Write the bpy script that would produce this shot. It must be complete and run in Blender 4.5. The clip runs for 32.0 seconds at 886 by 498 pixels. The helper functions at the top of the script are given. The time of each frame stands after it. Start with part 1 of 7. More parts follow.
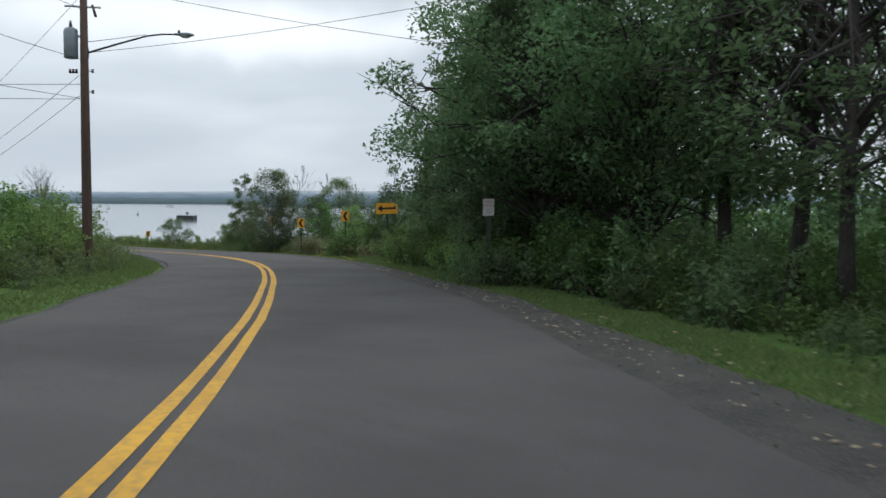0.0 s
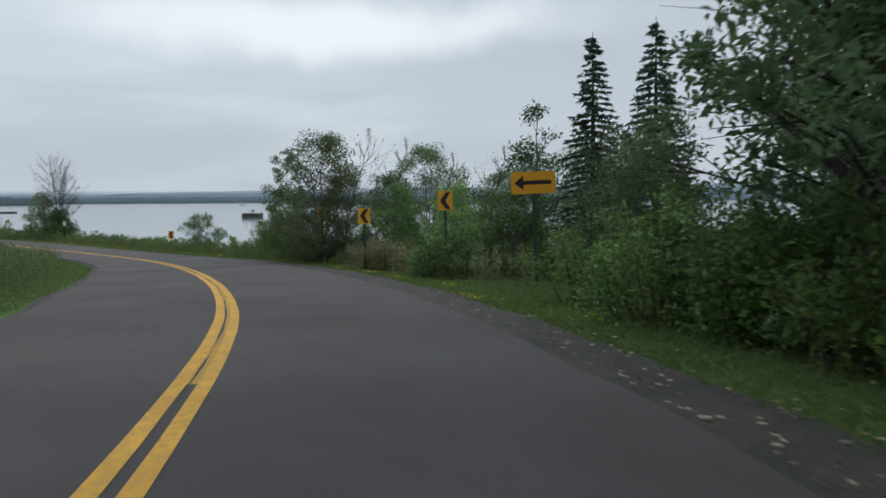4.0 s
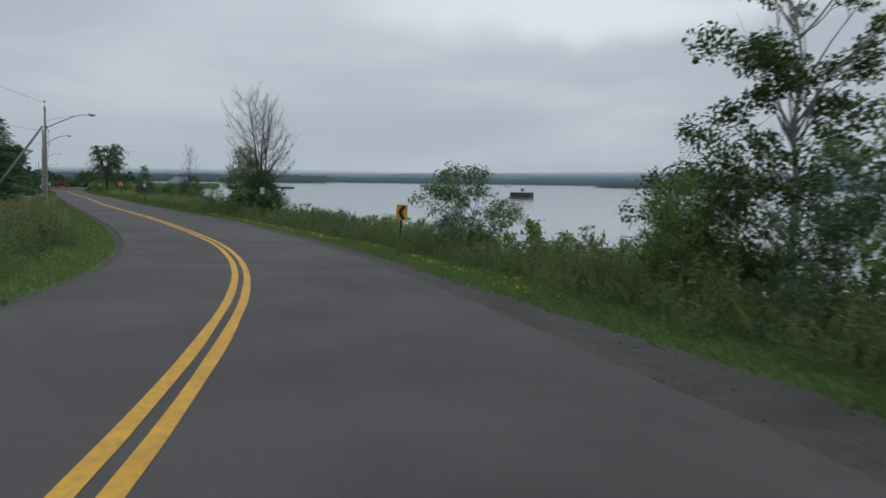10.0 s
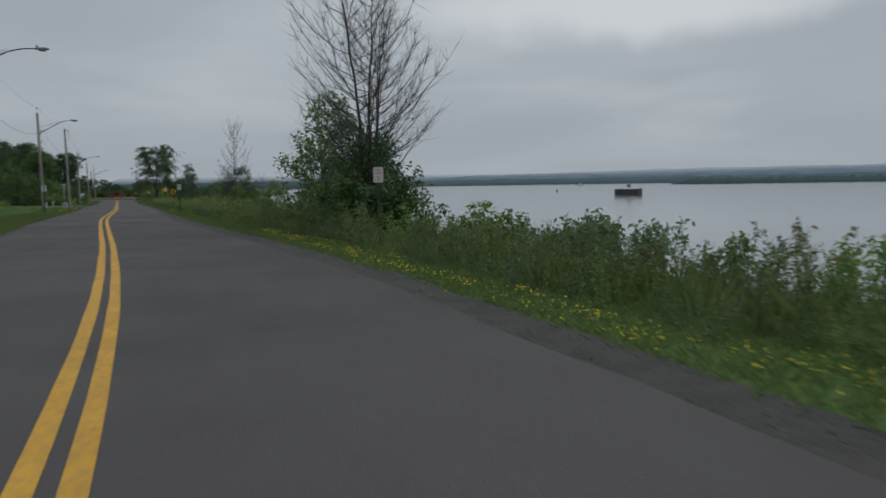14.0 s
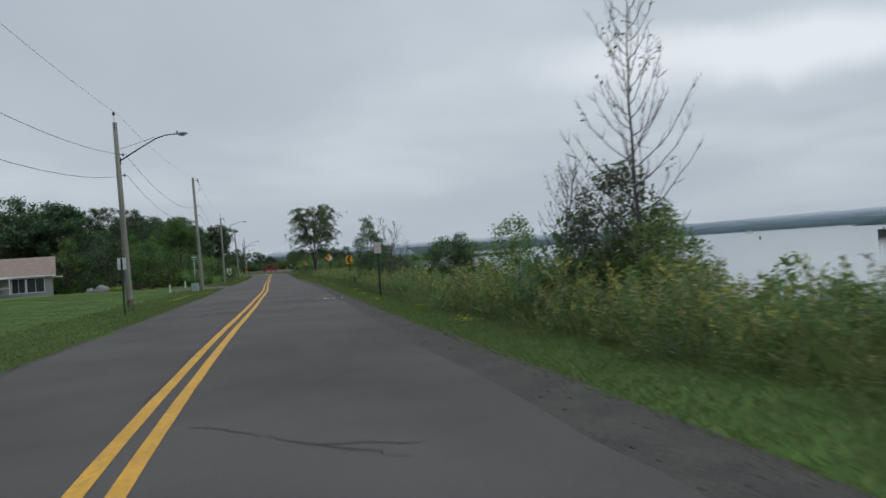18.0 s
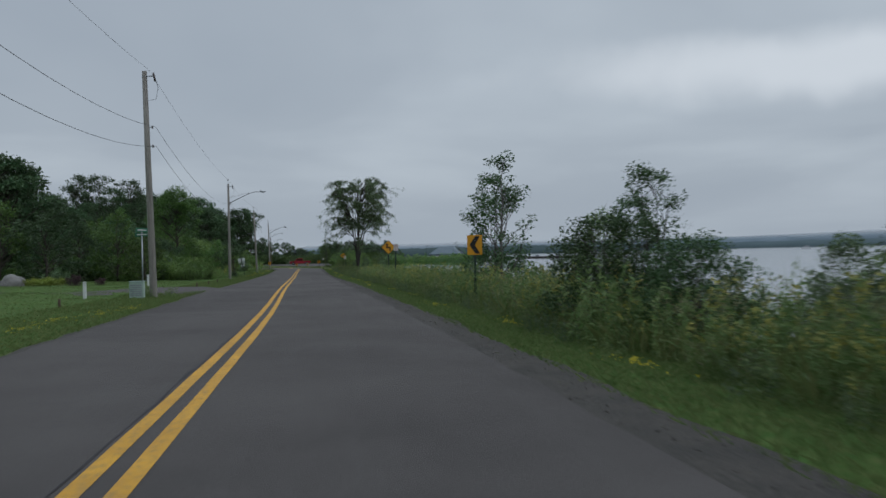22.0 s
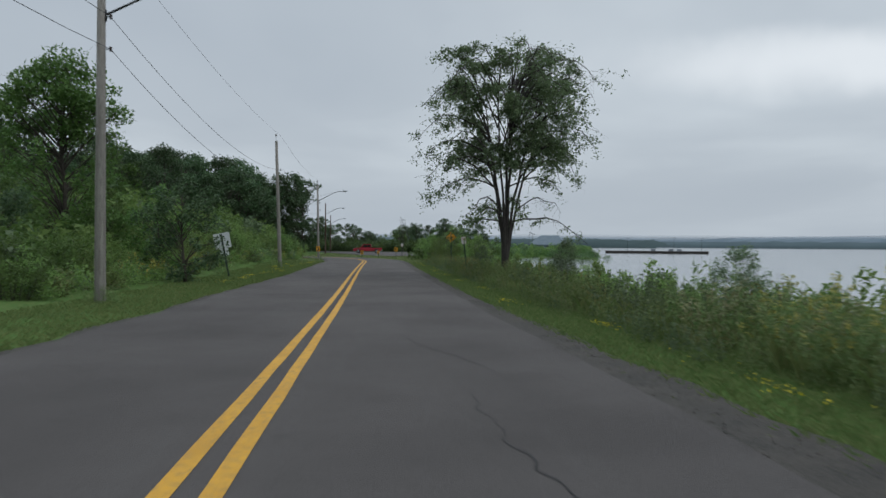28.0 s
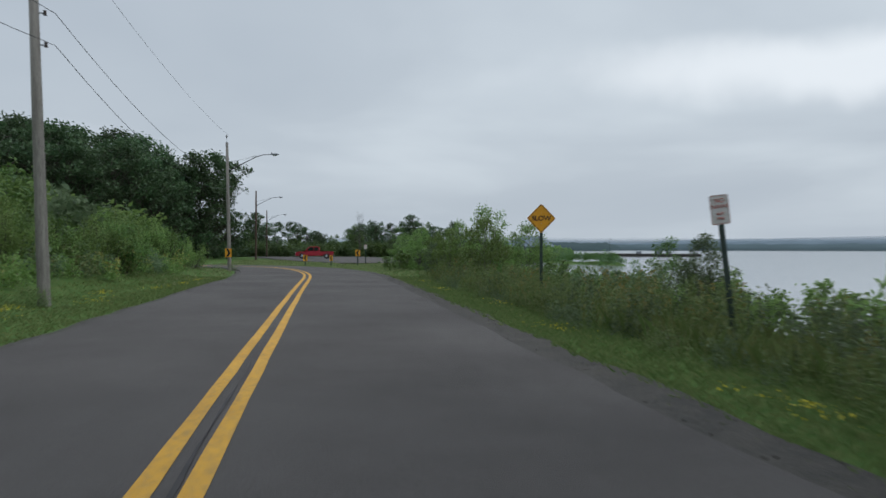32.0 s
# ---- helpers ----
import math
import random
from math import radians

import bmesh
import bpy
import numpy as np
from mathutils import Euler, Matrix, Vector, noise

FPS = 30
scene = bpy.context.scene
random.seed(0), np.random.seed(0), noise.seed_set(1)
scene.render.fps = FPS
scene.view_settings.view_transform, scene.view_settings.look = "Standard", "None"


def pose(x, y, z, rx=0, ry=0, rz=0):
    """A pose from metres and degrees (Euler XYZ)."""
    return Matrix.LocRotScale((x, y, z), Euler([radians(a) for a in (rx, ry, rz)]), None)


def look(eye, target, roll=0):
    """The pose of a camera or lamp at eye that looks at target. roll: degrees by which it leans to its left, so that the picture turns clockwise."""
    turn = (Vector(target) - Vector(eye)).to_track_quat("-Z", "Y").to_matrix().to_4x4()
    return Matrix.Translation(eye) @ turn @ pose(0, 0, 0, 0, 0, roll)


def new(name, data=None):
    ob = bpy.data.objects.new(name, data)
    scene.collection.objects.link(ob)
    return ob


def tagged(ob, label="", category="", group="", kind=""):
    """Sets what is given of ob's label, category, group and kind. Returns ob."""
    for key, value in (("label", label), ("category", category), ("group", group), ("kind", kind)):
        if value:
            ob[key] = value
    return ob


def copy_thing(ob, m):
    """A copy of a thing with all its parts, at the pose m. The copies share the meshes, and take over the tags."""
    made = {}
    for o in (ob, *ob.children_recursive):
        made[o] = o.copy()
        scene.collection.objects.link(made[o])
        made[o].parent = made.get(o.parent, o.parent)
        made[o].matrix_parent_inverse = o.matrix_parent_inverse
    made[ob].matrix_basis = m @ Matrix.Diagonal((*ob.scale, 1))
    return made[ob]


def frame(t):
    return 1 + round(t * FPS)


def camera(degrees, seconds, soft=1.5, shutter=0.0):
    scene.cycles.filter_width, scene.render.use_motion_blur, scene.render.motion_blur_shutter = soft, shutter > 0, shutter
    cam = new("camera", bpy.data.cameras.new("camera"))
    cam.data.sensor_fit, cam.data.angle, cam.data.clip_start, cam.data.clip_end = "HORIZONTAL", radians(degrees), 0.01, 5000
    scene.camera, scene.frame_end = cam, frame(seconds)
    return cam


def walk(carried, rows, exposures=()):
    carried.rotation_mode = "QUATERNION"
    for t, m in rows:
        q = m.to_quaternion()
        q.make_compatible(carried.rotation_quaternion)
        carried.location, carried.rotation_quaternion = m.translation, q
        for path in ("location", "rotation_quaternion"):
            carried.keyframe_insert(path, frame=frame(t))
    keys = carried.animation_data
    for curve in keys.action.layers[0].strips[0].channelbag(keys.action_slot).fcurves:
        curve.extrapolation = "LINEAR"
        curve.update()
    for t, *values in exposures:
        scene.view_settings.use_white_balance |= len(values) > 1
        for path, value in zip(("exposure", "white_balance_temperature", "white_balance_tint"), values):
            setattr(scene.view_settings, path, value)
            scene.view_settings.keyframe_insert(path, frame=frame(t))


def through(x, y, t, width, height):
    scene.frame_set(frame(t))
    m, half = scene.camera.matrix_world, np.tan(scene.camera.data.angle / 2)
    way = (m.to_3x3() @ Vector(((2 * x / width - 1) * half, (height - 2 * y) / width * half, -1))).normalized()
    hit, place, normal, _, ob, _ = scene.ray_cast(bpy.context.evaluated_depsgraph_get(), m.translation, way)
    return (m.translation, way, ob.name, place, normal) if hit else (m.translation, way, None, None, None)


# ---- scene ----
cam = camera(56.0, 32.0, soft=1.5, shutter=0.3)
PATH = [
    (0, (-3.744, 1.477, -0.127), (-10.547, 8.786, -0.673), 0.35),
    (0.5, (-5.887, 3.249, -0.188), (-12.718, 10.532, -0.725), 0.58),
    (1, (-7.975, 4.951, -0.262), (-14.826, 12.216, -0.812), 0.70),
    (1.5, (-9.974, 6.533, -0.347), (-16.858, 13.761, -0.943), 0.72),
    (2, (-11.959, 8.051, -0.442), (-18.907, 15.219, -1.032), 0.54),
    (2.5, (-14.134, 9.698, -0.544), (-21.156, 16.793, -1.135), 1.28),
    (4.5, (-25.209, 18.135, -0.983), (-32.794, 24.625, -1.576), -1.20),
    (5, (-27.783, 19.808, -1.095), (-35.551, 26.077, -1.692), -1.39),
    (5.5, (-30.303, 21.336, -1.208), (-38.157, 27.496, -1.803), -1.29),
    (6, (-32.897, 22.833, -1.323), (-40.935, 28.753, -1.910), -1.07),
    (6.5, (-35.610, 24.329, -1.440), (-43.812, 30.015, -2.062), -1.07),
    (7, (-38.430, 25.803, -1.560), (-46.611, 31.514, -2.223), -1.36),
    (7.5, (-41.350, 27.239, -1.685), (-49.769, 32.598, -2.311), -1.18),
    (8, (-44.379, 28.627, -1.816), (-52.883, 33.853, -2.422), -0.47),
    (8.5, (-47.537, 29.961, -1.955), (-56.210, 34.902, -2.558), -0.01),
    (9, (-50.857, 31.243, -2.103), (-59.678, 35.908, -2.765), 0.25),
    (9.5, (-54.385, 32.491, -2.260), (-63.343, 36.874, -3.000), 0.85),
    (10, (-58.136, 33.710, -2.423), (-67.211, 37.835, -3.220), 0.69),
    (10.5, (-62.067, 34.861, -2.589), (-71.193, 38.868, -3.406), 0.85),
    (11, (-66.116, 35.893, -2.753), (-75.381, 39.563, -3.586), 0.55),
    (11.5, (-70.273, 36.796, -2.912), (-79.619, 40.260, -3.724), -0.16),
    (12, (-74.570, 37.590, -3.060), (-84.073, 40.594, -3.877), -0.48),
    (12.5, (-79.005, 38.280, -3.195), (-88.633, 40.853, -4.022), -0.23),
    (13, (-83.529, 38.847, -3.314), (-93.197, 41.253, -4.172), -0.38),
    (13.5, (-88.108, 39.290, -3.414), (-97.733, 41.872, -4.249), -0.57),
    (14, (-92.843, 39.631, -3.492), (-102.208, 43.054, -4.257), -0.89),
    (14.5, (-97.847, 39.847, -3.548), (-107.025, 43.746, -4.293), -1.22),
    (16.5, (-120.068, 39.031, -3.615), (-128.985, 43.556, -3.668), -2.74),
    (17, (-125.259, 39.085, -3.627), (-134.423, 43.087, -3.655), -3.57),
    (17.5, (-130.318, 39.202, -3.648), (-140.030, 41.584, -3.591), -3.86),
    (18, (-135.303, 39.276, -3.679), (-145.137, 41.090, -3.650), -3.94),
    (18.5, (-140.272, 39.294, -3.719), (-150.139, 40.919, -3.697), -3.47),
    (19, (-145.254, 39.276, -3.766), (-155.106, 40.990, -3.712), -2.70),
    (19.5, (-150.268, 39.238, -3.819), (-160.097, 41.081, -3.763), -2.08),
    (20, (-155.317, 39.195, -3.875), (-165.189, 40.789, -3.819), -2.24),
    (20.5, (-160.387, 39.149, -3.933), (-170.273, 40.653, -3.889), -2.13),
    (21, (-165.457, 39.095, -3.991), (-175.366, 40.441, -3.920), -2.27),
    (21.5, (-170.535, 39.018, -4.046), (-180.430, 40.461, -3.986), -1.85),
    (22, (-175.658, 38.911, -4.097), (-185.553, 40.359, -4.038), -1.28),
    (22.5, (-180.876, 38.781, -4.143), (-190.794, 40.053, -4.060), -0.58),
    (23, (-186.217, 38.661, -4.185), (-196.147, 39.847, -4.100), -0.04),
    (23.5, (-191.688, 38.579, -4.225), (-201.610, 39.824, -4.160), 0.18),
    (24, (-197.262, 38.518, -4.263), (-207.177, 39.817, -4.259), -0.79),
    (24.5, (-202.896, 38.429, -4.300), (-212.816, 39.688, -4.298), -0.88),
    (25, (-208.557, 38.282, -4.338), (-218.476, 39.552, -4.368), -0.54),
    (25.5, (-214.241, 38.078, -4.378), (-224.176, 39.211, -4.434), -0.33),
    (26, (-219.918, 37.851, -4.419), (-229.860, 38.925, -4.460), -0.40),
    (26.5, (-225.511, 37.660, -4.463), (-235.473, 38.532, -4.495), -0.19),
    (28.5, (-246.926, 37.386, -4.664), (-256.906, 38.023, -4.708), 0.42),
    (29, (-252.175, 37.240, -4.715), (-262.148, 37.961, -4.760), -0.03),
    (29.5, (-257.399, 37.076, -4.763), (-267.368, 37.865, -4.802), -0.72),
    (30, (-262.627, 36.931, -4.805), (-272.589, 37.802, -4.826), -1.14),
    (30.5, (-267.852, 36.811, -4.840), (-277.806, 37.773, -4.851), -0.64),
    (31, (-273.071, 36.701, -4.867), (-283.013, 37.769, -4.856), -0.14),
    (31.5, (-278.284, 36.587, -4.884), (-288.218, 37.738, -4.877), 0.25),
    (32, (-283.496, 36.460, -4.892), (-293.417, 37.718, -4.886), 0.08),
]
walk(cam, [(t, look(eye, target, roll)) for t, eye, target, roll in PATH],
     [(0, 0.40, 6270, 10), (2, 0.45, 6290, 10), (3.5, 0.25, 6270, 10), (5, 0.05, 6240, 10), (6, 0.0, 6240, 10), (7, 0.25, 6310, 10), (8, -0.2, 6270, 10), (9, 0.25, 6330, 10), (10, -0.08, 6210, 10), (11, -0.15, 6280, 10), (12, -0.2, 6320, 10), (13, 0.13, 6370, 10), (14.0, -0.40, 6370, 10), (15.0, -0.50, 6320, 10), (17.0, -0.60, 6210, 10), (18, 0.0, 6270, 10), (19.5, -0.14, 6210, 10), (21, -0.34, 6070, 10), (23, -0.27, 6100, 10), (24, -0.13, 6130, 10), (25, -0.07, 6140, 10), (27, -0.02, 6240, 10), (29, 0.0, 6290, 10), (32, 0.08, 6240, 10)])

# ---- world and light: an overcast morning ----
WATER = -7.2


def nodes_of(tree):
    tree.nodes.clear()
    return tree.nodes, tree.links


def make_world():
    w = bpy.data.worlds.new("overcast_sky")
    scene.world = w
    w.use_nodes = True
    n, l = nodes_of(w.node_tree)
    out, bg = n.new("ShaderNodeOutputWorld"), n.new("ShaderNodeBackground")
    sky = n.new("ShaderNodeTexSky")
    sky.sky_type, sky.sun_disc = "NISHITA", False
    sky.sun_elevation, sky.sun_rotation = radians(48), radians(20)
    sky.air_density, sky.dust_density = 1.5, 4.0
    co, sep = n.new("ShaderNodeTexCoord"), n.new("ShaderNodeSeparateXYZ")
    l.new(co.outputs["Generated"], sep.inputs[0])
    # the cloud sheet: directions laid on a level plane overhead
    up = n.new("ShaderNodeMath"); up.operation = "MAXIMUM"; up.inputs[1].default_value = 0.0
    l.new(sep.outputs["Z"], up.inputs[0])
    den = n.new("ShaderNodeMath"); den.operation = "ADD"; den.inputs[1].default_value = 0.16
    l.new(up.outputs[0], den.inputs[0])
    dx, dy = n.new("ShaderNodeMath"), n.new("ShaderNodeMath")
    dx.operation = dy.operation = "DIVIDE"
    l.new(sep.outputs["X"], dx.inputs[0]); l.new(sep.outputs["Y"], dy.inputs[0])
    l.new(den.outputs[0], dx.inputs[1]); l.new(den.outputs[0], dy.inputs[1])
    plane = n.new("ShaderNodeCombineXYZ")
    l.new(dx.outputs[0], plane.inputs[0]); l.new(dy.outputs[0], plane.inputs[1])
    big, fine = n.new("ShaderNodeTexNoise"), n.new("ShaderNodeTexNoise")
    big.inputs["Scale"].default_value, big.inputs["Detail"].default_value, big.inputs["Roughness"].default_value = 0.62, 4.0, 0.45
    fine.inputs["Scale"].default_value, fine.inputs["Detail"].default_value = 2.6, 6.0
    big.inputs["Distortion"].default_value = 0.4
    l.new(plane.outputs[0], big.inputs["Vector"]); l.new(plane.outputs[0], fine.inputs["Vector"])
    mixn = n.new("ShaderNodeMix"); mixn.data_type = "FLOAT"; mixn.inputs[0].default_value = 0.10
    l.new(big.outputs["Fac"], mixn.inputs[2]); l.new(fine.outputs["Fac"], mixn.inputs[3])
    ramp = n.new("ShaderNodeValToRGB")
    e = ramp.color_ramp.elements
    e[0].position, e[0].color = 0.30, (0.445, 0.495, 0.545, 1)
    e[1].position, e[1].color = 0.78, (0.70, 0.755, 0.785, 1)
    m = e.new(0.5); m.color = (0.495, 0.545, 0.59, 1)
    l.new(mixn.outputs[0], ramp.inputs[0])
    # an overcast sky is brightest overhead and has a pale mist along the horizon
    # a long thin place in the cloud, low over the lake, where more light comes through
    gap = n.new("ShaderNodeVectorMath"); gap.operation = "SUBTRACT"
    gap.inputs[1].default_value = (-0.825, 0.535, 0.20)
    l.new(co.outputs["Generated"], gap.inputs[0])
    wide = n.new("ShaderNodeMapping"); wide.inputs["Scale"].default_value = (2.3, 2.3, 20.0)
    l.new(gap.outputs[0], wide.inputs[0])
    ragged = n.new("ShaderNodeVectorMath"); ragged.operation = "MULTIPLY_ADD"
    ragged.inputs[1].default_value = (0.9, 0.9, 1.8)
    shake = n.new("ShaderNodeTexNoise"); shake.inputs["Scale"].default_value, shake.inputs["Detail"].default_value = 5.0, 4.0
    l.new(co.outputs["Generated"], shake.inputs["Vector"]); l.new(shake.outputs["Color"], ragged.inputs[0])
    half = n.new("ShaderNodeVectorMath"); half.operation = "SUBTRACT"; half.inputs[1].default_value = (0.45, 0.45, 0.9)
    l.new(wide.outputs[0], ragged.inputs[2]); l.new(ragged.outputs[0], half.inputs[0])
    away = n.new("ShaderNodeVectorMath"); away.operation = "LENGTH"
    l.new(half.outputs[0], away.inputs[0])
    glow = n.new("ShaderNodeMapRange"); glow.interpolation_type = "SMOOTHSTEP"
    glow.inputs["From Min"].default_value, glow.inputs["From Max"].default_value = 1.0, 0.25
    glow.inputs["To Min"].default_value, glow.inputs["To Max"].default_value = 0.0, 0.8
    l.new(away.outputs["Value"], glow.inputs["Value"])
    thin = n.new("ShaderNodeMix"); thin.data_type = "RGBA"
    thin.inputs[7].default_value = (0.86, 0.89, 0.905, 1)
    l.new(glow.outputs[0], thin.inputs[0]); l.new(ramp.outputs[0], thin.inputs[6])
    lift = n.new("ShaderNodeMapRange"); lift.interpolation_type = "SMOOTHSTEP"
    lift.inputs["From Min"].default_value, lift.inputs["From Max"].default_value = 0.28, 0.9
    lift.inputs["To Min"].default_value, lift.inputs["To Max"].default_value = 1.0, 2.0
    l.new(up.outputs[0], lift.inputs["Value"])
    mist = n.new("ShaderNodeMapRange"); mist.interpolation_type = "SMOOTHSTEP"
    mist.inputs["From Min"].default_value, mist.inputs["From Max"].default_value = 0.0, 0.16
    mist.inputs["To Min"].default_value, mist.inputs["To Max"].default_value = 0.65, 0.0
    l.new(up.outputs[0], mist.inputs["Value"])
    veil = n.new("ShaderNodeMix"); veil.data_type = "RGBA"
    veil.inputs[7].default_value = (0.465, 0.515, 0.56, 1)
    l.new(mist.outputs[0], veil.inputs[0]); l.new(thin.outputs[2], veil.inputs[6])
    gain = n.new("ShaderNodeVectorMath"); gain.operation = "SCALE"
    l.new(veil.outputs[2], gain.inputs[0]); l.new(lift.outputs[0], gain.inputs["Scale"])
    blue = n.new("ShaderNodeVectorMath"); blue.operation = "SCALE"; blue.inputs["Scale"].default_value = 0.08
    l.new(sky.outputs[0], blue.inputs[0])
    both = n.new("ShaderNodeMix"); both.data_type = "RGBA"; both.inputs[0].default_value = 0.95
    l.new(blue.outputs[0], both.inputs[6]); l.new(gain.outputs[0], both.inputs[7])
    l.new(both.outputs[2], bg.inputs["Color"])
    bg.inputs["Strength"].default_value = 1.0
    l.new(bg.outputs[0], out.inputs[0])


make_world()
sun = new("sun", bpy.data.lights.new("sun", "SUN"))
sun.data.energy, sun.data.angle, sun.data.color = 0.6, radians(25), (1.0, 0.97, 0.93)
sun.matrix_world = look((0, 0, 60), (-14, -38, 18))
scene.view_settings.exposure = 0.0

# ---- materials ----
def socket_mix(n, l, fac, a, b):
    """A colour mix; fac, a and b are sockets, numbers or colours."""
    m = n.new("ShaderNodeMix")
    m.data_type = "RGBA"
    for k, v in ((0, fac), (6, a), (7, b)):
        if hasattr(v, "default_value"):
            l.new(v, m.inputs[k])
        else:
            m.inputs[k].default_value = v if k == 0 else (*v, 1)
    return m.outputs[2]


def noise_of(n, l, scale, detail=4.0, rough=0.55, stretch=None, lo=0.35, hi=0.65):
    co = n.new("ShaderNodeTexCoord").outputs["Object"]
    if stretch:
        mp = n.new("ShaderNodeMapping")
        mp.inputs["Scale"].default_value = stretch
        l.new(co, mp.inputs[0])
        co = mp.outputs[0]
    t = n.new("ShaderNodeTexNoise")
    t.inputs["Scale"].default_value, t.inputs["Detail"].default_value, t.inputs["Roughness"].default_value = scale, detail, rough
    l.new(co, t.inputs["Vector"])
    r = n.new("ShaderNodeMapRange")
    r.inputs["From Min"].default_value, r.inputs["From Max"].default_value = lo, hi
    l.new(t.outputs["Fac"], r.inputs["Value"])
    return r.outputs[0]


def surface(name, a, b, scale=3.0, c=None, c_scale=20.0, rough=0.85, metal=0.0, bump=0.0, bump_scale=None, stretch=None, spec=0.3, vary=0.0):
    """Two colours mingled by a broad noise, a third by a fine one, with fine relief."""
    m = bpy.data.materials.new(name)
    m.use_nodes = True
    n, l = nodes_of(m.node_tree)
    out, p = n.new("ShaderNodeOutputMaterial"), n.new("ShaderNodeBsdfPrincipled")
    l.new(p.outputs[0], out.inputs[0])
    col = socket_mix(n, l, noise_of(n, l, scale, stretch=stretch), a, b)
    if c:
        col = socket_mix(n, l, noise_of(n, l, c_scale, stretch=stretch, lo=0.45, hi=0.75), col, c)
    if vary:
        hsv, rnd, mr = n.new("ShaderNodeHueSaturation"), n.new("ShaderNodeObjectInfo"), n.new("ShaderNodeMapRange")
        mr.inputs["To Min"].default_value, mr.inputs["To Max"].default_value = 1 - vary, 1 + vary
        l.new(rnd.outputs["Random"], mr.inputs["Value"]); l.new(mr.outputs[0], hsv.inputs["Value"]); l.new(col, hsv.inputs["Color"])
        col = hsv.outputs[0]
    l.new(col, p.inputs["Base Color"])
    p.inputs["Roughness"].default_value, p.inputs["Metallic"].default_value, p.inputs["Specular IOR Level"].default_value = rough, metal, spec
    if bump:
        bp = n.new("ShaderNodeBump")
        bp.inputs["Strength"].default_value, bp.inputs["Distance"].default_value = bump, 0.02
        l.new(noise_of(n, l, bump_scale or c_scale, 6.0, stretch=stretch, lo=0.2, hi=0.8), bp.inputs["Height"])
        l.new(bp.outputs[0], p.inputs["Normal"])
    return m


def leafy(name, a, b, through=0.42, rough=0.55, spread=0.35):
    """Leaves: each leaf and each plant a little different, light shining through them."""
    m = bpy.data.materials.new(name)
    m.use_nodes = True
    n, l = nodes_of(m.node_tree)
    out, p, tr, mx = (n.new(k) for k in ("ShaderNodeOutputMaterial", "ShaderNodeBsdfPrincipled", "ShaderNodeBsdfTranslucent", "ShaderNodeMixShader"))
    geo, rnd = n.new("ShaderNodeNewGeometry"), n.new("ShaderNodeObjectInfo")
    col = socket_mix(n, l, geo.outputs["Random Per Island"], a, b)
    hsv, mr, mh = n.new("ShaderNodeHueSaturation"), n.new("ShaderNodeMapRange"), n.new("ShaderNodeMapRange")
    mr.inputs["To Min"].default_value, mr.inputs["To Max"].default_value = 1 - spread, 1 + spread
    mh.inputs["To Min"].default_value, mh.inputs["To Max"].default_value = 0.485, 0.515
    l.new(rnd.outputs["Random"], mr.inputs["Value"]); l.new(rnd.outputs["Random"], mh.inputs["Value"])
    l.new(mr.outputs[0], hsv.inputs["Value"]); l.new(mh.outputs[0], hsv.inputs["Hue"]); l.new(col, hsv.inputs["Color"])
    l.new(hsv.outputs[0], p.inputs["Base Color"]); l.new(hsv.outputs[0], tr.inputs["Color"])
    p.inputs["Roughness"].default_value, p.inputs["Specular IOR Level"].default_value = rough, 0.25
    mx.inputs[0].default_value = through
    l.new(p.outputs[0], mx.inputs[1]); l.new(tr.outputs[0], mx.inputs[2]); l.new(mx.outputs[0], out.inputs[0])
    return m


def flat_paint(name, a, rough=0.5, metal=0.0, dirt=0.25, scale=9.0, spec=0.4):
    """Paint or sheet metal, a little dulled and dirty."""
    return surface(name, a, tuple(v * (1 - dirt) for v in a), scale, tuple(v * (1 - dirt * 0.6) for v in a), scale * 7, rough, metal, 0.05, 60, spec=spec)


def road_asphalt():
    """Old asphalt: broad patches, wear along the lanes, fine stones, small stains."""
    m = surface("asphalt", (0.081, 0.0735, 0.070), (0.116, 0.1055, 0.1005), 0.28, (0.058, 0.053, 0.050), 95, 0.92, bump=0.55, bump_scale=170, spec=0.2)
    n, l = m.node_tree.nodes, m.node_tree.links
    p = next(k for k in n if k.type == "BSDF_PRINCIPLED")
    col = p.inputs["Base Color"].links[0].from_socket
    col = socket_mix(n, l, noise_of(n, l, 0.9, 6.0, 0.65, stretch=(0.18, 1.6, 1), lo=0.52, hi=0.72), col, socket_mix(n, l, 0.22, col, (0.13, 0.122, 0.117)))
    col = socket_mix(n, l, noise_of(n, l, 2.3, 3.0, 0.5, lo=0.68, hi=0.80), col, socket_mix(n, l, 0.3, col, (0.050, 0.047, 0.046)))
    l.new(col, p.inputs["Base Color"])
    return m


ASPHALT = road_asphalt()
YELLOW_LINE = surface("worn_yellow_paint", (0.62, 0.33, 0.03), (0.50, 0.26, 0.025), 1.5, (0.30, 0.19, 0.06), 14, 0.7, bump=0.3, bump_scale=120)
OLD_PAINT = surface("faded_yellow_paint", (0.50, 0.28, 0.035), (0.36, 0.21, 0.04), 2.5, (0.16, 0.12, 0.07), 20, 0.8, bump=0.3, bump_scale=120)
GRAVEL = surface("gravel_and_dirt", (0.066, 0.060, 0.053), (0.040, 0.038, 0.035), 1.8, (0.105, 0.095, 0.082), 34, 0.95, bump=0.8, bump_scale=60)
TURF = surface("turf", (0.070, 0.140, 0.034), (0.055, 0.105, 0.026), 0.5, (0.125, 0.138, 0.050), 5, 0.95, bump=0.8, bump_scale=25, spec=0.08)
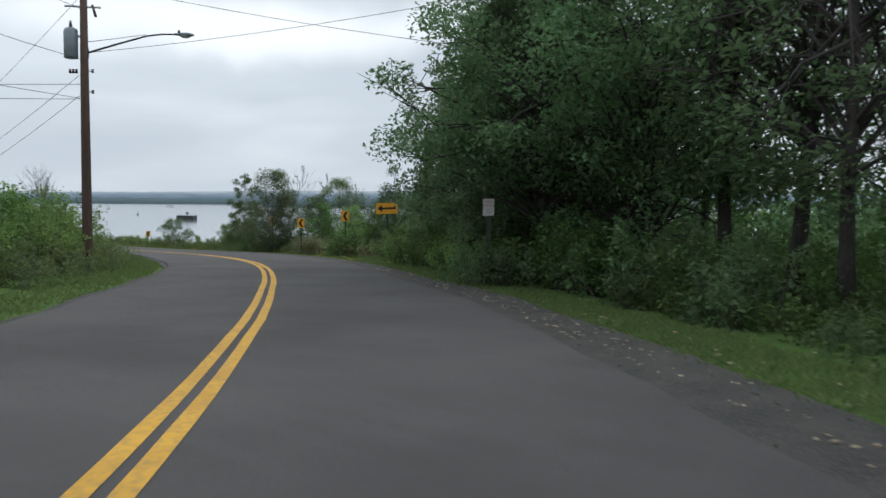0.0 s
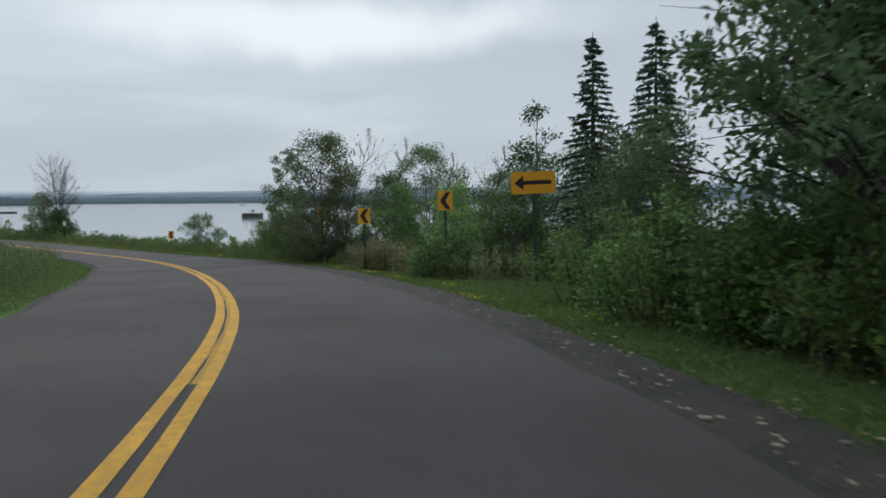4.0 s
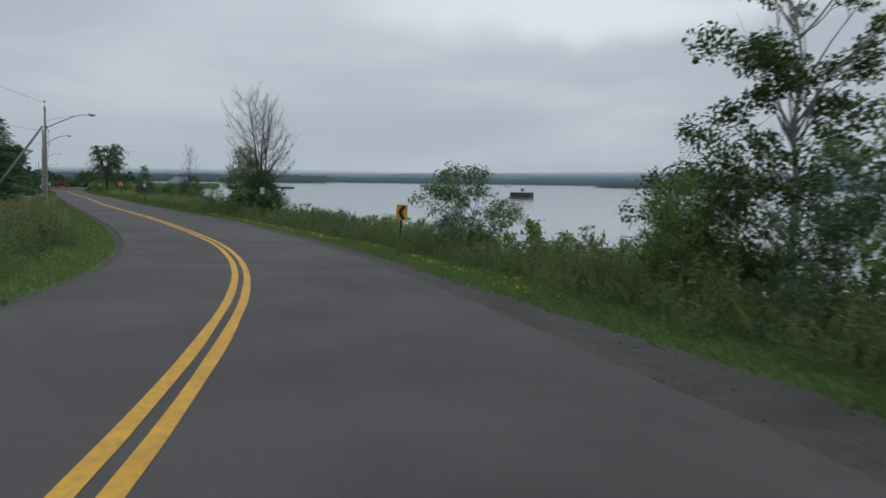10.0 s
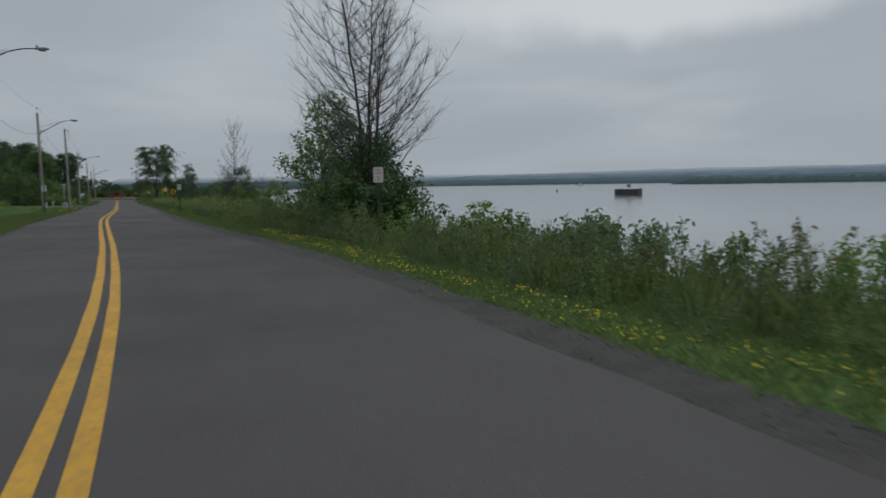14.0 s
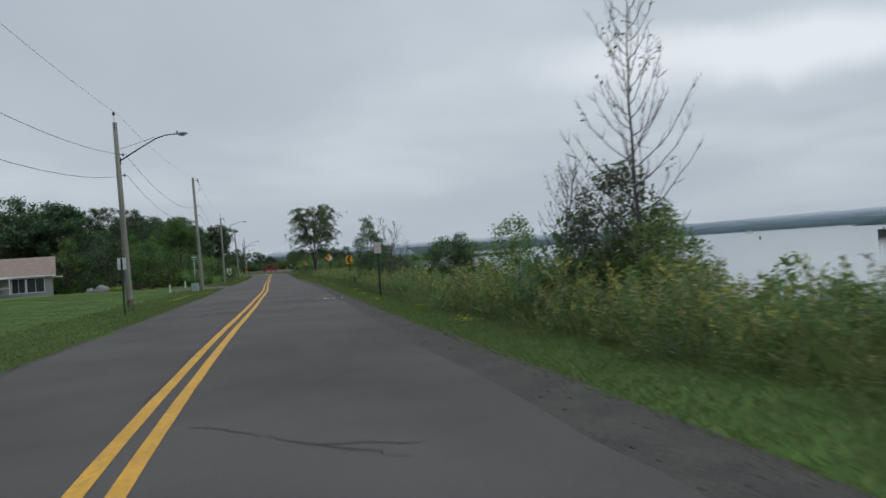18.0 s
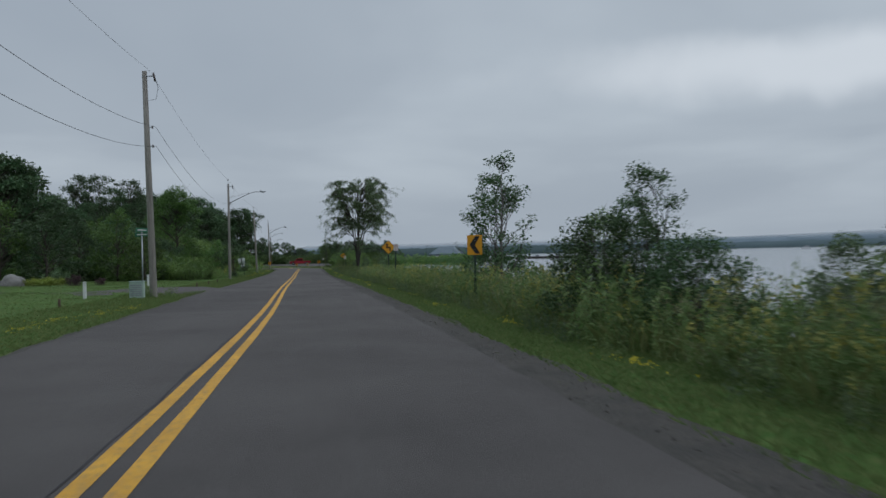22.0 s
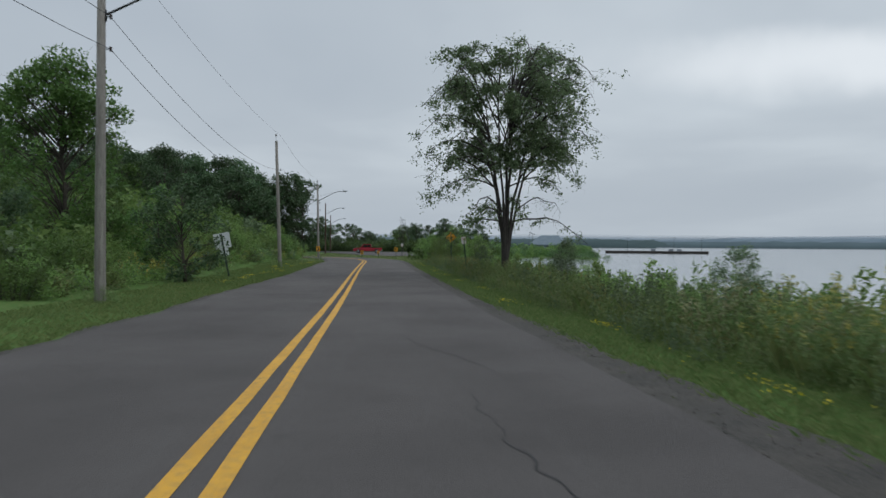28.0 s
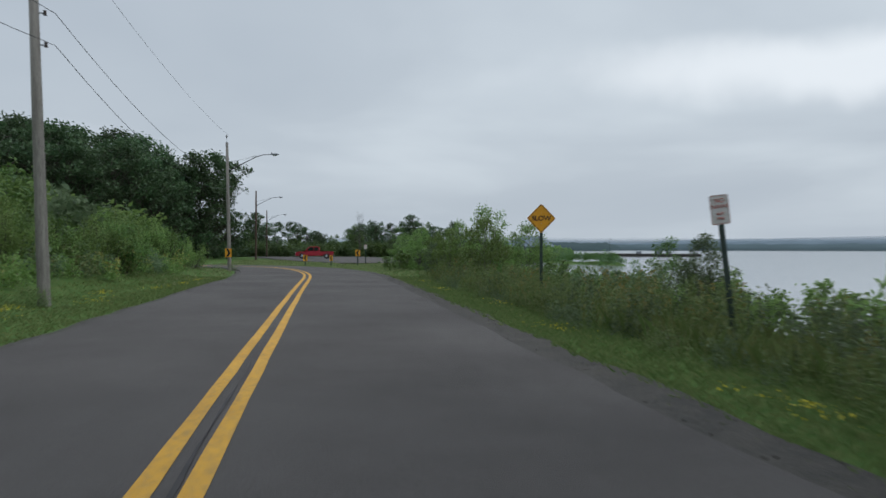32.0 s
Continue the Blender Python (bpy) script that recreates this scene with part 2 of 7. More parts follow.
GRASS = leafy("grass_blades", (0.094, 0.153, 0.044), (0.178, 0.210, 0.080), 0.35, rough=0.9, spread=0.05)
PALE_GRASS = leafy("pale_mown_grass", (0.22, 0.25, 0.12), (0.30, 0.31, 0.17), 0.4, rough=0.9, spread=0.05)
DRY_GRASS = leafy("tall_dry_grass", (0.15, 0.16, 0.06), (0.075, 0.115, 0.03), 0.25)
LEAF = leafy("broad_leaves", (0.072, 0.138, 0.036), (0.125, 0.198, 0.055))
LEAF_DARK = leafy("wood_leaves", (0.098, 0.170, 0.076), (0.160, 0.230, 0.105), 0.55, spread=0.3)
LEAF_HILL = leafy("forest_leaves", (0.050, 0.094, 0.044), (0.092, 0.142, 0.064), 0.36, spread=0.3)
# darker copy of LEAF: backlit shade against the sky put into the colour
LEAF_BACKLIT = leafy("backlit_shore_leaves", (0.048, 0.098, 0.040), (0.085, 0.142, 0.055), 0.28, spread=0.2)
WEED = leafy("weed_leaves", (0.115, 0.188, 0.060), (0.190, 0.238, 0.095), 0.45, spread=0.2)
WEED_TAN = leafy("dry_weed_leaves", (0.235, 0.205, 0.105), (0.145, 0.165, 0.070), 0.35, spread=0.2)
LEAF_LIGHT = leafy("shrub_leaves", (0.135, 0.222, 0.058), (0.20, 0.285, 0.09), 0.48)
ELM_LEAF = leafy("elm_leaves", (0.105, 0.160, 0.075), (0.175, 0.230, 0.115), 0.48)
LEAF_OLIVE = leafy("birch_leaves", (0.120, 0.185, 0.080), (0.195, 0.250, 0.125), 0.5)
LEAF_GREY = leafy("willow_leaves", (0.095, 0.145, 0.07), (0.155, 0.21, 0.11))
NEEDLE = leafy("spruce_needles", (0.036, 0.074, 0.046), (0.066, 0.110, 0.062), 0.12)
GOLDENROD = leafy("goldenrod_flowers", (0.31, 0.27, 0.06), (0.22, 0.22, 0.075), 0.3)
TREFOIL = leafy("yellow_trefoil_flowers", (0.60, 0.48, 0.02), (0.5, 0.42, 0.03), 0.2)
BARK = surface("bark", (0.075, 0.062, 0.05), (0.045, 0.038, 0.032), 5, (0.11, 0.1, 0.085), 24, 0.95, bump=0.8, bump_scale=18, stretch=(3, 3, 0.5))
BARK_GREY = surface("grey_bark", (0.13, 0.12, 0.11), (0.08, 0.072, 0.066), 6, (0.18, 0.17, 0.155), 26, 0.95, bump=0.6, bump_scale=18, stretch=(3, 3, 0.6))
WHITE_BARK = surface("white_birch_bark", (0.48, 0.46, 0.43), (0.30, 0.28, 0.26), 5, (0.10, 0.09, 0.08), 22, 0.9, bump=0.4, stretch=(1, 1, 4))
BARK_DEAD = surface("dark_dead_bark", (0.085, 0.075, 0.068), (0.05, 0.045, 0.042), 6, (0.13, 0.12, 0.11), 26, 0.95, bump=0.6, bump_scale=18, stretch=(3, 3, 0.6))
BARK_ELM = surface("dark_elm_bark", (0.060, 0.052, 0.046), (0.035, 0.031, 0.029), 6, (0.095, 0.085, 0.075), 22, 0.95, bump=0.8, bump_scale=16, stretch=(3, 3, 0.5))
POLE_BROWN = surface("creosoted_wood", (0.085, 0.052, 0.038), (0.055, 0.036, 0.028), 3, (0.12, 0.085, 0.065), 20, 0.9, bump=0.5, stretch=(6, 6, 0.3))
POLE_GREY = surface("weathered_wood", (0.29, 0.275, 0.245), (0.20, 0.185, 0.165), 2, (0.10, 0.09, 0.078), 16, 0.9, bump=0.5, stretch=(6, 6, 0.25))
STEEL = flat_paint("galvanised_steel", (0.36, 0.38, 0.40), 0.45, 0.7)
LAMP_GREY = flat_paint("grey_lamp_housing", (0.22, 0.235, 0.25), 0.5, 0.2)
LAMP_ARM = flat_paint("dark_lamp_arm", (0.045, 0.046, 0.050), 0.55, 0.4)
LAMP_CLEAR_GREY = flat_paint("clouded_lamp_glass", (0.34, 0.36, 0.37), 0.25)
TRANSFORMER = flat_paint("grey_enamel", (0.24, 0.27, 0.30), 0.45)
PORCELAIN = flat_paint("brown_porcelain", (0.06, 0.045, 0.04), 0.3)
CABLE = surface("black_cable", (0.02, 0.02, 0.022), (0.035, 0.035, 0.038), 3, rough=0.6)
POST_GREEN = flat_paint("green_steel_post", (0.035, 0.055, 0.045), 0.6, 0.3)
SIGN_AMBER = flat_paint("amber_sign_sheeting", (0.66, 0.30, 0.012), 0.45, dirt=0.12)
SIGN_WHITE = flat_paint("white_sign_sheeting", (0.56, 0.55, 0.54), 0.5, dirt=0.12)
SIGN_BACK = flat_paint("bare_aluminium", (0.66, 0.68, 0.69), 0.5, 0.25, dirt=0.15)
SIGN_BLACK = flat_paint("black_sign_film", (0.012, 0.012, 0.013), 0.5)
SIGN_RED = flat_paint("faded_red_film", (0.50, 0.16, 0.13), 0.5)
STONE = surface("boulder_stone", (0.20, 0.19, 0.18), (0.12, 0.115, 0.11), 1.5, (0.27, 0.26, 0.25), 14, 0.95, bump=0.6)
CONCRETE = surface("stained_concrete", (0.16, 0.155, 0.145), (0.10, 0.096, 0.09), 0.8, (0.21, 0.2, 0.19), 10, 0.95, bump=0.4)

# ---- mesh helpers ----
def mesh_from(name, verts, faces, mat, smooth=False):
    me = bpy.data.meshes.new(name)
    me.from_pydata([tuple(v) for v in verts], [], faces)
    me.materials.append(mat)
    if smooth:
        me.shade_smooth()
    return me


def quad_mesh(name, quads, mat):
    """A mesh of loose four-cornered leaves from an array (n, 4, 3)."""
    n = len(quads)
    me = bpy.data.meshes.new(name)
    me.vertices.add(4 * n)
    me.vertices.foreach_set("co", np.ascontiguousarray(quads, np.float32).ravel())
    me.loops.add(4 * n)
    me.loops.foreach_set("vertex_index", np.arange(4 * n, dtype=np.int32))
    me.polygons.add(n)
    me.polygons.foreach_set("loop_start", np.arange(0, 4 * n, 4, dtype=np.int32))
    me.materials.append(mat)
    me.update(calc_edges=True)
    return me


def empty(name, x, y, z, rz=0.0, rx=0.0, ry=0.0):
    ob = new(name)
    ob.empty_display_size = 0.2
    ob.matrix_world = pose(x, y, z, rx, ry, rz)
    return ob


def child(name, me, parent, label="", m=None):
    ob = new(name, me)
    ob.parent = parent
    if m is not None:
        ob.matrix_basis = m
    return tagged(ob, label)


def part(name, bm, mat, parent, label="", m=None, smooth=False):
    me = bpy.data.meshes.new(name)
    bm.to_mesh(me)
    bm.free()
    me.materials.append(mat)
    if smooth:
        me.shade_smooth()
    return child(name, me, parent, label, m)


def box(x0, y0, z0, x1, y1, z1, bevel=0.0, bm=None):
    bm = bm or bmesh.new()
    made = bmesh.ops.create_cube(bm, size=1.0, matrix=Matrix.Translation(((x0 + x1) / 2, (y0 + y1) / 2, (z0 + z1) / 2)) @ Matrix.Diagonal((x1 - x0, y1 - y0, z1 - z0, 1)))
    if bevel:
        edges = {e for v in made["verts"] for e in v.link_edges}
        bmesh.ops.bevel(bm, geom=list(edges), offset=bevel, segments=2, affect="EDGES")
    return bm


def prism(outline, depth, axis="y", bm=None):
    """A plate from a 2D outline in the x-z plane, depth deep along y, its front at y = 0."""
    bm = bm or bmesh.new()
    front = [bm.verts.new((x, 0, z)) for x, z in outline]
    back = [bm.verts.new((x, depth, z)) for x, z in outline]
    k = len(outline)
    bm.faces.new(front)
    bm.faces.new(back[::-1])
    for i in range(k):
        bm.faces.new((front[i], back[i], back[(i + 1) % k], front[(i + 1) % k]))
    bmesh.ops.recalc_face_normals(bm, faces=bm.faces)
    return bm


def tube(verts, faces, points, radii, sides=6, cap=True):
    """Adds a tapered tube along the points to the lists."""
    pts = [Vector(p) for p in points]
    base = len(verts)
    for i, p in enumerate(pts):
        d = (pts[min(i + 1, len(pts) - 1)] - pts[max(i - 1, 0)]).normalized()
        a = d.cross(Vector((0.31, 0.95, 0.05)) if abs(d.z) > 0.9 else Vector((0, 0, 1))).normalized()
        b = d.cross(a)
        for k in range(sides):
            t = 2 * math.pi * k / sides
            verts.append(p + radii[i] * (math.cos(t) * a + math.sin(t) * b))
    for i in range(len(pts) - 1):
        for k in range(sides):
            q = (k + 1) % sides
            faces.append((base + i * sides + k, base + i * sides + q, base + (i + 1) * sides + q, base + (i + 1) * sides + k))
    if cap:
        faces.append(tuple(base + k for k in range(sides))[::-1])
        faces.append(tuple(base + (len(pts) - 1) * sides + k for k in range(sides)))


def tube_mesh(name, points, radii, mat, sides=8):
    v, f = [], []
    tube(v, f, points, radii, sides)
    return mesh_from(name, v, f, mat, True)


# ---- the line of the road: its middle, laid out from end to end ----
CENTRE = [
    (24.9, -26.11, -0.66), (9.9, -13.36, -1.09), (-4.7, 0.44, -1.53), (-13.8, 8.11, -1.90), (-23.3, 15.28, -2.28), (-33.3, 21.71, -2.72),
    (-43.9, 27.03, -3.18), (-54.9, 31.32, -3.67), (-66.4, 34.88, -4.15), (-78.0, 37.42, -4.56), (-89.9, 38.83, -4.84), (-102.0, 39.19, -4.96),
    (-114.0, 38.99, -4.99), (-125.9, 38.57, -5.04), (-140.1, 38.08, -5.12), (-156.0, 37.77, -5.29), (-174.9, 37.66, -5.49), (-196.1, 37.45, -5.66),
    (-218.7, 36.94, -5.81), (-243.6, 36.45, -6.03), (-268.8, 35.96, -6.25), (-294.2, 35.42, -6.31), (-312.9, 35.09, -6.33), (-329.0, 34.86, -6.35),
    (-338.3, 34.20, -6.36), (-345.5, 33.10, -6.36), (-352.0, 31.20, -6.36), (-356.5, 28.90, -6.36), (-360.8, 23.50, -6.36), (-363.0, 15.00, -6.33),
    (-363.5, 3.00, -6.25), (-362.0, -14.00, -6.10), (-360.0, -40.00, -5.90),
]


def spline(points, step=1.0):
    p = np.array(points, float)
    p = np.vstack([2 * p[0] - p[1], p, 2 * p[-1] - p[-2]])
    out = []
    for a, b, c, d in zip(p[:-3], p[1:-2], p[2:-1], p[3:]):
        k = max(2, int(np.linalg.norm(c - b) / step))
        t = np.linspace(0, 1, k, endpoint=False)[:, None]
        out.append(0.5 * (2 * b + (c - a) * t + (2 * a - 5 * b + 4 * c - d) * t**2 + (3 * b - a - 3 * c + d) * t**3))
    return np.vstack(out + [p[-2:-1]])


LINE = spline(CENTRE)
AHEAD = np.gradient(LINE[:, :2], axis=0)
AHEAD /= np.linalg.norm(AHEAD, axis=1)[:, None]
RIGHT = np.stack([AHEAD[:, 1], -AHEAD[:, 0]], 1)
WAY = np.r_[0, np.cumsum(np.linalg.norm(np.diff(LINE[:, :2], axis=0), axis=1))]
WAY -= WAY[np.argmin(np.linalg.norm(LINE[:, :2] - np.array([-4.5, 0.59]), axis=1))]
# the painted line wanders a little about the middle of the road
LINE[:, :2] += RIGHT * np.interp(WAY, [0, 13, 19, 38, 50, 62, 78, 95, 112, 149, 168, 188, 210, 232, 264, 290, 320], [0.05, 0.08, 0.0, 0.03, -0.10, -0.03, 0.03, 0.08, -0.03, -0.15, -0.09, -0.13, -0.05, -0.11, -0.07, -0.07, 0.0])[:, None]


def locate(x, y):
    """How far along the road a place lies, how far right of its middle, and the road's height there."""
    x, y = np.atleast_1d(x).astype(float), np.atleast_1d(y).astype(float)
    s, d, z = np.empty_like(x), np.empty_like(x), np.empty_like(x)
    for i in range(0, len(x), 4000):
        dx, dy = x[i : i + 4000, None] - LINE[None, :, 0], y[i : i + 4000, None] - LINE[None, :, 1]
        far = dx * dx + dy * dy
        k = far.argmin(1)
        r = np.arange(len(k))
        side = np.sign(dx[r, k] * RIGHT[k, 0] + dy[r, k] * RIGHT[k, 1])
        s[i : i + 4000], z[i : i + 4000] = WAY[k], LINE[k, 2]
        d[i : i + 4000] = np.sqrt(far[r, k]) * np.where(side == 0, 1, side)
    return s, d, z


def beside(s, d):
    """The place d metres right of the road's middle, s metres along."""
    return np.interp(s, WAY, LINE[:, 0]) + d * np.interp(s, WAY, RIGHT[:, 0]), np.interp(s, WAY, LINE[:, 1]) + d * np.interp(s, WAY, RIGHT[:, 1])


def ease(v, a, b):
    t = np.clip((v - a) / (b - a), 0, 1)
    return t * t * (3 - 2 * t)


HALF = 3.9


def right_edge(s):
    """Where the asphalt ends on the lake side."""
    return np.interp(s, [0, 16, 23, 40, 52, 67, 80, 97, 111, 141, 150, 169, 189, 213, 293, 330], [3.95, 4.0, 3.65, 3.8, 4.15, 4.1, 3.55, 3.65, 4.0, 3.4, 3.55, 3.7, 3.85, 3.75, 3.8, 3.9])


def left_edge(s):
    """Where the asphalt ends on the landward side."""
    return np.interp(s, [0, 18, 27, 45, 68, 84, 100, 155, 165, 176, 195, 215, 269, 275, 296, 302, 335], [-3.5, -3.55, -3.4, -3.75, -3.2, -3.25, -3.3, -3.2, -3.35, -3.5, -3.7, -3.9, -3.85, -3.95, -3.5, -3.6, -3.9])


def verge_edge(s):
    """Where the dirt shoulder gives way to grass on the lake side."""
    return np.interp(s, [0, 16, 21, 23, 40, 52, 67, 80, 97, 111, 141, 150, 169, 189, 213, 235, 267, 293, 330], [5.1, 5.0, 4.8, 4.5, 4.7, 5.1, 5.1, 4.25, 4.25, 4.6, 4.2, 4.35, 4.4, 4.45, 4.45, 4.6, 4.3, 4.35, 4.5])


def coast(x):
    """Where the lake shore runs beyond the bend: y over x."""
    return np.interp(x, [-700, -540, -480, -440, -400, -352, -332, -315], [150, 110, 92, 74, 60, 55, 51, 48])


def terrain(x, y):
    x, y = np.atleast_1d(x).astype(float), np.atleast_1d(y).astype(float)
    s, d, zr = locate(x, y)
    shore = np.interp(s, [-40, 0, 30, 60, 85, 400], [55, 48, 36, 20, 14.5, 14.5])
    u = np.maximum(d - HALF, 0)
    right = zr - 0.06 - 0.035 * np.minimum(u, 5) - 0.02 * np.maximum(u - 5, 0)
    right = right + (WATER - 0.5 - right) * ease(d, shore - 5.0, shore + 0.5) - 2.5 * ease(d, shore, shore + 25)
    v = np.maximum(-d - HALF, 0)
    near = np.interp(s, [-40, 20, 30, 90, 108, 150, 208, 214, 234, 242, 280, 305, 350, 366], [0.13, 0.13, 0.09, 0.09, 0.025, 0.042, 0.042, 0.034, 0.036, 0.032, 0.01, 0.10, 0.13, 0.0])
    start = np.interp(s, [-40, 95, 112, 282, 305, 350, 366], [2.2, 2.2, 38, 38, 3.0, 2.6, 40])
    grow = np.interp(s, [-40, 95, 112, 250, 285, 350, 366], [0.10, 0.08, 0.03, 0.03, 0.16, 0.22, 0.02])
    left = zr - 0.06 + near * np.minimum(np.maximum(v - 1.8, 0), 12) + grow * np.clip(v - start, 0, 28)
    street = np.interp(y, [-75, -30, -6, 12, 25], [-229, -229.5, -229, -227.5, -224.5])
    left = left - 0.32 * np.exp(-(((x - street) / 3.2) ** 2)) * ease(29 - y, 0, 9)
    z = np.where(d > 0, right, left)
    flat = -6.42 + (WATER - 0.6 + 6.42) * ease(y, coast(x) - 3, coast(x) + 2) - 2.5 * ease(y, coast(x), coast(x) + 25)
    flat = flat + 0.20 * np.clip(-8 - y, 0, 14)
    flat = np.maximum(flat, WATER + 0.75 - ((x + 415) / 17) ** 4 - ((y - 76 - 0.12 * (x + 415)) / 3.2) ** 2)
    z = z + (flat - z) * ease(-x, 322, 345) * ((d > HALF + 0.5) | (x < -376))
    rough = np.array([noise.noise((a * 0.35, b * 0.35, 0.0)) for a, b in zip(x, y)])
    return z + 0.10 * rough * ease(np.abs(d), HALF + 0.6, HALF + 4)


def ground_at(x, y):
    return float(terrain(x, y)[0])


# ---- ground, water, road ----
def make_ground():
    def axis(lo, hi, a, b, step):
        mid = np.arange(a, b + step, step)
        out, k = [], step
        while (not out and mid[-1] < hi) or (out and out[-1] < hi):
            k *= 1.35
            out.append((out[-1] if out else mid[-1]) + k)
        low, k = [], step
        while (low[-1] if low else mid[0]) > lo:
            k *= 1.35
            low.append((low[-1] if low else mid[0]) - k)
        return np.array(low[::-1] + list(mid) + out)

    xs, ys = axis(-4600, 2600, -420, 40, 1.6), axis(-3500, 4600, -30, 66, 1.3)
    gx, gy = np.meshgrid(xs, ys, indexing="ij")
    z = terrain(gx.ravel(), gy.ravel())
    nx, ny = gx.shape
    verts = np.stack([gx.ravel(), gy.ravel(), z], 1)
    idx = np.arange(nx * ny).reshape(nx, ny)
    quads = np.stack([idx[:-1, :-1], idx[1:, :-1], idx[1:, 1:], idx[:-1, 1:]], -1).reshape(-1, 4)
    me = mesh_from("ground", verts, quads.tolist(), TURF, True)
    tagged(new("ground", me), "grassy lakeside ground with rough turf and weeds", "ground", kind="structure")


def ribbon(name, d0, d1, lift, mat, s0=-1e9, s1=1e9, wobble=0.0, edge=0.0, cols=2, parent=None):
    """A strip along the road from d0 to d1 beside its middle, with its edges turned down."""
    keep = (WAY >= s0) & (WAY <= s1)
    pts, rgt, way = LINE[keep], RIGHT[keep], WAY[keep]
    n = len(pts)
    d0, d1 = (np.broadcast_to(d(way) if callable(d) else d, way.shape) for d in (d0, d1))
    w0 = np.array([wobble * noise.noise((s * 0.45, d0[0], 1.7)) + 0.4 * wobble * noise.noise((s * 1.9, d0[0], 4.0)) for s in way])
    w1 = np.array([wobble * noise.noise((s * 0.45, d1[0], 7.7)) + 0.4 * wobble * noise.noise((s * 1.9, d1[0], 9.0)) for s in way])
    rows = []
    for k in range(cols + 1):
        f = k / cols
        d = (d0 + w0) * (1 - f) + (d1 + w1) * f
        rows.append(np.c_[pts[:, :2] + rgt * d[:, None], pts[:, 2] + lift])
    if edge:
        rows = [rows[0] - [0, 0, edge]] + rows + [rows[-1] - [0, 0, edge]]
    m = len(rows)
    verts = np.stack(rows, 1).reshape(-1, 3)
    idx = np.arange(n * m).reshape(n, m)
    quads = np.stack([idx[:-1, :-1], idx[:-1, 1:], idx[1:, 1:], idx[1:, :-1]], -1).reshape(-1, 4)
    return mesh_from(name, verts, quads.tolist(), mat, False)


make_ground()
road = tagged(new("road", ribbon("road", left_edge, right_edge, 0.0, ASPHALT, wobble=0.12, edge=0.12, cols=10)), "worn dark grey asphalt road with a double yellow line", "road", kind="structure")


def paint_at(side, out):
    """One edge of a painted line; the pair stands wider apart on the straight."""
    return lambda s: side * np.interp(s, [0, 60, 110, 150, 330], [0.118, 0.125, 0.125, 0.148, 0.152]) + out


for side in (-1, 1):
    child("centre_line", ribbon("centre_line", paint_at(side, -0.072), paint_at(side, 0.072), 0.005, YELLOW_LINE, wobble=0.014, cols=1), road, "worn yellow painted line")
child("old_paint", ribbon("old_paint", -0.075, 0.075, 0.004, OLD_PAINT, 31, 56, wobble=0.04, cols=1), road, "older, faded yellow paint between the lines")
SEAM = surface("tarred_seam", (0.030, 0.028, 0.028), (0.055, 0.05, 0.05), 1.2, rough=0.85)
for s0, s1, off in ((30, 62, -0.02), (150, 250, -0.27), (262, 300, 0.02)):
    child("seam", ribbon("seam", off - 0.007, off + 0.007, 0.0062, SEAM, s0, s1, wobble=0.05, cols=1), road, "dark seam along the centre line")
tagged(new("shoulder", ribbon("shoulder", lambda s: right_edge(s) - 0.6, lambda s: verge_edge(s) + 0.12, -0.035, GRAVEL, wobble=0.22, edge=0.14, cols=5)), "strip of dark gravel and dirt beside the road", "shoulder", kind="structure")
tagged(new("shoulder", ribbon("shoulder", lambda s: left_edge(s) - 0.28, lambda s: left_edge(s) + 0.6, -0.035, GRAVEL, wobble=0.26, edge=0.14, cols=3)), "narrow gravel edge beside the road", "shoulder", kind="structure")


def make_water():
    m = bpy.data.materials.new("lake_water")
    m.use_nodes = True
    n, l = nodes_of(m.node_tree)
    out, p = n.new("ShaderNodeOutputMaterial"), n.new("ShaderNodeBsdfPrincipled")
    p.inputs["Base Color"].default_value = (0.22, 0.235, 0.24, 1)
    p.inputs["Roughness"].default_value, p.inputs["IOR"].default_value = 0.10, 1.33
    bp = n.new("ShaderNodeBump")
    bp.inputs["Strength"].default_value, bp.inputs["Distance"].default_value = 0.16, 0.05
    l.new(noise_of(n, l, 1.3, 5.0, 0.6, stretch=(1, 0.45, 1), lo=0.2, hi=0.8), bp.inputs["Height"])
    l.new(bp.outputs[0], p.inputs["Normal"])
    l.new(p.outputs[0], out.inputs[0])
    v = [(-4500, 30, WATER), (2500, 30, WATER), (2500, 4500, WATER), (-4500, 4500, WATER)]
    tagged(new("water", mesh_from("water", v, [(0, 1, 2, 3)], m)), "calm pale grey lake under an overcast sky", "lake", kind="structure")


make_water()


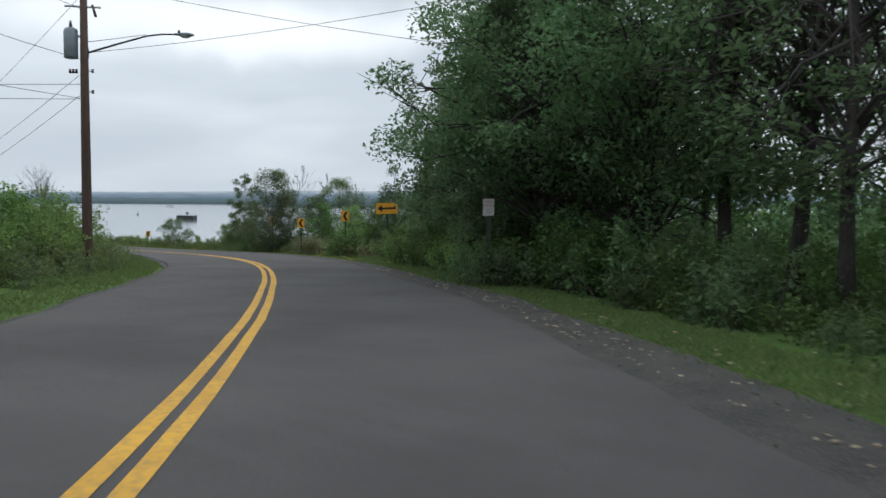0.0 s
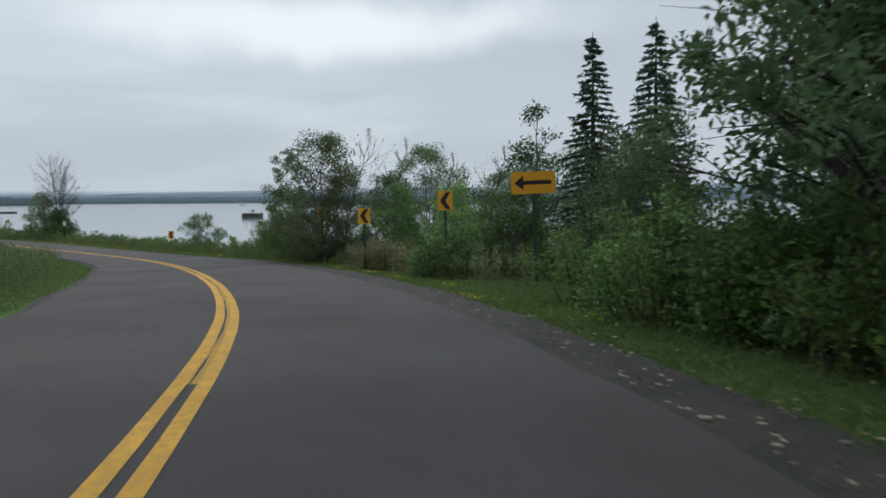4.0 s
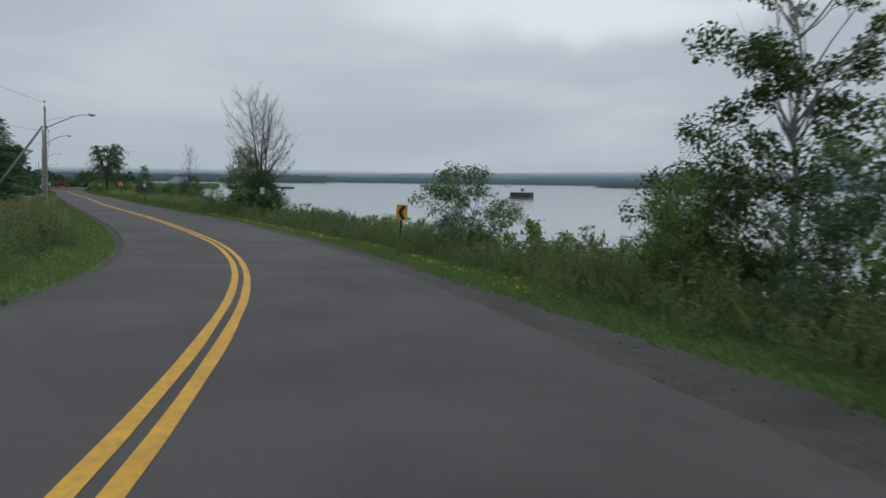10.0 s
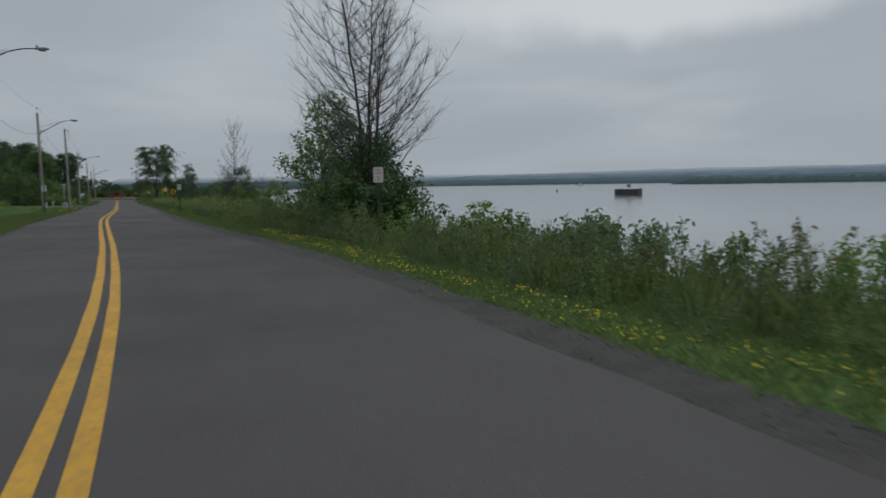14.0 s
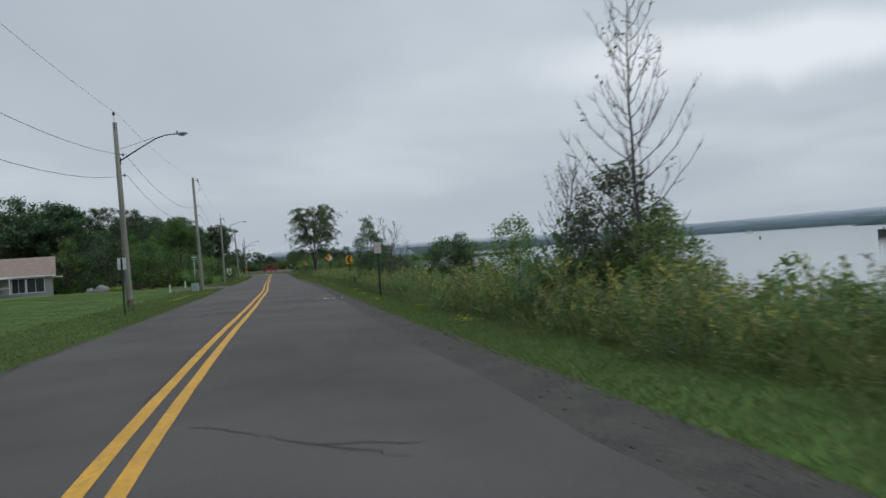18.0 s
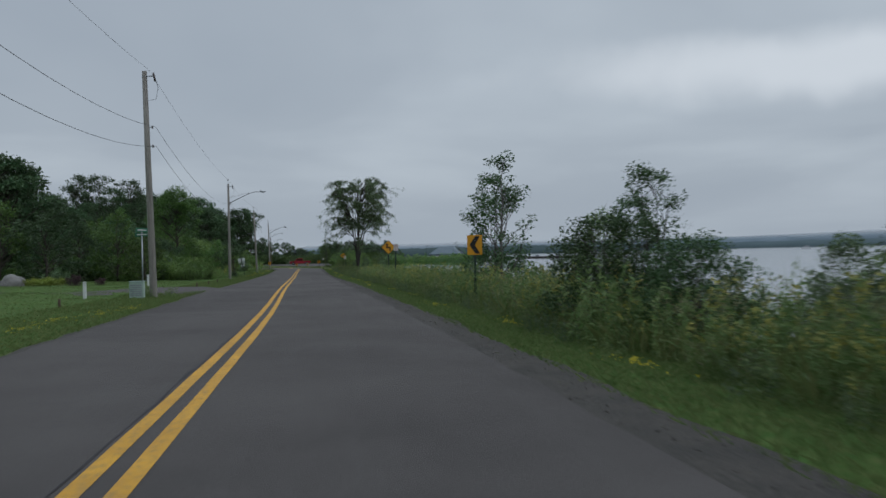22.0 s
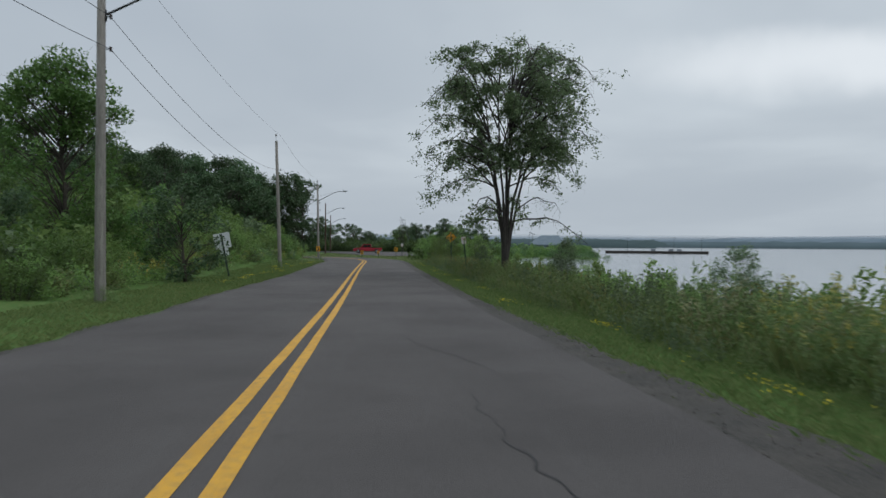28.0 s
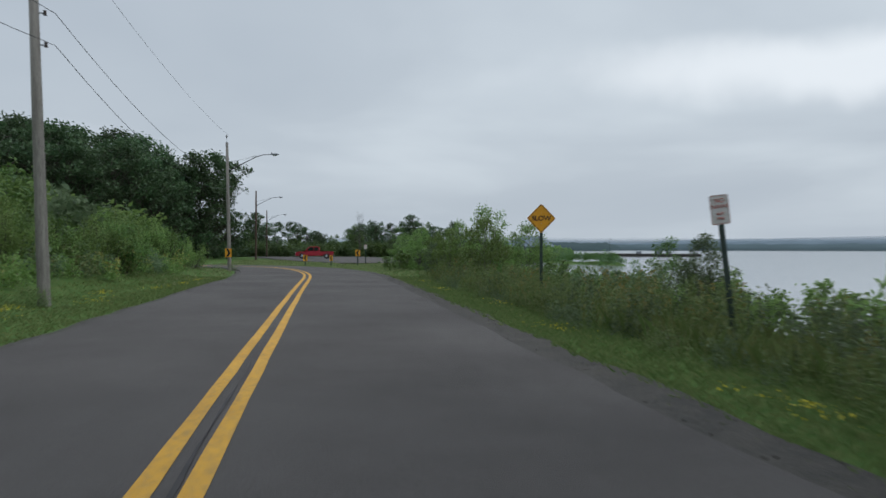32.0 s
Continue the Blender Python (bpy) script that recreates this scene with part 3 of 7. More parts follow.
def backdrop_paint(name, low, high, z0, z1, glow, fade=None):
    """Far wooded shore, a plain backdrop that glows a little; distance haze is put into its colours and glow. fade: the
    heights between which it turns transparent, as if lost in the cloud.
    """
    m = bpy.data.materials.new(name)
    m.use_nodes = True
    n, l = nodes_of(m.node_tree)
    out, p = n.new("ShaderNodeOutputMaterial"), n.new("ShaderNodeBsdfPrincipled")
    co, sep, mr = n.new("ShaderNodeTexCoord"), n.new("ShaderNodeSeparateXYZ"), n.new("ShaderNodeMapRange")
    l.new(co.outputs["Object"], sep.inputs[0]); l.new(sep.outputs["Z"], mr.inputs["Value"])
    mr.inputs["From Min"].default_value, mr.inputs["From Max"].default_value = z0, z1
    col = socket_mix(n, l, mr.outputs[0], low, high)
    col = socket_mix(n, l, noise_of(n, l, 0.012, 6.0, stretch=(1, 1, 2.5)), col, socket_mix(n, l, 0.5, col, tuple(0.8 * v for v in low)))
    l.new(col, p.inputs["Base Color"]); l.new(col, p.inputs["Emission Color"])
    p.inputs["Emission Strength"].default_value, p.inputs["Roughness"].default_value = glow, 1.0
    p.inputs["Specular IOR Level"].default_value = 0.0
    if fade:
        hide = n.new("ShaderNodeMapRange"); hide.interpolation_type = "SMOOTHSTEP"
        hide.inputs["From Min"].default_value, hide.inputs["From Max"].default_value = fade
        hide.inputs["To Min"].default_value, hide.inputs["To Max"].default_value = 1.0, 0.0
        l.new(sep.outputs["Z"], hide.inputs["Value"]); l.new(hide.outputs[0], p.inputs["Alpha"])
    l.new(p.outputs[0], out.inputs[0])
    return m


def ridge(name, a, b, foot, top, rough, mat, label, seed, depth=150.0, steps=160):
    """A wooded rise on the far shore from a to b (x, y), with a ragged top."""
    a, b = np.array(a, float), np.array(b, float)
    out = np.array([-(b - a)[1], (b - a)[0]])
    out /= np.linalg.norm(out)
    verts, faces = [], []
    for i in range(steps + 1):
        f = i / steps
        p = a + (b - a) * f
        h = top * (0.82 + 0.13 * noise.noise((f * 6, seed, 0))) * min(1, 14 * f + 0.3, 14 * (1 - f) + 0.3) + rough * (noise.noise((f * 55, seed, 3)) + 0.6 * noise.noise((f * 170, seed, 5)))
        for dist, z in ((0, foot - 2), (depth * 0.02, foot + 0.25 * max(h, 1)), (depth * 0.5, foot + 0.75 * max(h, 1)), (depth, foot + max(h, 1))):
            q = p + out * dist
            verts.append((q[0], q[1], z))
    for i in range(steps):
        for k in range(3):
            a0 = i * 4 + k
            faces.append((a0, a0 + 4, a0 + 5, a0 + 1))
    tagged(new(name, mesh_from(name, verts, faces, mat, True)), label, "hills", kind="structure")


# distance haze painted in: farther ridges get paler, bluer colour and more glow
HILL = backdrop_paint("far_hills_painted_mist", (0.115, 0.150, 0.178), (0.20, 0.245, 0.285), -7, 70, 0.12, (22, 64))
HILL_MID = backdrop_paint("wooded_shore_painted_haze", (0.085, 0.115, 0.125), (0.115, 0.15, 0.165), -7, 40, 0.06)
HILL_NEAR = backdrop_paint("far_shore_painted_haze", (0.062, 0.088, 0.09), (0.10, 0.125, 0.13), -7, 40, 0.04)
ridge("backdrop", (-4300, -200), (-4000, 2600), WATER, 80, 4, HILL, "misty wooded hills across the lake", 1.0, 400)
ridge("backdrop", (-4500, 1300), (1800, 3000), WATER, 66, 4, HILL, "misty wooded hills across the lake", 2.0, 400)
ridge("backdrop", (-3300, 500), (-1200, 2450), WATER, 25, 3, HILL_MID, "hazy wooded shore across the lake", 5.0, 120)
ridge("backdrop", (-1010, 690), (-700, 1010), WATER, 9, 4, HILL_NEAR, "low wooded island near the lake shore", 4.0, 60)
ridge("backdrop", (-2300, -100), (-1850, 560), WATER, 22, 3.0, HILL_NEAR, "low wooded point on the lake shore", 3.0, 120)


# the side street that joins from the landward side, and the car park beyond the bend
def paved(name, middle, half, lift, label, mat=ASPHALT):
    line = spline(middle, 1.5)
    line[2:, 2] = np.maximum(line[2:, 2], terrain(line[2:, 0], line[2:, 1]) + 0.04)
    go = np.gradient(line[:, :2], axis=0)
    go /= np.linalg.norm(go, axis=1)[:, None]
    rgt = np.stack([go[:, 1], -go[:, 0]], 1)
    wid = np.interp(np.arange(len(line)), np.linspace(0, len(line) - 1, len(half)), half)
    cols = []
    for f in (-1.0, -0.99, -0.5, 0, 0.5, 0.99, 1.0):
        p = line[:, :2] + rgt * (wid * f)[:, None]
        z = line[:, 2] + lift - (0.15 if abs(f) == 1 else 0)
        _, d, zr = locate(p[:, 0], p[:, 1])
        cols.append(np.c_[p, np.where(np.abs(d) < HALF + 0.3, np.minimum(z, zr - 0.03), z)])
    m = len(cols)
    idx = np.arange(len(line) * m).reshape(-1, m)
    q = np.stack([idx[:-1, :-1], idx[:-1, 1:], idx[1:, 1:], idx[1:, :-1]], -1).reshape(-1, 4)
    return tagged(new(name, mesh_from(name, np.stack(cols, 1).reshape(-1, 3), q.tolist(), mat)), label, "road", kind="structure")


def crack(s0, d0, s1, d1, seed, width=0.010):
    """A wandering crack in the road's surface."""
    r = np.random.default_rng(seed)
    k = max(6, int(math.hypot(s1 - s0, d1 - d0) * 5))
    f = np.linspace(0, 1, k)
    walk_s, walk_d = np.cumsum(r.normal(0, 0.05, k)), np.cumsum(r.normal(0, 0.05, k))
    s, d = s0 + (s1 - s0) * f + walk_s, d0 + (d1 - d0) * f + walk_d
    w = width * r.uniform(0.3, 1.3, k) * np.sin(np.pi * np.clip(f, 0.06, 0.94))
    x, y = beside(s, d)
    z = np.interp(s, WAY, LINE[:, 2]) + 0.0045
    n = np.stack([-np.gradient(y), np.gradient(x)], 1)
    n /= np.linalg.norm(n, axis=1)[:, None] + 1e-9
    verts = np.vstack([np.c_[x + n[:, 0] * w, y + n[:, 1] * w, z], np.c_[x - n[:, 0] * w, y - n[:, 1] * w, z]])
    child("crack", mesh_from("crack", verts, [(i, i + 1, k + i + 1, k + i) for i in range(k - 1)], CRACK), road, "dark crack in the asphalt")


CRACK = surface("crack_filled_with_tar", (0.018, 0.017, 0.017), (0.03, 0.028, 0.027), 4, rough=0.8)
paved("side_street", [(-218.5, 34.0, -5.88), (-221.0, 31.0, -5.92), (-224.5, 25, -6.1), (-227.5, 12, -6.2), (-229.0, -6, -6.2), (-229.5, -30, -6.2), (-229.0, -75, -6.2)], (7.0, 3.6, 1.9, 1.6, 1.6, 1.6, 1.6), 0.03, "grey asphalt side street joining the road")
paved("car_park", [(-372, 44, -6.36), (-396, 39, -6.36), (-420, 35, -6.36), (-450, 30, -6.36)], (7.0, 9.0, 10.0, 11.0), 0.05, "grey asphalt car park beyond the bend")
for k, (s0, d0, s1, d1) in enumerate(((138, 0.3, 136.2, 2.2), (136.3, 2.2, 134.8, 2.6), (227, 1.2, 222, 1.6), (222, 1.6, 219, 2.0), (232, 0.9, 227, 1.1), (256, 2.0, 247, 2.2), (262, 1.2, 256, 1.9), (150, 1.0, 153, 2.4),
                                      (160, 1.0, 165, 0.8), (214, -2.2, 219, -1.8), (182, -3.0, 186, -2.4), (278, 1.6, 284, 2.0), (290, 2.1, 286, 2.6), (205, 1.4, 212, 1.2), (172, 1.9, 179, 1.3), (243, -1.6, 236, -0.6), (240, 0.7, 243, 2.7))):
    crack(s0, d0, s1, d1, 300 + k)
for k, (s0, d0, s1, d1) in enumerate(((148.7, 0.45, 147.9, 1.1), (147.9, 1.1, 146.4, 1.95), (147.4, 1.35, 146.9, 2.3), (240.6, 0.75, 236.3, 1.1), (236.4, 1.1, 234.4, 1.42), (234.4, 1.4, 231.0, 1.66), (236.4, 0.84, 235.3, 0.9))):
    crack(s0, d0, s1, d1, 340 + k, 0.019 if s0 < 200 else 0.013)
# ---- kinds of things: trees and plants ----
def leaf_quads(rng, centres, size, wide=0.5, droop=0.35):
    """Pointed leaves of about that length round the centres (n, 3), turned every way."""
    n = len(centres)
    a = rng.normal(size=(n, 3))
    a[:, 2] = a[:, 2] * 0.6 - droop
    a /= np.linalg.norm(a, axis=1)[:, None]
    b = np.cross(a, rng.normal(size=(n, 3)) * 0.5 + [0, 0, 1])
    b /= np.linalg.norm(b, axis=1)[:, None] + 1e-6
    L = (size * rng.uniform(0.65, 1.3, n))[:, None]
    up = np.cross(b, a) * L * 0.12
    return np.stack([centres - a * L * 0.5, centres + b * L * wide * 0.5 + up, centres + a * L * 0.5, centres - b * L * wide * 0.5 + up], 1)


def branch_out(rng, verts, faces, tips, start, way, length, radius, depth, spread, lift, sides=6, kids=(3, 4)):
    """One limb with its twigs; the ends go to tips."""
    pts, p, d = [Vector(start)], Vector(start), Vector(way).normalized()
    bits = 4
    for _ in range(bits):
        d = (d + Vector(rng.normal(0, 0.16, 3)) + Vector((0, 0, lift * 0.12))).normalized()
        p = p + d * length / bits
        pts.append(p.copy())
    tube(verts, faces, pts, [radius * (1 - 0.7 * i / bits) for i in range(bits + 1)], sides, False)
    if depth == 0:
        tips += [(q, length) for q in pts[1:]]
        return
    if depth == 1:
        tips += [(pts[2], length), (pts[3], length)]
    for k in range(int(rng.integers(kids[0], kids[1] + 1))):
        j = int(rng.integers(1, bits + 1)) if k else bits
        turn = Vector(rng.normal(0, spread, 3))
        turn.z *= 0.6
        branch_out(rng, verts, faces, tips, pts[j], d + turn + Vector((0, 0, lift * 0.4)), length * rng.uniform(0.55, 0.8), radius * (1 - 0.7 * j / bits) * 0.75 + 0.004, depth - 1, spread, lift, max(3, sides - 1), kids)


def make_tree(name, seed, height, trunk, bare=0.3, crown=0.35, leaves=6000, size=0.16, mat=None, bark=None, depth=2, stems=1, lift=0.6, spread=0.55, clump=0.8, limbs=9, label="", category="tree", fill=0.5, reach=0.62, kids=(3, 4)):
    """A tree or tall shrub at the origin. bare: the part of its height below the crown; crown: its half width over its height."""
    rng = np.random.default_rng(seed)
    ob = empty(name, 0, 0, 0)
    verts, faces, tips = [], [], []
    for k in range(stems):
        lean = Vector((rng.normal(0, 0.10 if stems == 1 else 0.30), rng.normal(0, 0.10 if stems == 1 else 0.30), 1)).normalized()
        n = 8
        pts, p, d = [], Vector((rng.normal(0, 0.02 * stems * height * 0.2), rng.normal(0, 0.02 * stems * height * 0.2), -0.15)), lean.copy()
        top = height * 0.93 * rng.uniform(0.85, 1.0)
        for i in range(n + 1):
            pts.append(p.copy())
            d = (d + Vector(rng.normal(0, 0.05, 3)) + Vector((0, 0, 0.05))).normalized()
            p = p + d * top / n
        rad = [trunk * (1.25 if i == 0 else 1 - 0.88 * i / n) / math.sqrt(stems) for i in range(n + 1)]
        tube(verts, faces, pts, rad, 8)
        for j in range(max(3, limbs // stems)):
            f = bare + (1 - bare) * (j + rng.uniform(0, 0.8)) / max(3, limbs // stems)
            f = min(f, 0.97)
            i = f * n
            q = pts[int(i)].lerp(pts[min(int(i) + 1, n)], i - int(i))
            round_ = rng.uniform(0, 2 * math.pi)
            wide = crown * height * (1.05 - 0.75 * max(0, (f - bare) / (1 - bare)) ** 1.6) * rng.uniform(0.6, 1.05)
            branch_out(rng, verts, faces, tips, q, (math.cos(round_), math.sin(round_), lift), wide * reach, trunk * (1 - 0.85 * f) * 0.45 / math.sqrt(stems) + 0.006, depth - 1, spread, lift * 0.5, 5, kids)
        tips.append((pts[-1], height * 0.12))
    child("trunk", mesh_from("trunk", verts, faces, bark or BARK, True), ob)
    if leaves:
        pos = np.array([tuple(t[0]) for t in tips])
        wid = np.array([t[1] for t in tips]) * clump
        pick = rng.integers(0, len(pos), leaves)
        off = rng.normal(size=(leaves, 3))
        off /= np.linalg.norm(off, axis=1)[:, None]
        off *= (rng.uniform(0, 1, leaves) ** fill)[:, None] * wid[pick][:, None]
        off[:, 2] *= 0.7
        cen = pos[pick] + off
        cen = cen[cen[:, 2] > 0.05]
        child("crown", quad_mesh("crown", leaf_quads(rng, cen, size), mat or LEAF), ob)
    return tagged(ob, label, category)


def make_leafy(name, seed, height, trunk, wide, profile, leaves=6000, size=0.16, mat=None, bark=None, clumps=70, stems=1, fork=0.12, steep=1.0, puff=0.20, lean=0.05, label="", category="tree", flat=0.75):
    """A leafy tree: clumps of leaves fill an uneven crown of the half width that profile gives over the height, and a limb runs out to each."""
    rng = np.random.default_rng(seed)
    ob = empty(name, 0, 0, 0)
    hs, ws = zip(*profile)
    verts, faces, lines = [], [], []
    for k in range(stems):
        t = 2 * math.pi * (k + rng.uniform(0, 0.6)) / stems
        out = 0.0 if stems == 1 else wide * rng.uniform(0.2, 0.5)
        top = height * rng.uniform(0.8, 0.97)
        pts = []
        for i in range(8):
            f = i / 7
            bend = out * f ** (1.3 if fork < 0.15 else 1.6)
            pts.append(Vector((math.cos(t) * (bend + 0.1 * trunk * stems) + rng.normal(0, 0.012) * height * f + lean * height * f * 0.3, math.sin(t) * (bend + 0.1 * trunk * stems) + rng.normal(0, 0.012) * height * f, -0.15 + (top + 0.15) * f)))
        lines.append(pts)
        tube(verts, faces, pts, [trunk * (1.3 if i == 0 else 1 - 0.9 * i / 7) / stems**0.4 for i in range(8)], 8)
    lumps = np.array([[noise.noise((math.cos(q) * 1.3 + seed, math.sin(q) * 1.3, z * 2.5)) for z in np.linspace(0, 1, 9)] for q in np.linspace(0, 2 * math.pi, 17)])
    mids, rad = [], []
    for k in range(clumps):
        f = float(np.interp(rng.uniform(0, 1), np.cumsum(np.r_[0, np.array(ws[:-1]) + np.array(ws[1:])]) / np.sum(np.array(ws[:-1]) + np.array(ws[1:])), hs))
        t = rng.uniform(0, 2 * math.pi)
        edge = wide * np.interp(f, hs, ws) * (1 + 0.55 * lumps[int(t / (2 * math.pi) * 16), int(f * 8)])
        r = edge * math.sqrt(rng.uniform(0.12, 1.0))
        c = Vector((math.cos(t) * r, math.sin(t) * r, f * height))
        stem = lines[int(rng.integers(stems))]
        zf = max(fork * height * (0.9 + 1.7 * rng.uniform() ** 1.5), c.z - steep * r * rng.uniform(0.7, 1.2))
        g = min(max(zf / stem[-1].z, 0.02), 0.98) * 7
        p = stem[int(g)].lerp(stem[min(int(g) + 1, 7)], g - int(g))
        mid = p.lerp(c, 0.5) + Vector((0, 0, 0.08 * (c - p).length)) + Vector(rng.normal(0, 0.05, 3)) * (c - p).length
        b = trunk * 0.34 / stems**0.3 * min(1.0, 0.25 + (c - p).length / (wide * 1.2))
        tube(verts, faces, [p, p.lerp(mid, 0.5) + Vector(rng.normal(0, 0.02, 3)), mid, c], [b, b * 0.75, b * 0.5, b * 0.2], 5, False)
        rr = wide * puff * rng.uniform(0.6, 1.35)
        for _ in range(3):
            e = c + Vector(rng.normal(0, 0.6, 3)) * rr
            tube(verts, faces, [mid.lerp(c, rng.uniform(0.2, 0.9)), e], [b * 0.3, b * 0.1], 3, False)
        mids.append(tuple(c))
        rad.append(rr)
    child("trunk", mesh_from("trunk", verts, faces, bark or BARK, True), ob)
    mids, rad = np.array(mids), np.array(rad)
    pick = rng.choice(len(mids), leaves, p=rad**2 / np.sum(rad**2))
    off = rng.normal(size=(leaves, 3))
    off *= (rng.uniform(0.05, 1, leaves) ** 0.55 / np.linalg.norm(off, axis=1))[:, None] * rad[pick][:, None]
    off[:, 2] *= flat
    cen = mids[pick] + off
    cen = cen[cen[:, 2] > 0.03]
    q = leaf_quads(rng, cen, size)
    crown = child("crown", quad_mesh("crown", q, mat or LEAF), ob)
    SHAPES[ob.name] = [(q, mat or LEAF)]
    return tagged(ob, label, category)


FULL = ((0.03, 0.55), (0.25, 0.95), (0.5, 1.0), (0.75, 0.8), (1.0, 0.25))
SLIM = ((0.05, 0.9), (0.3, 1.0), (0.6, 0.8), (0.85, 0.5), (1.0, 0.15))
BROAD = ((0.03, 0.55), (0.3, 1.0), (0.65, 1.0), (0.88, 0.8), (1.0, 0.45))
SHAPES = {}


def make_elm(seed, height, wide, leaves, size, label):
    """An elm: slender stems that part just above the ground and fan out, with arching boughs that hang down at their leafy ends."""
    rng = np.random.default_rng(seed)
    ob = empty("elm_tree", 0, 0, 0)
    verts, faces, limbs = [], [], []
    tube(verts, faces, [(0, 0, -0.2), (0.02, 0, 0.25), (0.0, 0.02, 0.7)], [0.31, 0.23, 0.19], 10)
    for k in range(9):
        t = 2 * math.pi * (k + rng.uniform(0, 0.5)) / 9
        out, top = wide * (rng.uniform(0.42, 0.78) if k % 3 else rng.uniform(0.12, 0.3)), height * rng.uniform(0.80, 0.98)
        pts = []
        for i in range(11):
            f = i / 10
            r = 0.09 + out * f**1.75
            pts.append(Vector((math.cos(t) * r, math.sin(t) * r, 0.25 + (top - 0.25) * f)) + Vector(rng.normal(0, 0.09, 3)) * f)
        thick = rng.uniform(0.075, 0.115)
        tube(verts, faces, pts, [thick * (1 - 0.87 * i / 10) for i in range(11)], 7, False)
        limbs.append((t, pts))
    spots, size_of = [], []
    for k in range(170):
        t, pts = limbs[int(rng.integers(9))]
        low = k < 9
        f = 0.28 + 0.14 * rng.uniform() if low else float(0.47 + 0.53 * rng.uniform() ** 0.85)
        p = pts[int(f * 10 - 1e-6)].lerp(pts[min(int(f * 10 - 1e-6) + 1, 10)], f * 10 - int(f * 10 - 1e-6))
        a = t + rng.normal(0, 0.7)
        reach = wide * (rng.uniform(0.5, 0.95) if low else float(np.interp(f, [0.3, 0.5, 0.7, 0.9, 1], [0.72, 0.9, 1.0, 0.98, 0.7])) * rng.uniform(0.55, 1.08))
        go = max(reach - math.hypot(p.x, p.y), 0.7)
        rise = go * (rng.uniform(0.1, 0.32) if f < 0.43 else rng.uniform(0.30, 0.85))
        line = []
        for i in range(7):
            u = i / 6
            line.append(p + Vector((math.cos(a) * go * u, math.sin(a) * go * u, rise * math.sin(u * 1.9) - 0.36 * go * u**3)) + Vector(rng.normal(0, 0.03, 3)) * u * go)
        b = 0.014 + 0.010 * go
        tube(verts, faces, line, [b * (1 - 0.8 * i / 6) for i in range(7)], 5, False)
        for j in range(6 + int(3.5 * go)):
            u = float(rng.uniform(0.34, 1.0))
            q = line[int(u * 6 - 1e-6)].lerp(line[min(int(u * 6 - 1e-6) + 1, 6)], u * 6 - int(u * 6 - 1e-6))
            e = q + Vector((rng.normal(0, 0.30), rng.normal(0, 0.30), -abs(rng.normal(0.16, 0.24)))) * (0.55 + 0.3 * go)
            tube(verts, faces, [q, q.lerp(e, 0.5) + Vector((0, 0, 0.05)), e], [0.008, 0.005, 0.003], 3, False)
            for g in (0.35, 0.65, 1.0):
                spots.append(tuple(q.lerp(e, g)))
                size_of.append(0.07 + 0.03 * g + 0.015 * go)
    child("trunk", mesh_from("trunk", verts, faces, BARK_ELM, True), ob)
    spots, size_of = np.array(spots), np.array(size_of)
    # gaps between the boughs and a notch in the top of the crown
    gap = np.array([noise.noise((p[0] * 0.62 + 3.1, p[1] * 0.62, p[2] * 0.8)) for p in spots])
    notch = (np.abs(spots[:, 1] - 0.8) < 0.30 + 0.5 * (spots[:, 2] / height - 0.72)) & (spots[:, 2] > 0.74 * height)
    keep = (gap > -0.13) & ~notch
    spots, size_of = spots[keep], size_of[keep]
    pick = rng.integers(0, len(spots), leaves)
    cen = spots[pick] + rng.normal(0, 1, (leaves, 3)) * size_of[pick][:, None] * [1, 1, 0.8]
    child("crown", quad_mesh("crown", leaf_quads(rng, cen, size), ELM_LEAF), ob)
    return tagged(ob, label, "tree")


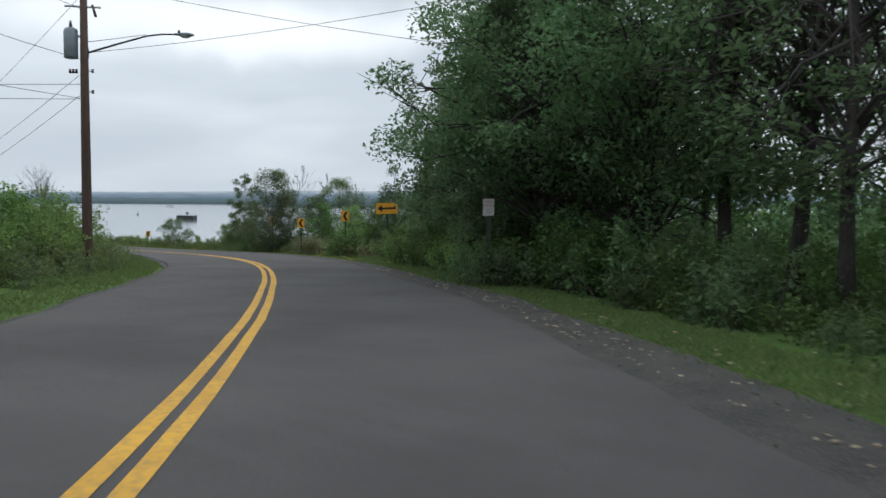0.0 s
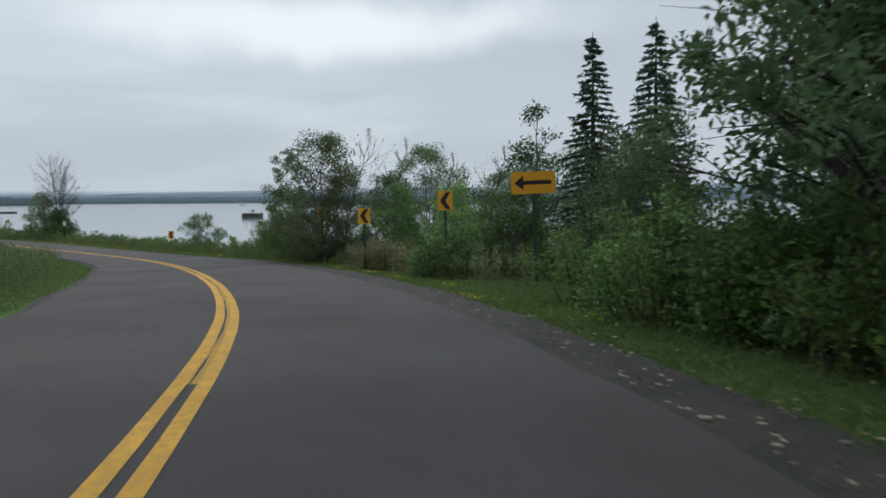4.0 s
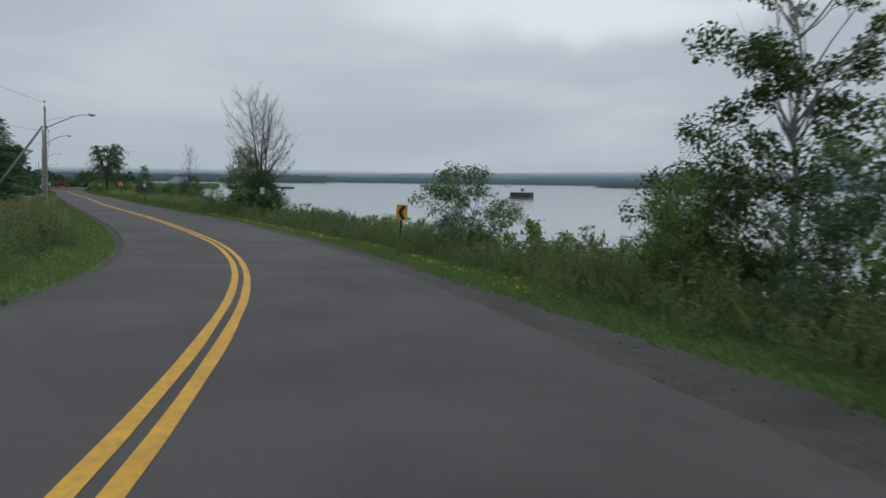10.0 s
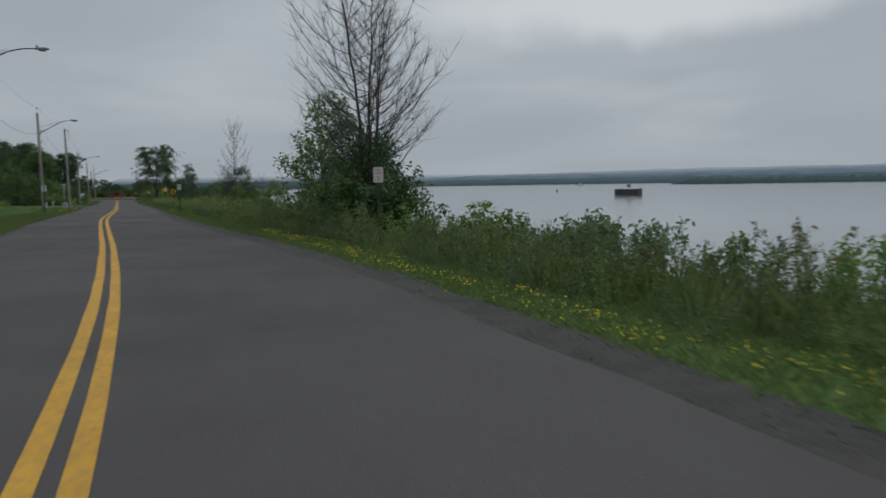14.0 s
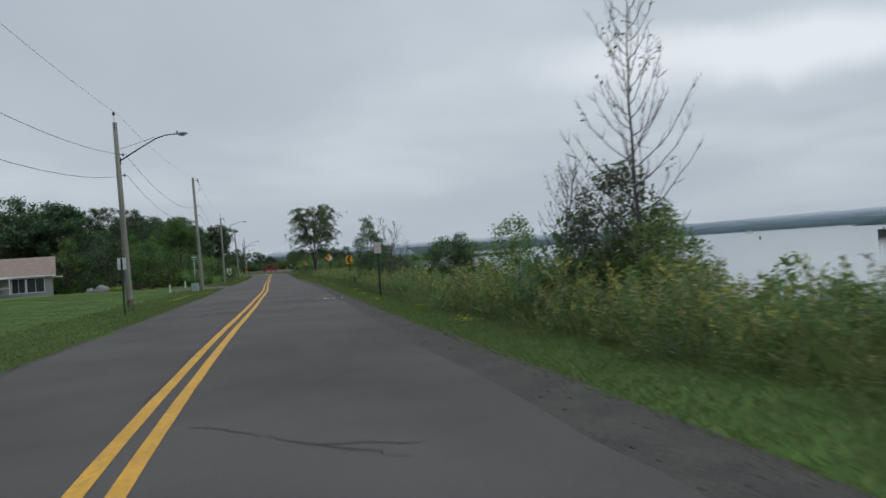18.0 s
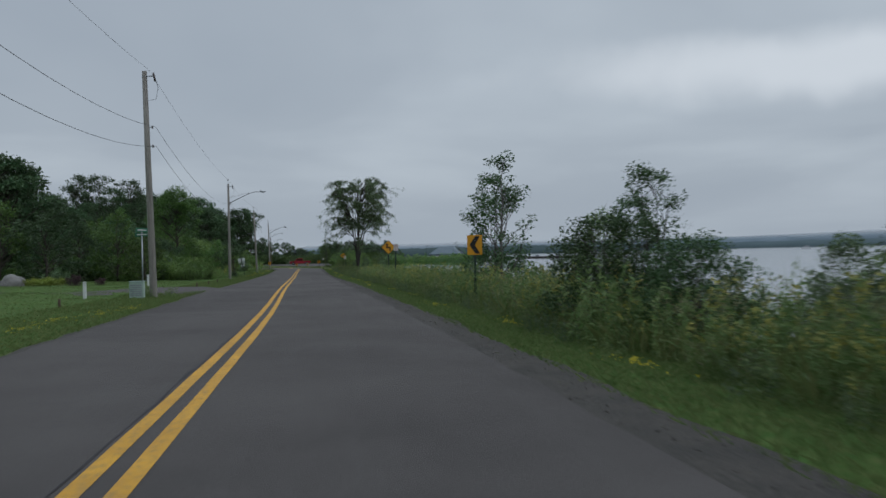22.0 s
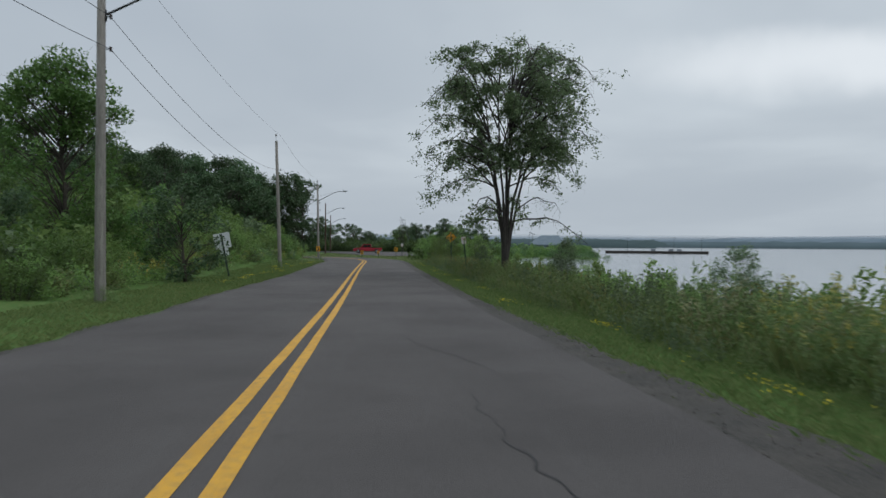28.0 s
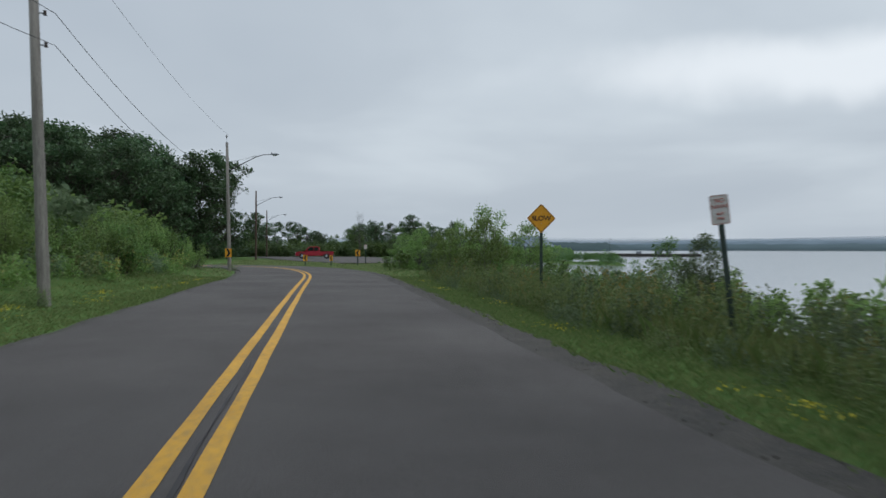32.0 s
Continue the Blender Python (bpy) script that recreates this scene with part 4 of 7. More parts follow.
def make_bare_tree(name, seed, height, trunk, leaves, label, stems=1, count=46, twig=1.0, low=0.16, spread=1.0):
    """A bare tree: straight leaders, boughs that curve upward and short fine twigs, a few withered leaves at their ends."""
    rng = np.random.default_rng(seed)
    ob = empty(name, 0, 0, 0)
    verts, faces, tips = [], [], []
    n = 12
    for k in range(stems):
        top = height * (1 - 0.09 * k)
        bend, lean, way = rng.normal(0, 0.02, 2), 0.10 * top * (stems > 1), 2.1 * k + 1.3
        stem = [Vector((bend[0] * top * math.sin(2.6 * i / n) + lean * math.cos(way) * i / n + rng.normal(0, 0.02), bend[1] * top * math.sin(3.1 * i / n) + lean * math.sin(way) * i / n + rng.normal(0, 0.02), top * i / n - 0.15)) for i in range(n + 1)]
        tube(verts, faces, stem, [trunk * (1.3 if i == 0 else 1 - 0.93 * i / n) for i in range(n + 1)], 7)
        for j in range(count):
            f = low + (0.94 - low) * (j + rng.uniform(0, 0.7)) / count
            q = stem[int(f * n)].lerp(stem[int(f * n) + 1], f * n - int(f * n))
            a = j * 2.4 + rng.normal(0, 0.35)
            length = top * float(np.interp(f, [0.16, 0.35, 0.7, 0.95], [0.22, 0.33, 0.28, 0.13])) * rng.uniform(0.5, 1.1) * spread
            climb = (rng.uniform(0.4, 1.1) + 1.2 * f) / spread
            line, p = [q], q.copy()
            for u in range(7):
                d = Vector((math.cos(a), math.sin(a), climb * (0.45 + 0.20 * u))).normalized() + Vector(rng.normal(0, 0.07, 3))
                p = p + d * length / 7
                line.append(p.copy())
            b = trunk * (1 - 0.8 * f) * 0.28 + 0.003
            tube(verts, faces, line, [b * (1 - 0.82 * u / 7) for u in range(8)], 5, False)
            tips.append(line[-1])
            for _ in range(7 + int(5 * length)):
                u = int(rng.integers(1, 7))
                w = (line[u + 1] - line[u]).normalized() + Vector(rng.normal(0, 0.5, 3)) + Vector((0, 0, 0.3))
                e = line[u] + w.normalized() * rng.uniform(0.10, 0.34) * (0.5 + 0.3 * length) * twig
                tube(verts, faces, [line[u], line[u].lerp(e, 0.5) + Vector((0, 0, -0.012)), e], [0.006, 0.004, 0.002], 3, False)
                tips.append(e)
    child("trunk", mesh_from("trunk", verts, faces, BARK_DEAD, True), ob)
    pick = rng.integers(0, len(tips), max(leaves // 4, 1))
    cen = np.repeat(np.array([tuple(tips[k]) for k in pick]), 4, axis=0)
    cen = cen + rng.normal(0, 0.05, cen.shape)
    child("leaves", quad_mesh("leaves", leaf_quads(rng, cen, 0.10), LEAF_BACKLIT), ob)
    return tagged(ob, label, "tree")


def make_spruce(seed, height, wide, label):
    """A spruce: whorls of drooping boughs with hanging sprays of needles."""
    rng = np.random.default_rng(seed)
    ob = empty("spruce_tree", 0, 0, 0)
    child("trunk", tube_mesh("trunk", [(0, 0, -0.2), (0.03, 0, height * 0.5), (0, 0.02, height)], [height * 0.018, height * 0.011, 0.01], BARK), ob)
    verts, faces, cen, ways = [], [], [], []
    for k in range(int(height * 4)):
        f = 0.06 + 0.93 * k / (height * 4)
        r = wide * (1 - f) ** 0.85 * rng.uniform(0.75, 1.1) + 0.08
        for j in range(6):
            t = rng.uniform(0, 2 * math.pi)
            o = Vector((math.cos(t), math.sin(t), 0))
            p = [Vector((0, 0, f * height)), Vector((0, 0, f * height - 0.10 * r)) + o * r * 0.5, Vector((0, 0, f * height - 0.16 * r)) + o * r]
            tube(verts, faces, p, [0.03 * (1 - f) + 0.006, 0.015, 0.005], 3, False)
            m = int(8 + 26 * r)
            g = rng.uniform(0.15, 1.02, m)
            side = np.array([-o.y, o.x, 0])
            base = np.outer(g * r, [o.x, o.y, 0]) + np.outer(np.full(m, 1.0), [0, 0, f * height]) - np.outer(0.16 * r * g**1.3, [0, 0, 1])
            sway = rng.normal(0, 0.12, m) * r * (1.15 - g)
            cen.append(base + sway[:, None] * side + rng.normal(0, 0.03, (m, 3)))
            ways.append(np.tile([o.x, o.y, -0.35], (m, 1)) + rng.normal(0, 0.5, (m, 3)))
    child("boughs", mesh_from("boughs", verts, faces, BARK), ob)["kind"] = "stuff"
    c, a = np.vstack(cen), np.vstack(ways)
    a /= np.linalg.norm(a, axis=1)[:, None]
    b = np.cross(a, rng.normal(size=a.shape))
    b /= np.linalg.norm(b, axis=1)[:, None]
    L = rng.uniform(0.16, 0.34, len(c))[:, None] * (0.6 + 0.04 * height)
    child("needles", quad_mesh("needles", np.stack([c - a * L * 0.3, c + b * L * 0.16, c + a * L * 0.7, c - b * L * 0.16], 1), NEEDLE), ob)
    return tagged(ob, label, "tree")


def make_shrub(name, seed, height, wide, leaves, size, mat, label, stems=9, flowers=None):
    """A many-stemmed shrub or a stand of weeds, leafy to the ground; flowers: a material for plumes at the tips."""
    rng = np.random.default_rng(seed)
    ob = empty(name, 0, 0, 0)
    verts, faces, cen, tops = [], [], [], []
    for k in range(stems):
        t, r = rng.uniform(0, 2 * math.pi), wide * math.sqrt(rng.uniform(0, 1))
        h = height * rng.uniform(0.6, 1.05) * (1.05 - 0.45 * (r / wide) ** 2)
        foot = Vector((math.cos(t) * r * 0.55, math.sin(t) * r * 0.55, -0.1))
        head = Vector((math.cos(t) * r * 1.1, math.sin(t) * r * 1.1, h)) + Vector(rng.normal(0, 0.08, 3)) * height
        mid = foot.lerp(head, 0.55) + Vector(rng.normal(0, 0.05, 3)) * height
        tube(verts, faces, [foot, mid, head], [0.012 + 0.006 * height, 0.008 + 0.003 * height, 0.004], 4, False)
        tops.append(head)
        m = leaves // stems
        f = rng.uniform(0.08, 1.04, m)
        f = np.where(f > 0.5, f, rng.uniform(0.08, 1.0, m))
        a, b, c = (np.array(v) for v in (foot, mid, head))
        line = np.outer((1 - f) ** 2, a) + np.outer(2 * f * (1 - f), b) + np.outer(f**2, c)
        cen.append(line + rng.normal(0, 1, (m, 3)) * (wide * 0.24 * (1.15 - 0.75 * f))[:, None] * [1, 1, 0.7])
    child("stem_tangle", mesh_from("stem_tangle", verts, faces, BARK), ob)["kind"] = "stuff"
    c = np.vstack(cen)
    c = c[c[:, 2] > 0.02]
    q = leaf_quads(rng, c, size)
    child("foliage", quad_mesh("foliage", q, mat), ob)["kind"] = "stuff"
    SHAPES[ob.name] = [(q, mat)]
    if flowers:
        c = np.vstack([np.array(t) + rng.normal(0, 1, (24, 3)) * [0.07, 0.07, 0.09] for t in tops])
        q = leaf_quads(rng, c, 0.07, 0.7)
        child("flowers", quad_mesh("flowers", q, flowers), ob, "yellow flower plumes")["kind"] = "stuff"
        SHAPES[ob.name].append((q, flowers))
    return tagged(ob, label, "shrub")


def make_weeds(name, seed, height, wide, stems, mat, label, plume=None, size=0.10, narrow=0.30):
    """A clump of upright weeds: leafy stalks, some with a plume of flowers that leans over at the tip."""
    rng = np.random.default_rng(seed)
    ob = empty(name, 0, 0, 0)
    cen, tips, stalks = [], [], []
    for k in range(stems):
        t, r = rng.uniform(0, 2 * math.pi), wide * math.sqrt(rng.uniform(0, 1))
        h = height * rng.uniform(0.55, 1.08)
        foot = np.array((math.cos(t) * r, math.sin(t) * r, -0.05))
        head = foot + np.array((rng.normal(0, 0.10), rng.normal(0, 0.10), 1.0)) * h
        m = int(24 * h / height) + 6
        f = rng.uniform(0.05, 0.98, m)
        cen.append(foot + (head - foot) * f[:, None] + rng.normal(0, 1, (m, 3)) * [0.055, 0.055, 0.03] * (1.2 - 0.6 * f)[:, None])
        side = np.array((math.cos(t + 1.6), math.sin(t + 1.6), 0)) * 0.006
        stalks.append(np.stack([foot - side, foot + side, head + side * 0.4, head - side * 0.4]))
        bow = rng.normal(0, 0.10, 2)
        g = rng.uniform(0, 1, 18)
        tips.append(head + np.stack([bow[0] * g, bow[1] * g, -0.18 + 0.20 * g], 1) + rng.normal(0, 0.02, (18, 3)))
    q = np.vstack([leaf_quads(rng, np.vstack(cen), size, narrow, 0.15), np.stack(stalks)])
    child("foliage", quad_mesh("foliage", q, mat), ob)["kind"] = "stuff"
    SHAPES[ob.name] = [(q, mat)]
    if plume:
        q = leaf_quads(rng, np.vstack(tips), 0.05, 0.6, 0.0)
        child("flowers", quad_mesh("flowers", q, plume), ob)["kind"] = "stuff"
        SHAPES[ob.name].append((q, plume))
    return tagged(ob, label, "weeds")


def put(ob, x, y, scale=1.0, turn=0.0, sink=0.0, lean=(0, 0), tall=1.0):
    """A copy of the plant on the ground at x, y."""
    m = pose(x, y, ground_at(x, y) - sink, lean[0], lean[1], turn)
    c = copy_thing(ob, m)
    c.scale = (scale, scale, scale * tall)
    return c


def thicket(name, patterns, places, lo, hi, label, tall=(0.9, 1.15), category="plants", keep=1.0):
    """Plants that nobody could count, joined into one object; keep: the share of the leaves, the fewer the larger."""
    got, thin = {}, {}
    for ob in patterns:
        thin[ob.name] = []
        for q, mat in SHAPES[ob.name]:
            q = q[:: max(1, round(1 / keep))]
            mid = q.mean(axis=1, keepdims=True)
            thin[ob.name].append((mid + (q - mid) / math.sqrt(keep) * 0.95, mat))
    for x, y in places:
        k = float(rng.uniform(lo, hi))
        t, z = rng.uniform(0, 2 * np.pi), ground_at(x, y) - 0.05
        c, s = math.cos(t) * k, math.sin(t) * k
        for q, mat in thin[patterns[int(rng.integers(len(patterns)))].name]:
            p = np.stack([q[..., 0] * c - q[..., 1] * s + x, q[..., 0] * s + q[..., 1] * c + y, q[..., 2] * k * rng.uniform(*tall) + z], -1)
            got.setdefault(mat.name, (mat, []))[1].append(p)
    me = quad_mesh(name, np.vstack([np.vstack(v) for _, v in got.values()]), next(iter(got.values()))[0])
    slots, i = [], 0
    for i, (mat, v) in enumerate(got.values()):
        if i:
            me.materials.append(mat)
        slots.append(np.full(sum(len(a) for a in v), i, np.int32))
    me.polygons.foreach_set("material_index", np.concatenate(slots))
    return tagged(new(name, me), label, category, kind="stuff")


def blades(rng, x, y, h, w, lean=0.35):
    """Grass blades: narrow pointed leaves standing on the ground."""
    n = len(x)
    z = terrain(x, y)
    base = np.stack([x, y, z - 0.02], 1)
    t = rng.uniform(0, 2 * np.pi, n)
    side = np.stack([np.cos(t), np.sin(t), np.zeros(n)], 1) * (w * rng.uniform(0.7, 1.3, n))[:, None]
    hh = h * rng.uniform(0.55, 1.25, n)
    bow = rng.normal(0, lean, (n, 2)) * hh[:, None]
    mid = base + np.stack([bow[:, 0] * 0.3, bow[:, 1] * 0.3, hh * 0.6], 1)
    tip = base + np.stack([bow[:, 0], bow[:, 1], hh], 1)
    return np.stack([base - side, base + side, mid + side * 0.7, tip], 1)

# ---- street furniture ----
def words(body, size, mat, parent, x, z, y=-0.004, name="lettering"):
    cu = bpy.data.curves.new("lettering", "FONT")
    cu.body, cu.size, cu.align_x, cu.align_y, cu.extrude, cu.offset = body, size, "CENTER", "CENTER", 0.0015, 0.012 * size
    src = bpy.data.objects.new("lettering_source", cu)
    me = bpy.data.meshes.new_from_object(src)
    bpy.data.objects.remove(src)
    me.materials.clear()
    me.materials.append(mat)
    return child(name, me, parent, "", pose(x, y, z, 90, 0, 0))


def rounded(w, h, r, k=4):
    out = []
    for cx, cz, a0 in ((w / 2 - r, h / 2 - r, 0), (-w / 2 + r, h / 2 - r, 90), (-w / 2 + r, -h / 2 + r, 180), (w / 2 - r, -h / 2 + r, 270)):
        out += [(cx + r * math.cos(radians(a0 + 90 * i / k)), cz + r * math.sin(radians(a0 + 90 * i / k))) for i in range(k + 1)]
    return out


def turned(outline, deg):
    c, s = math.cos(radians(deg)), math.sin(radians(deg))
    return [(x * c - z * s, x * s + z * c) for x, z in outline]


def film(outlines, mat, parent, name, y=-0.003):
    bm = bmesh.new()
    for o in outlines:
        prism(o, 0.002, bm=bm)
    bmesh.ops.translate(bm, verts=bm.verts, vec=(0, y, 0))
    return part(name, bm, mat, parent)


def ring(outer, inner):
    """A border as a row of four-cornered pieces between two outlines."""
    k = len(outer)
    return [[outer[i], outer[(i + 1) % k], inner[(i + 1) % k], inner[i]] for i in range(k)]


def road_sign(name, x, y, z, yaw, kind, label, tilt=0.0, post=True, back=False, wide=None):
    """A sign plate whose middle is at x, y, z, facing traffic that heads along yaw, on a steel post in the ground."""
    gz = ground_at(x, y)
    up = z - gz
    slip = up * math.sin(radians(tilt))
    x, y = x - slip * math.cos(radians(yaw)), y - slip * math.sin(radians(yaw))
    ob = empty(name, x, y, gz, yaw)
    hub = pose(0, 0, 0, 0, tilt, 0)
    head = up + (0.12 if kind != "back" else 0.46 * (wide or (0, 0.45))[1])
    if post:
        v = box(-0.03, 0.012, -0.3, 0.03, 0.05, head)
        box(-0.045, 0.006, -0.3, 0.045, 0.012, head, bm=v)
        part("post", v, POST_GREEN, ob, "green steel channel post", hub)
    at = hub @ pose(0, 0, up)
    if kind == "chevron":
        w, h = wide or (0.457, 0.61)
        p = part("plate", prism(rounded(w, h, 0.03), 0.004), SIGN_AMBER, ob, "", at)
        a, b, c = w * 0.36, h * 0.44, w * 0.30
        film([[(-a, 0), (-a + c + 0.10 * w, b), (a, b), (a - c - 0.10 * w + 0.06 * w, 0)], [(-a, 0), (a - c - 0.04 * w, 0), (a, -b), (-a + c + 0.10 * w, -b)]], SIGN_BLACK, p, "chevron")
    elif kind == "chevron_right":
        w, h = wide or (0.457, 0.61)
        p = part("plate", prism(rounded(w, h, 0.03), 0.004), SIGN_AMBER, ob, "", at)
        a, b, c = w * 0.36, h * 0.44, w * 0.30
        film([[(a, 0), (a - c - 0.10 * w, b), (-a, b), (-a + c + 0.04 * w, 0)], [(a, 0), (-a + c + 0.04 * w, 0), (-a, -b), (a - c - 0.10 * w, -b)]], SIGN_BLACK, p, "chevron")
    elif kind == "arrow":
        p = part("plate", prism(rounded(1.22, 0.61, 0.04), 0.004), SIGN_AMBER, ob, "", at)
        film([[(-0.52, 0), (-0.27, 0.20), (-0.27, 0.055), (-0.27, -0.055), (-0.27, -0.20)], [(-0.27, -0.055), (-0.27, 0.055), (0.50, 0.055), (0.50, -0.055)]], SIGN_BLACK, p, "arrow")
    elif kind in ("slow", "turns"):
        a = 0.61 if kind == "slow" else 0.762
        p = part("plate", prism(turned(rounded(a, a, 0.045), 45), 0.004), SIGN_AMBER, ob, "", at)
        film(ring(turned(rounded(a - 0.03, a - 0.03, 0.035), 45), turned(rounded(a - 0.055, a - 0.055, 0.028), 45)), SIGN_BLACK, p, "border")
        if kind == "slow":
            words("SLOW", 0.20, SIGN_BLACK, p, 0, 0.0)
        else:
            film([[(0.07, -0.27), (0.17, -0.27), (0.17, -0.03), (0.07, -0.03)], [(-0.17, -0.07), (0.07, -0.07), (0.07, 0.03), (-0.17, 0.03)], [(0.07, -0.03), (0.17, -0.03), (0.17, 0.0), (0.14, 0.03), (0.07, 0.03)],
                  [(-0.17, 0.03), (-0.07, 0.03), (-0.07, 0.16), (-0.17, 0.16)], [(-0.24, 0.16), (0.0, 0.16), (-0.12, 0.33)]], SIGN_BLACK, p, "arrow")
    elif kind == "no_parking":
        w, h = wide or (0.305, 0.457)
        p = part("plate", prism(rounded(w, h, 0.03), 0.004), SIGN_WHITE, ob, "", at)
        film(ring(rounded(w - 0.02, h - 0.02, 0.025), rounded(w - 0.032, h - 0.032, 0.02)), SIGN_RED, p, "border")
        for body, zz, sz in (("NO", 0.135, 0.10), ("PARKING", 0.045, 0.068), ("ANY", -0.065, 0.06), ("TIME", -0.14, 0.06)):
            words(body, sz, SIGN_RED, p, 0, zz)
    elif kind == "back":
        w, h = wide or (0.305, 0.457)
        if h < 1:
            part("plate", prism(rounded(w, h, 0.03), 0.004), SIGN_BACK, ob, "bare metal back of a sign plate", at @ pose(0, 0.055, 0))
        else:
            part("plate", prism(rounded(w, h * 0.66, 0.03), 0.004), SIGN_BACK, ob, "bare metal back of a square sign plate", at @ pose(0, 0.055, h * 0.17))
            part("plate", prism(rounded(w * 0.52, h * 0.33, 0.03), 0.004), SIGN_BACK, ob, "bare metal back of a small lower plate", at @ pose(0, 0.055, -h * 0.335))
    for dz in (-0.15, 0.15):
        v, f = [], []
        tube(v, f, [(0, -0.008, dz), (0, 0.012, dz)], [0.009, 0.009], 6)
        child("bolt", mesh_from("bolt", v, f, STEEL), ob, "", at)
    return tagged(ob, label, "road sign")


def sag(a, b, drop, k=14):
    a, b = Vector(a), Vector(b)
    return [a.lerp(b, i / k) - Vector((0, 0, drop * 4 * (i / k) * (1 - i / k))) for i in range(k + 1)]


def wire(a, b, drop, r=0.009):
    ob = new("overhead_wire", tube_mesh("overhead_wire", sag(a, b, drop), [r] * 15, CABLE, 5))
    return tagged(ob, "thin black overhead wire between wooden poles", "wire", "overhead wires")


def lamp_on(ob, z, reach, rise, turn=0.0):
    """A street lamp's arm and head, reaching along local +y."""
    hub = pose(0, 0, z, 0, 0, turn)
    arm = child("lamp_arm", tube_mesh("lamp_arm", [(0, 0.08, 0), (0, reach * 0.35, rise * 0.45), (0, reach * 0.68, rise * 0.88), (0, reach * 0.85, rise), (0, reach, rise * 1.02)], [0.036, 0.034, 0.031, 0.028, 0.026], LAMP_ARM, 8), ob, "curved dark steel arm", hub)
    child("brace_rod", tube_mesh("brace_rod", [(0, 0.08, rise * 0.50), (0, reach * 0.36, rise * 0.72), (0, reach * 0.68, rise * 0.95)], [0.010, 0.010, 0.010], LAMP_ARM, 5), ob, "", hub)
    child("arm_plate", tube_mesh("arm_plate", [(0, 0.10, -0.16), (0, 0.10, 0.16)], [0.05, 0.05], LAMP_ARM, 6), ob, "", hub)
    bm = bmesh.new()
    bmesh.ops.create_uvsphere(bm, u_segments=16, v_segments=10, radius=1.0)
    for v in bm.verts:
        y = v.co.y
        v.co = Vector((v.co.x * 0.16 * (1.0 if y > 0 else 0.72), y * 0.38, v.co.z * (0.075 if v.co.z > 0 else 0.045) * (1.05 + 0.35 * y)))
    head = part("lamp_head", bm, LAMP_GREY, arm, "grey cobra-head street lamp", pose(0, reach + 0.28, rise * 1.02), True)
    bm = bmesh.new()
    bmesh.ops.create_uvsphere(bm, u_segments=12, v_segments=6, radius=1.0)
    for v in bm.verts:
        v.co = Vector((v.co.x * 0.125, v.co.y * 0.20, v.co.z * 0.085))
    part("lens", bm, LAMP_CLEAR_GREY, arm, "clouded glass lens", pose(0, reach + 0.36, rise * 1.02 - 0.03), True)
    child("photocell", tube_mesh("photocell", [(0, reach + 0.14, rise * 1.02 + 0.05), (0, reach + 0.14, rise * 1.02 + 0.15)], [0.045, 0.04], LAMP_ARM, 8), arm)
    return head


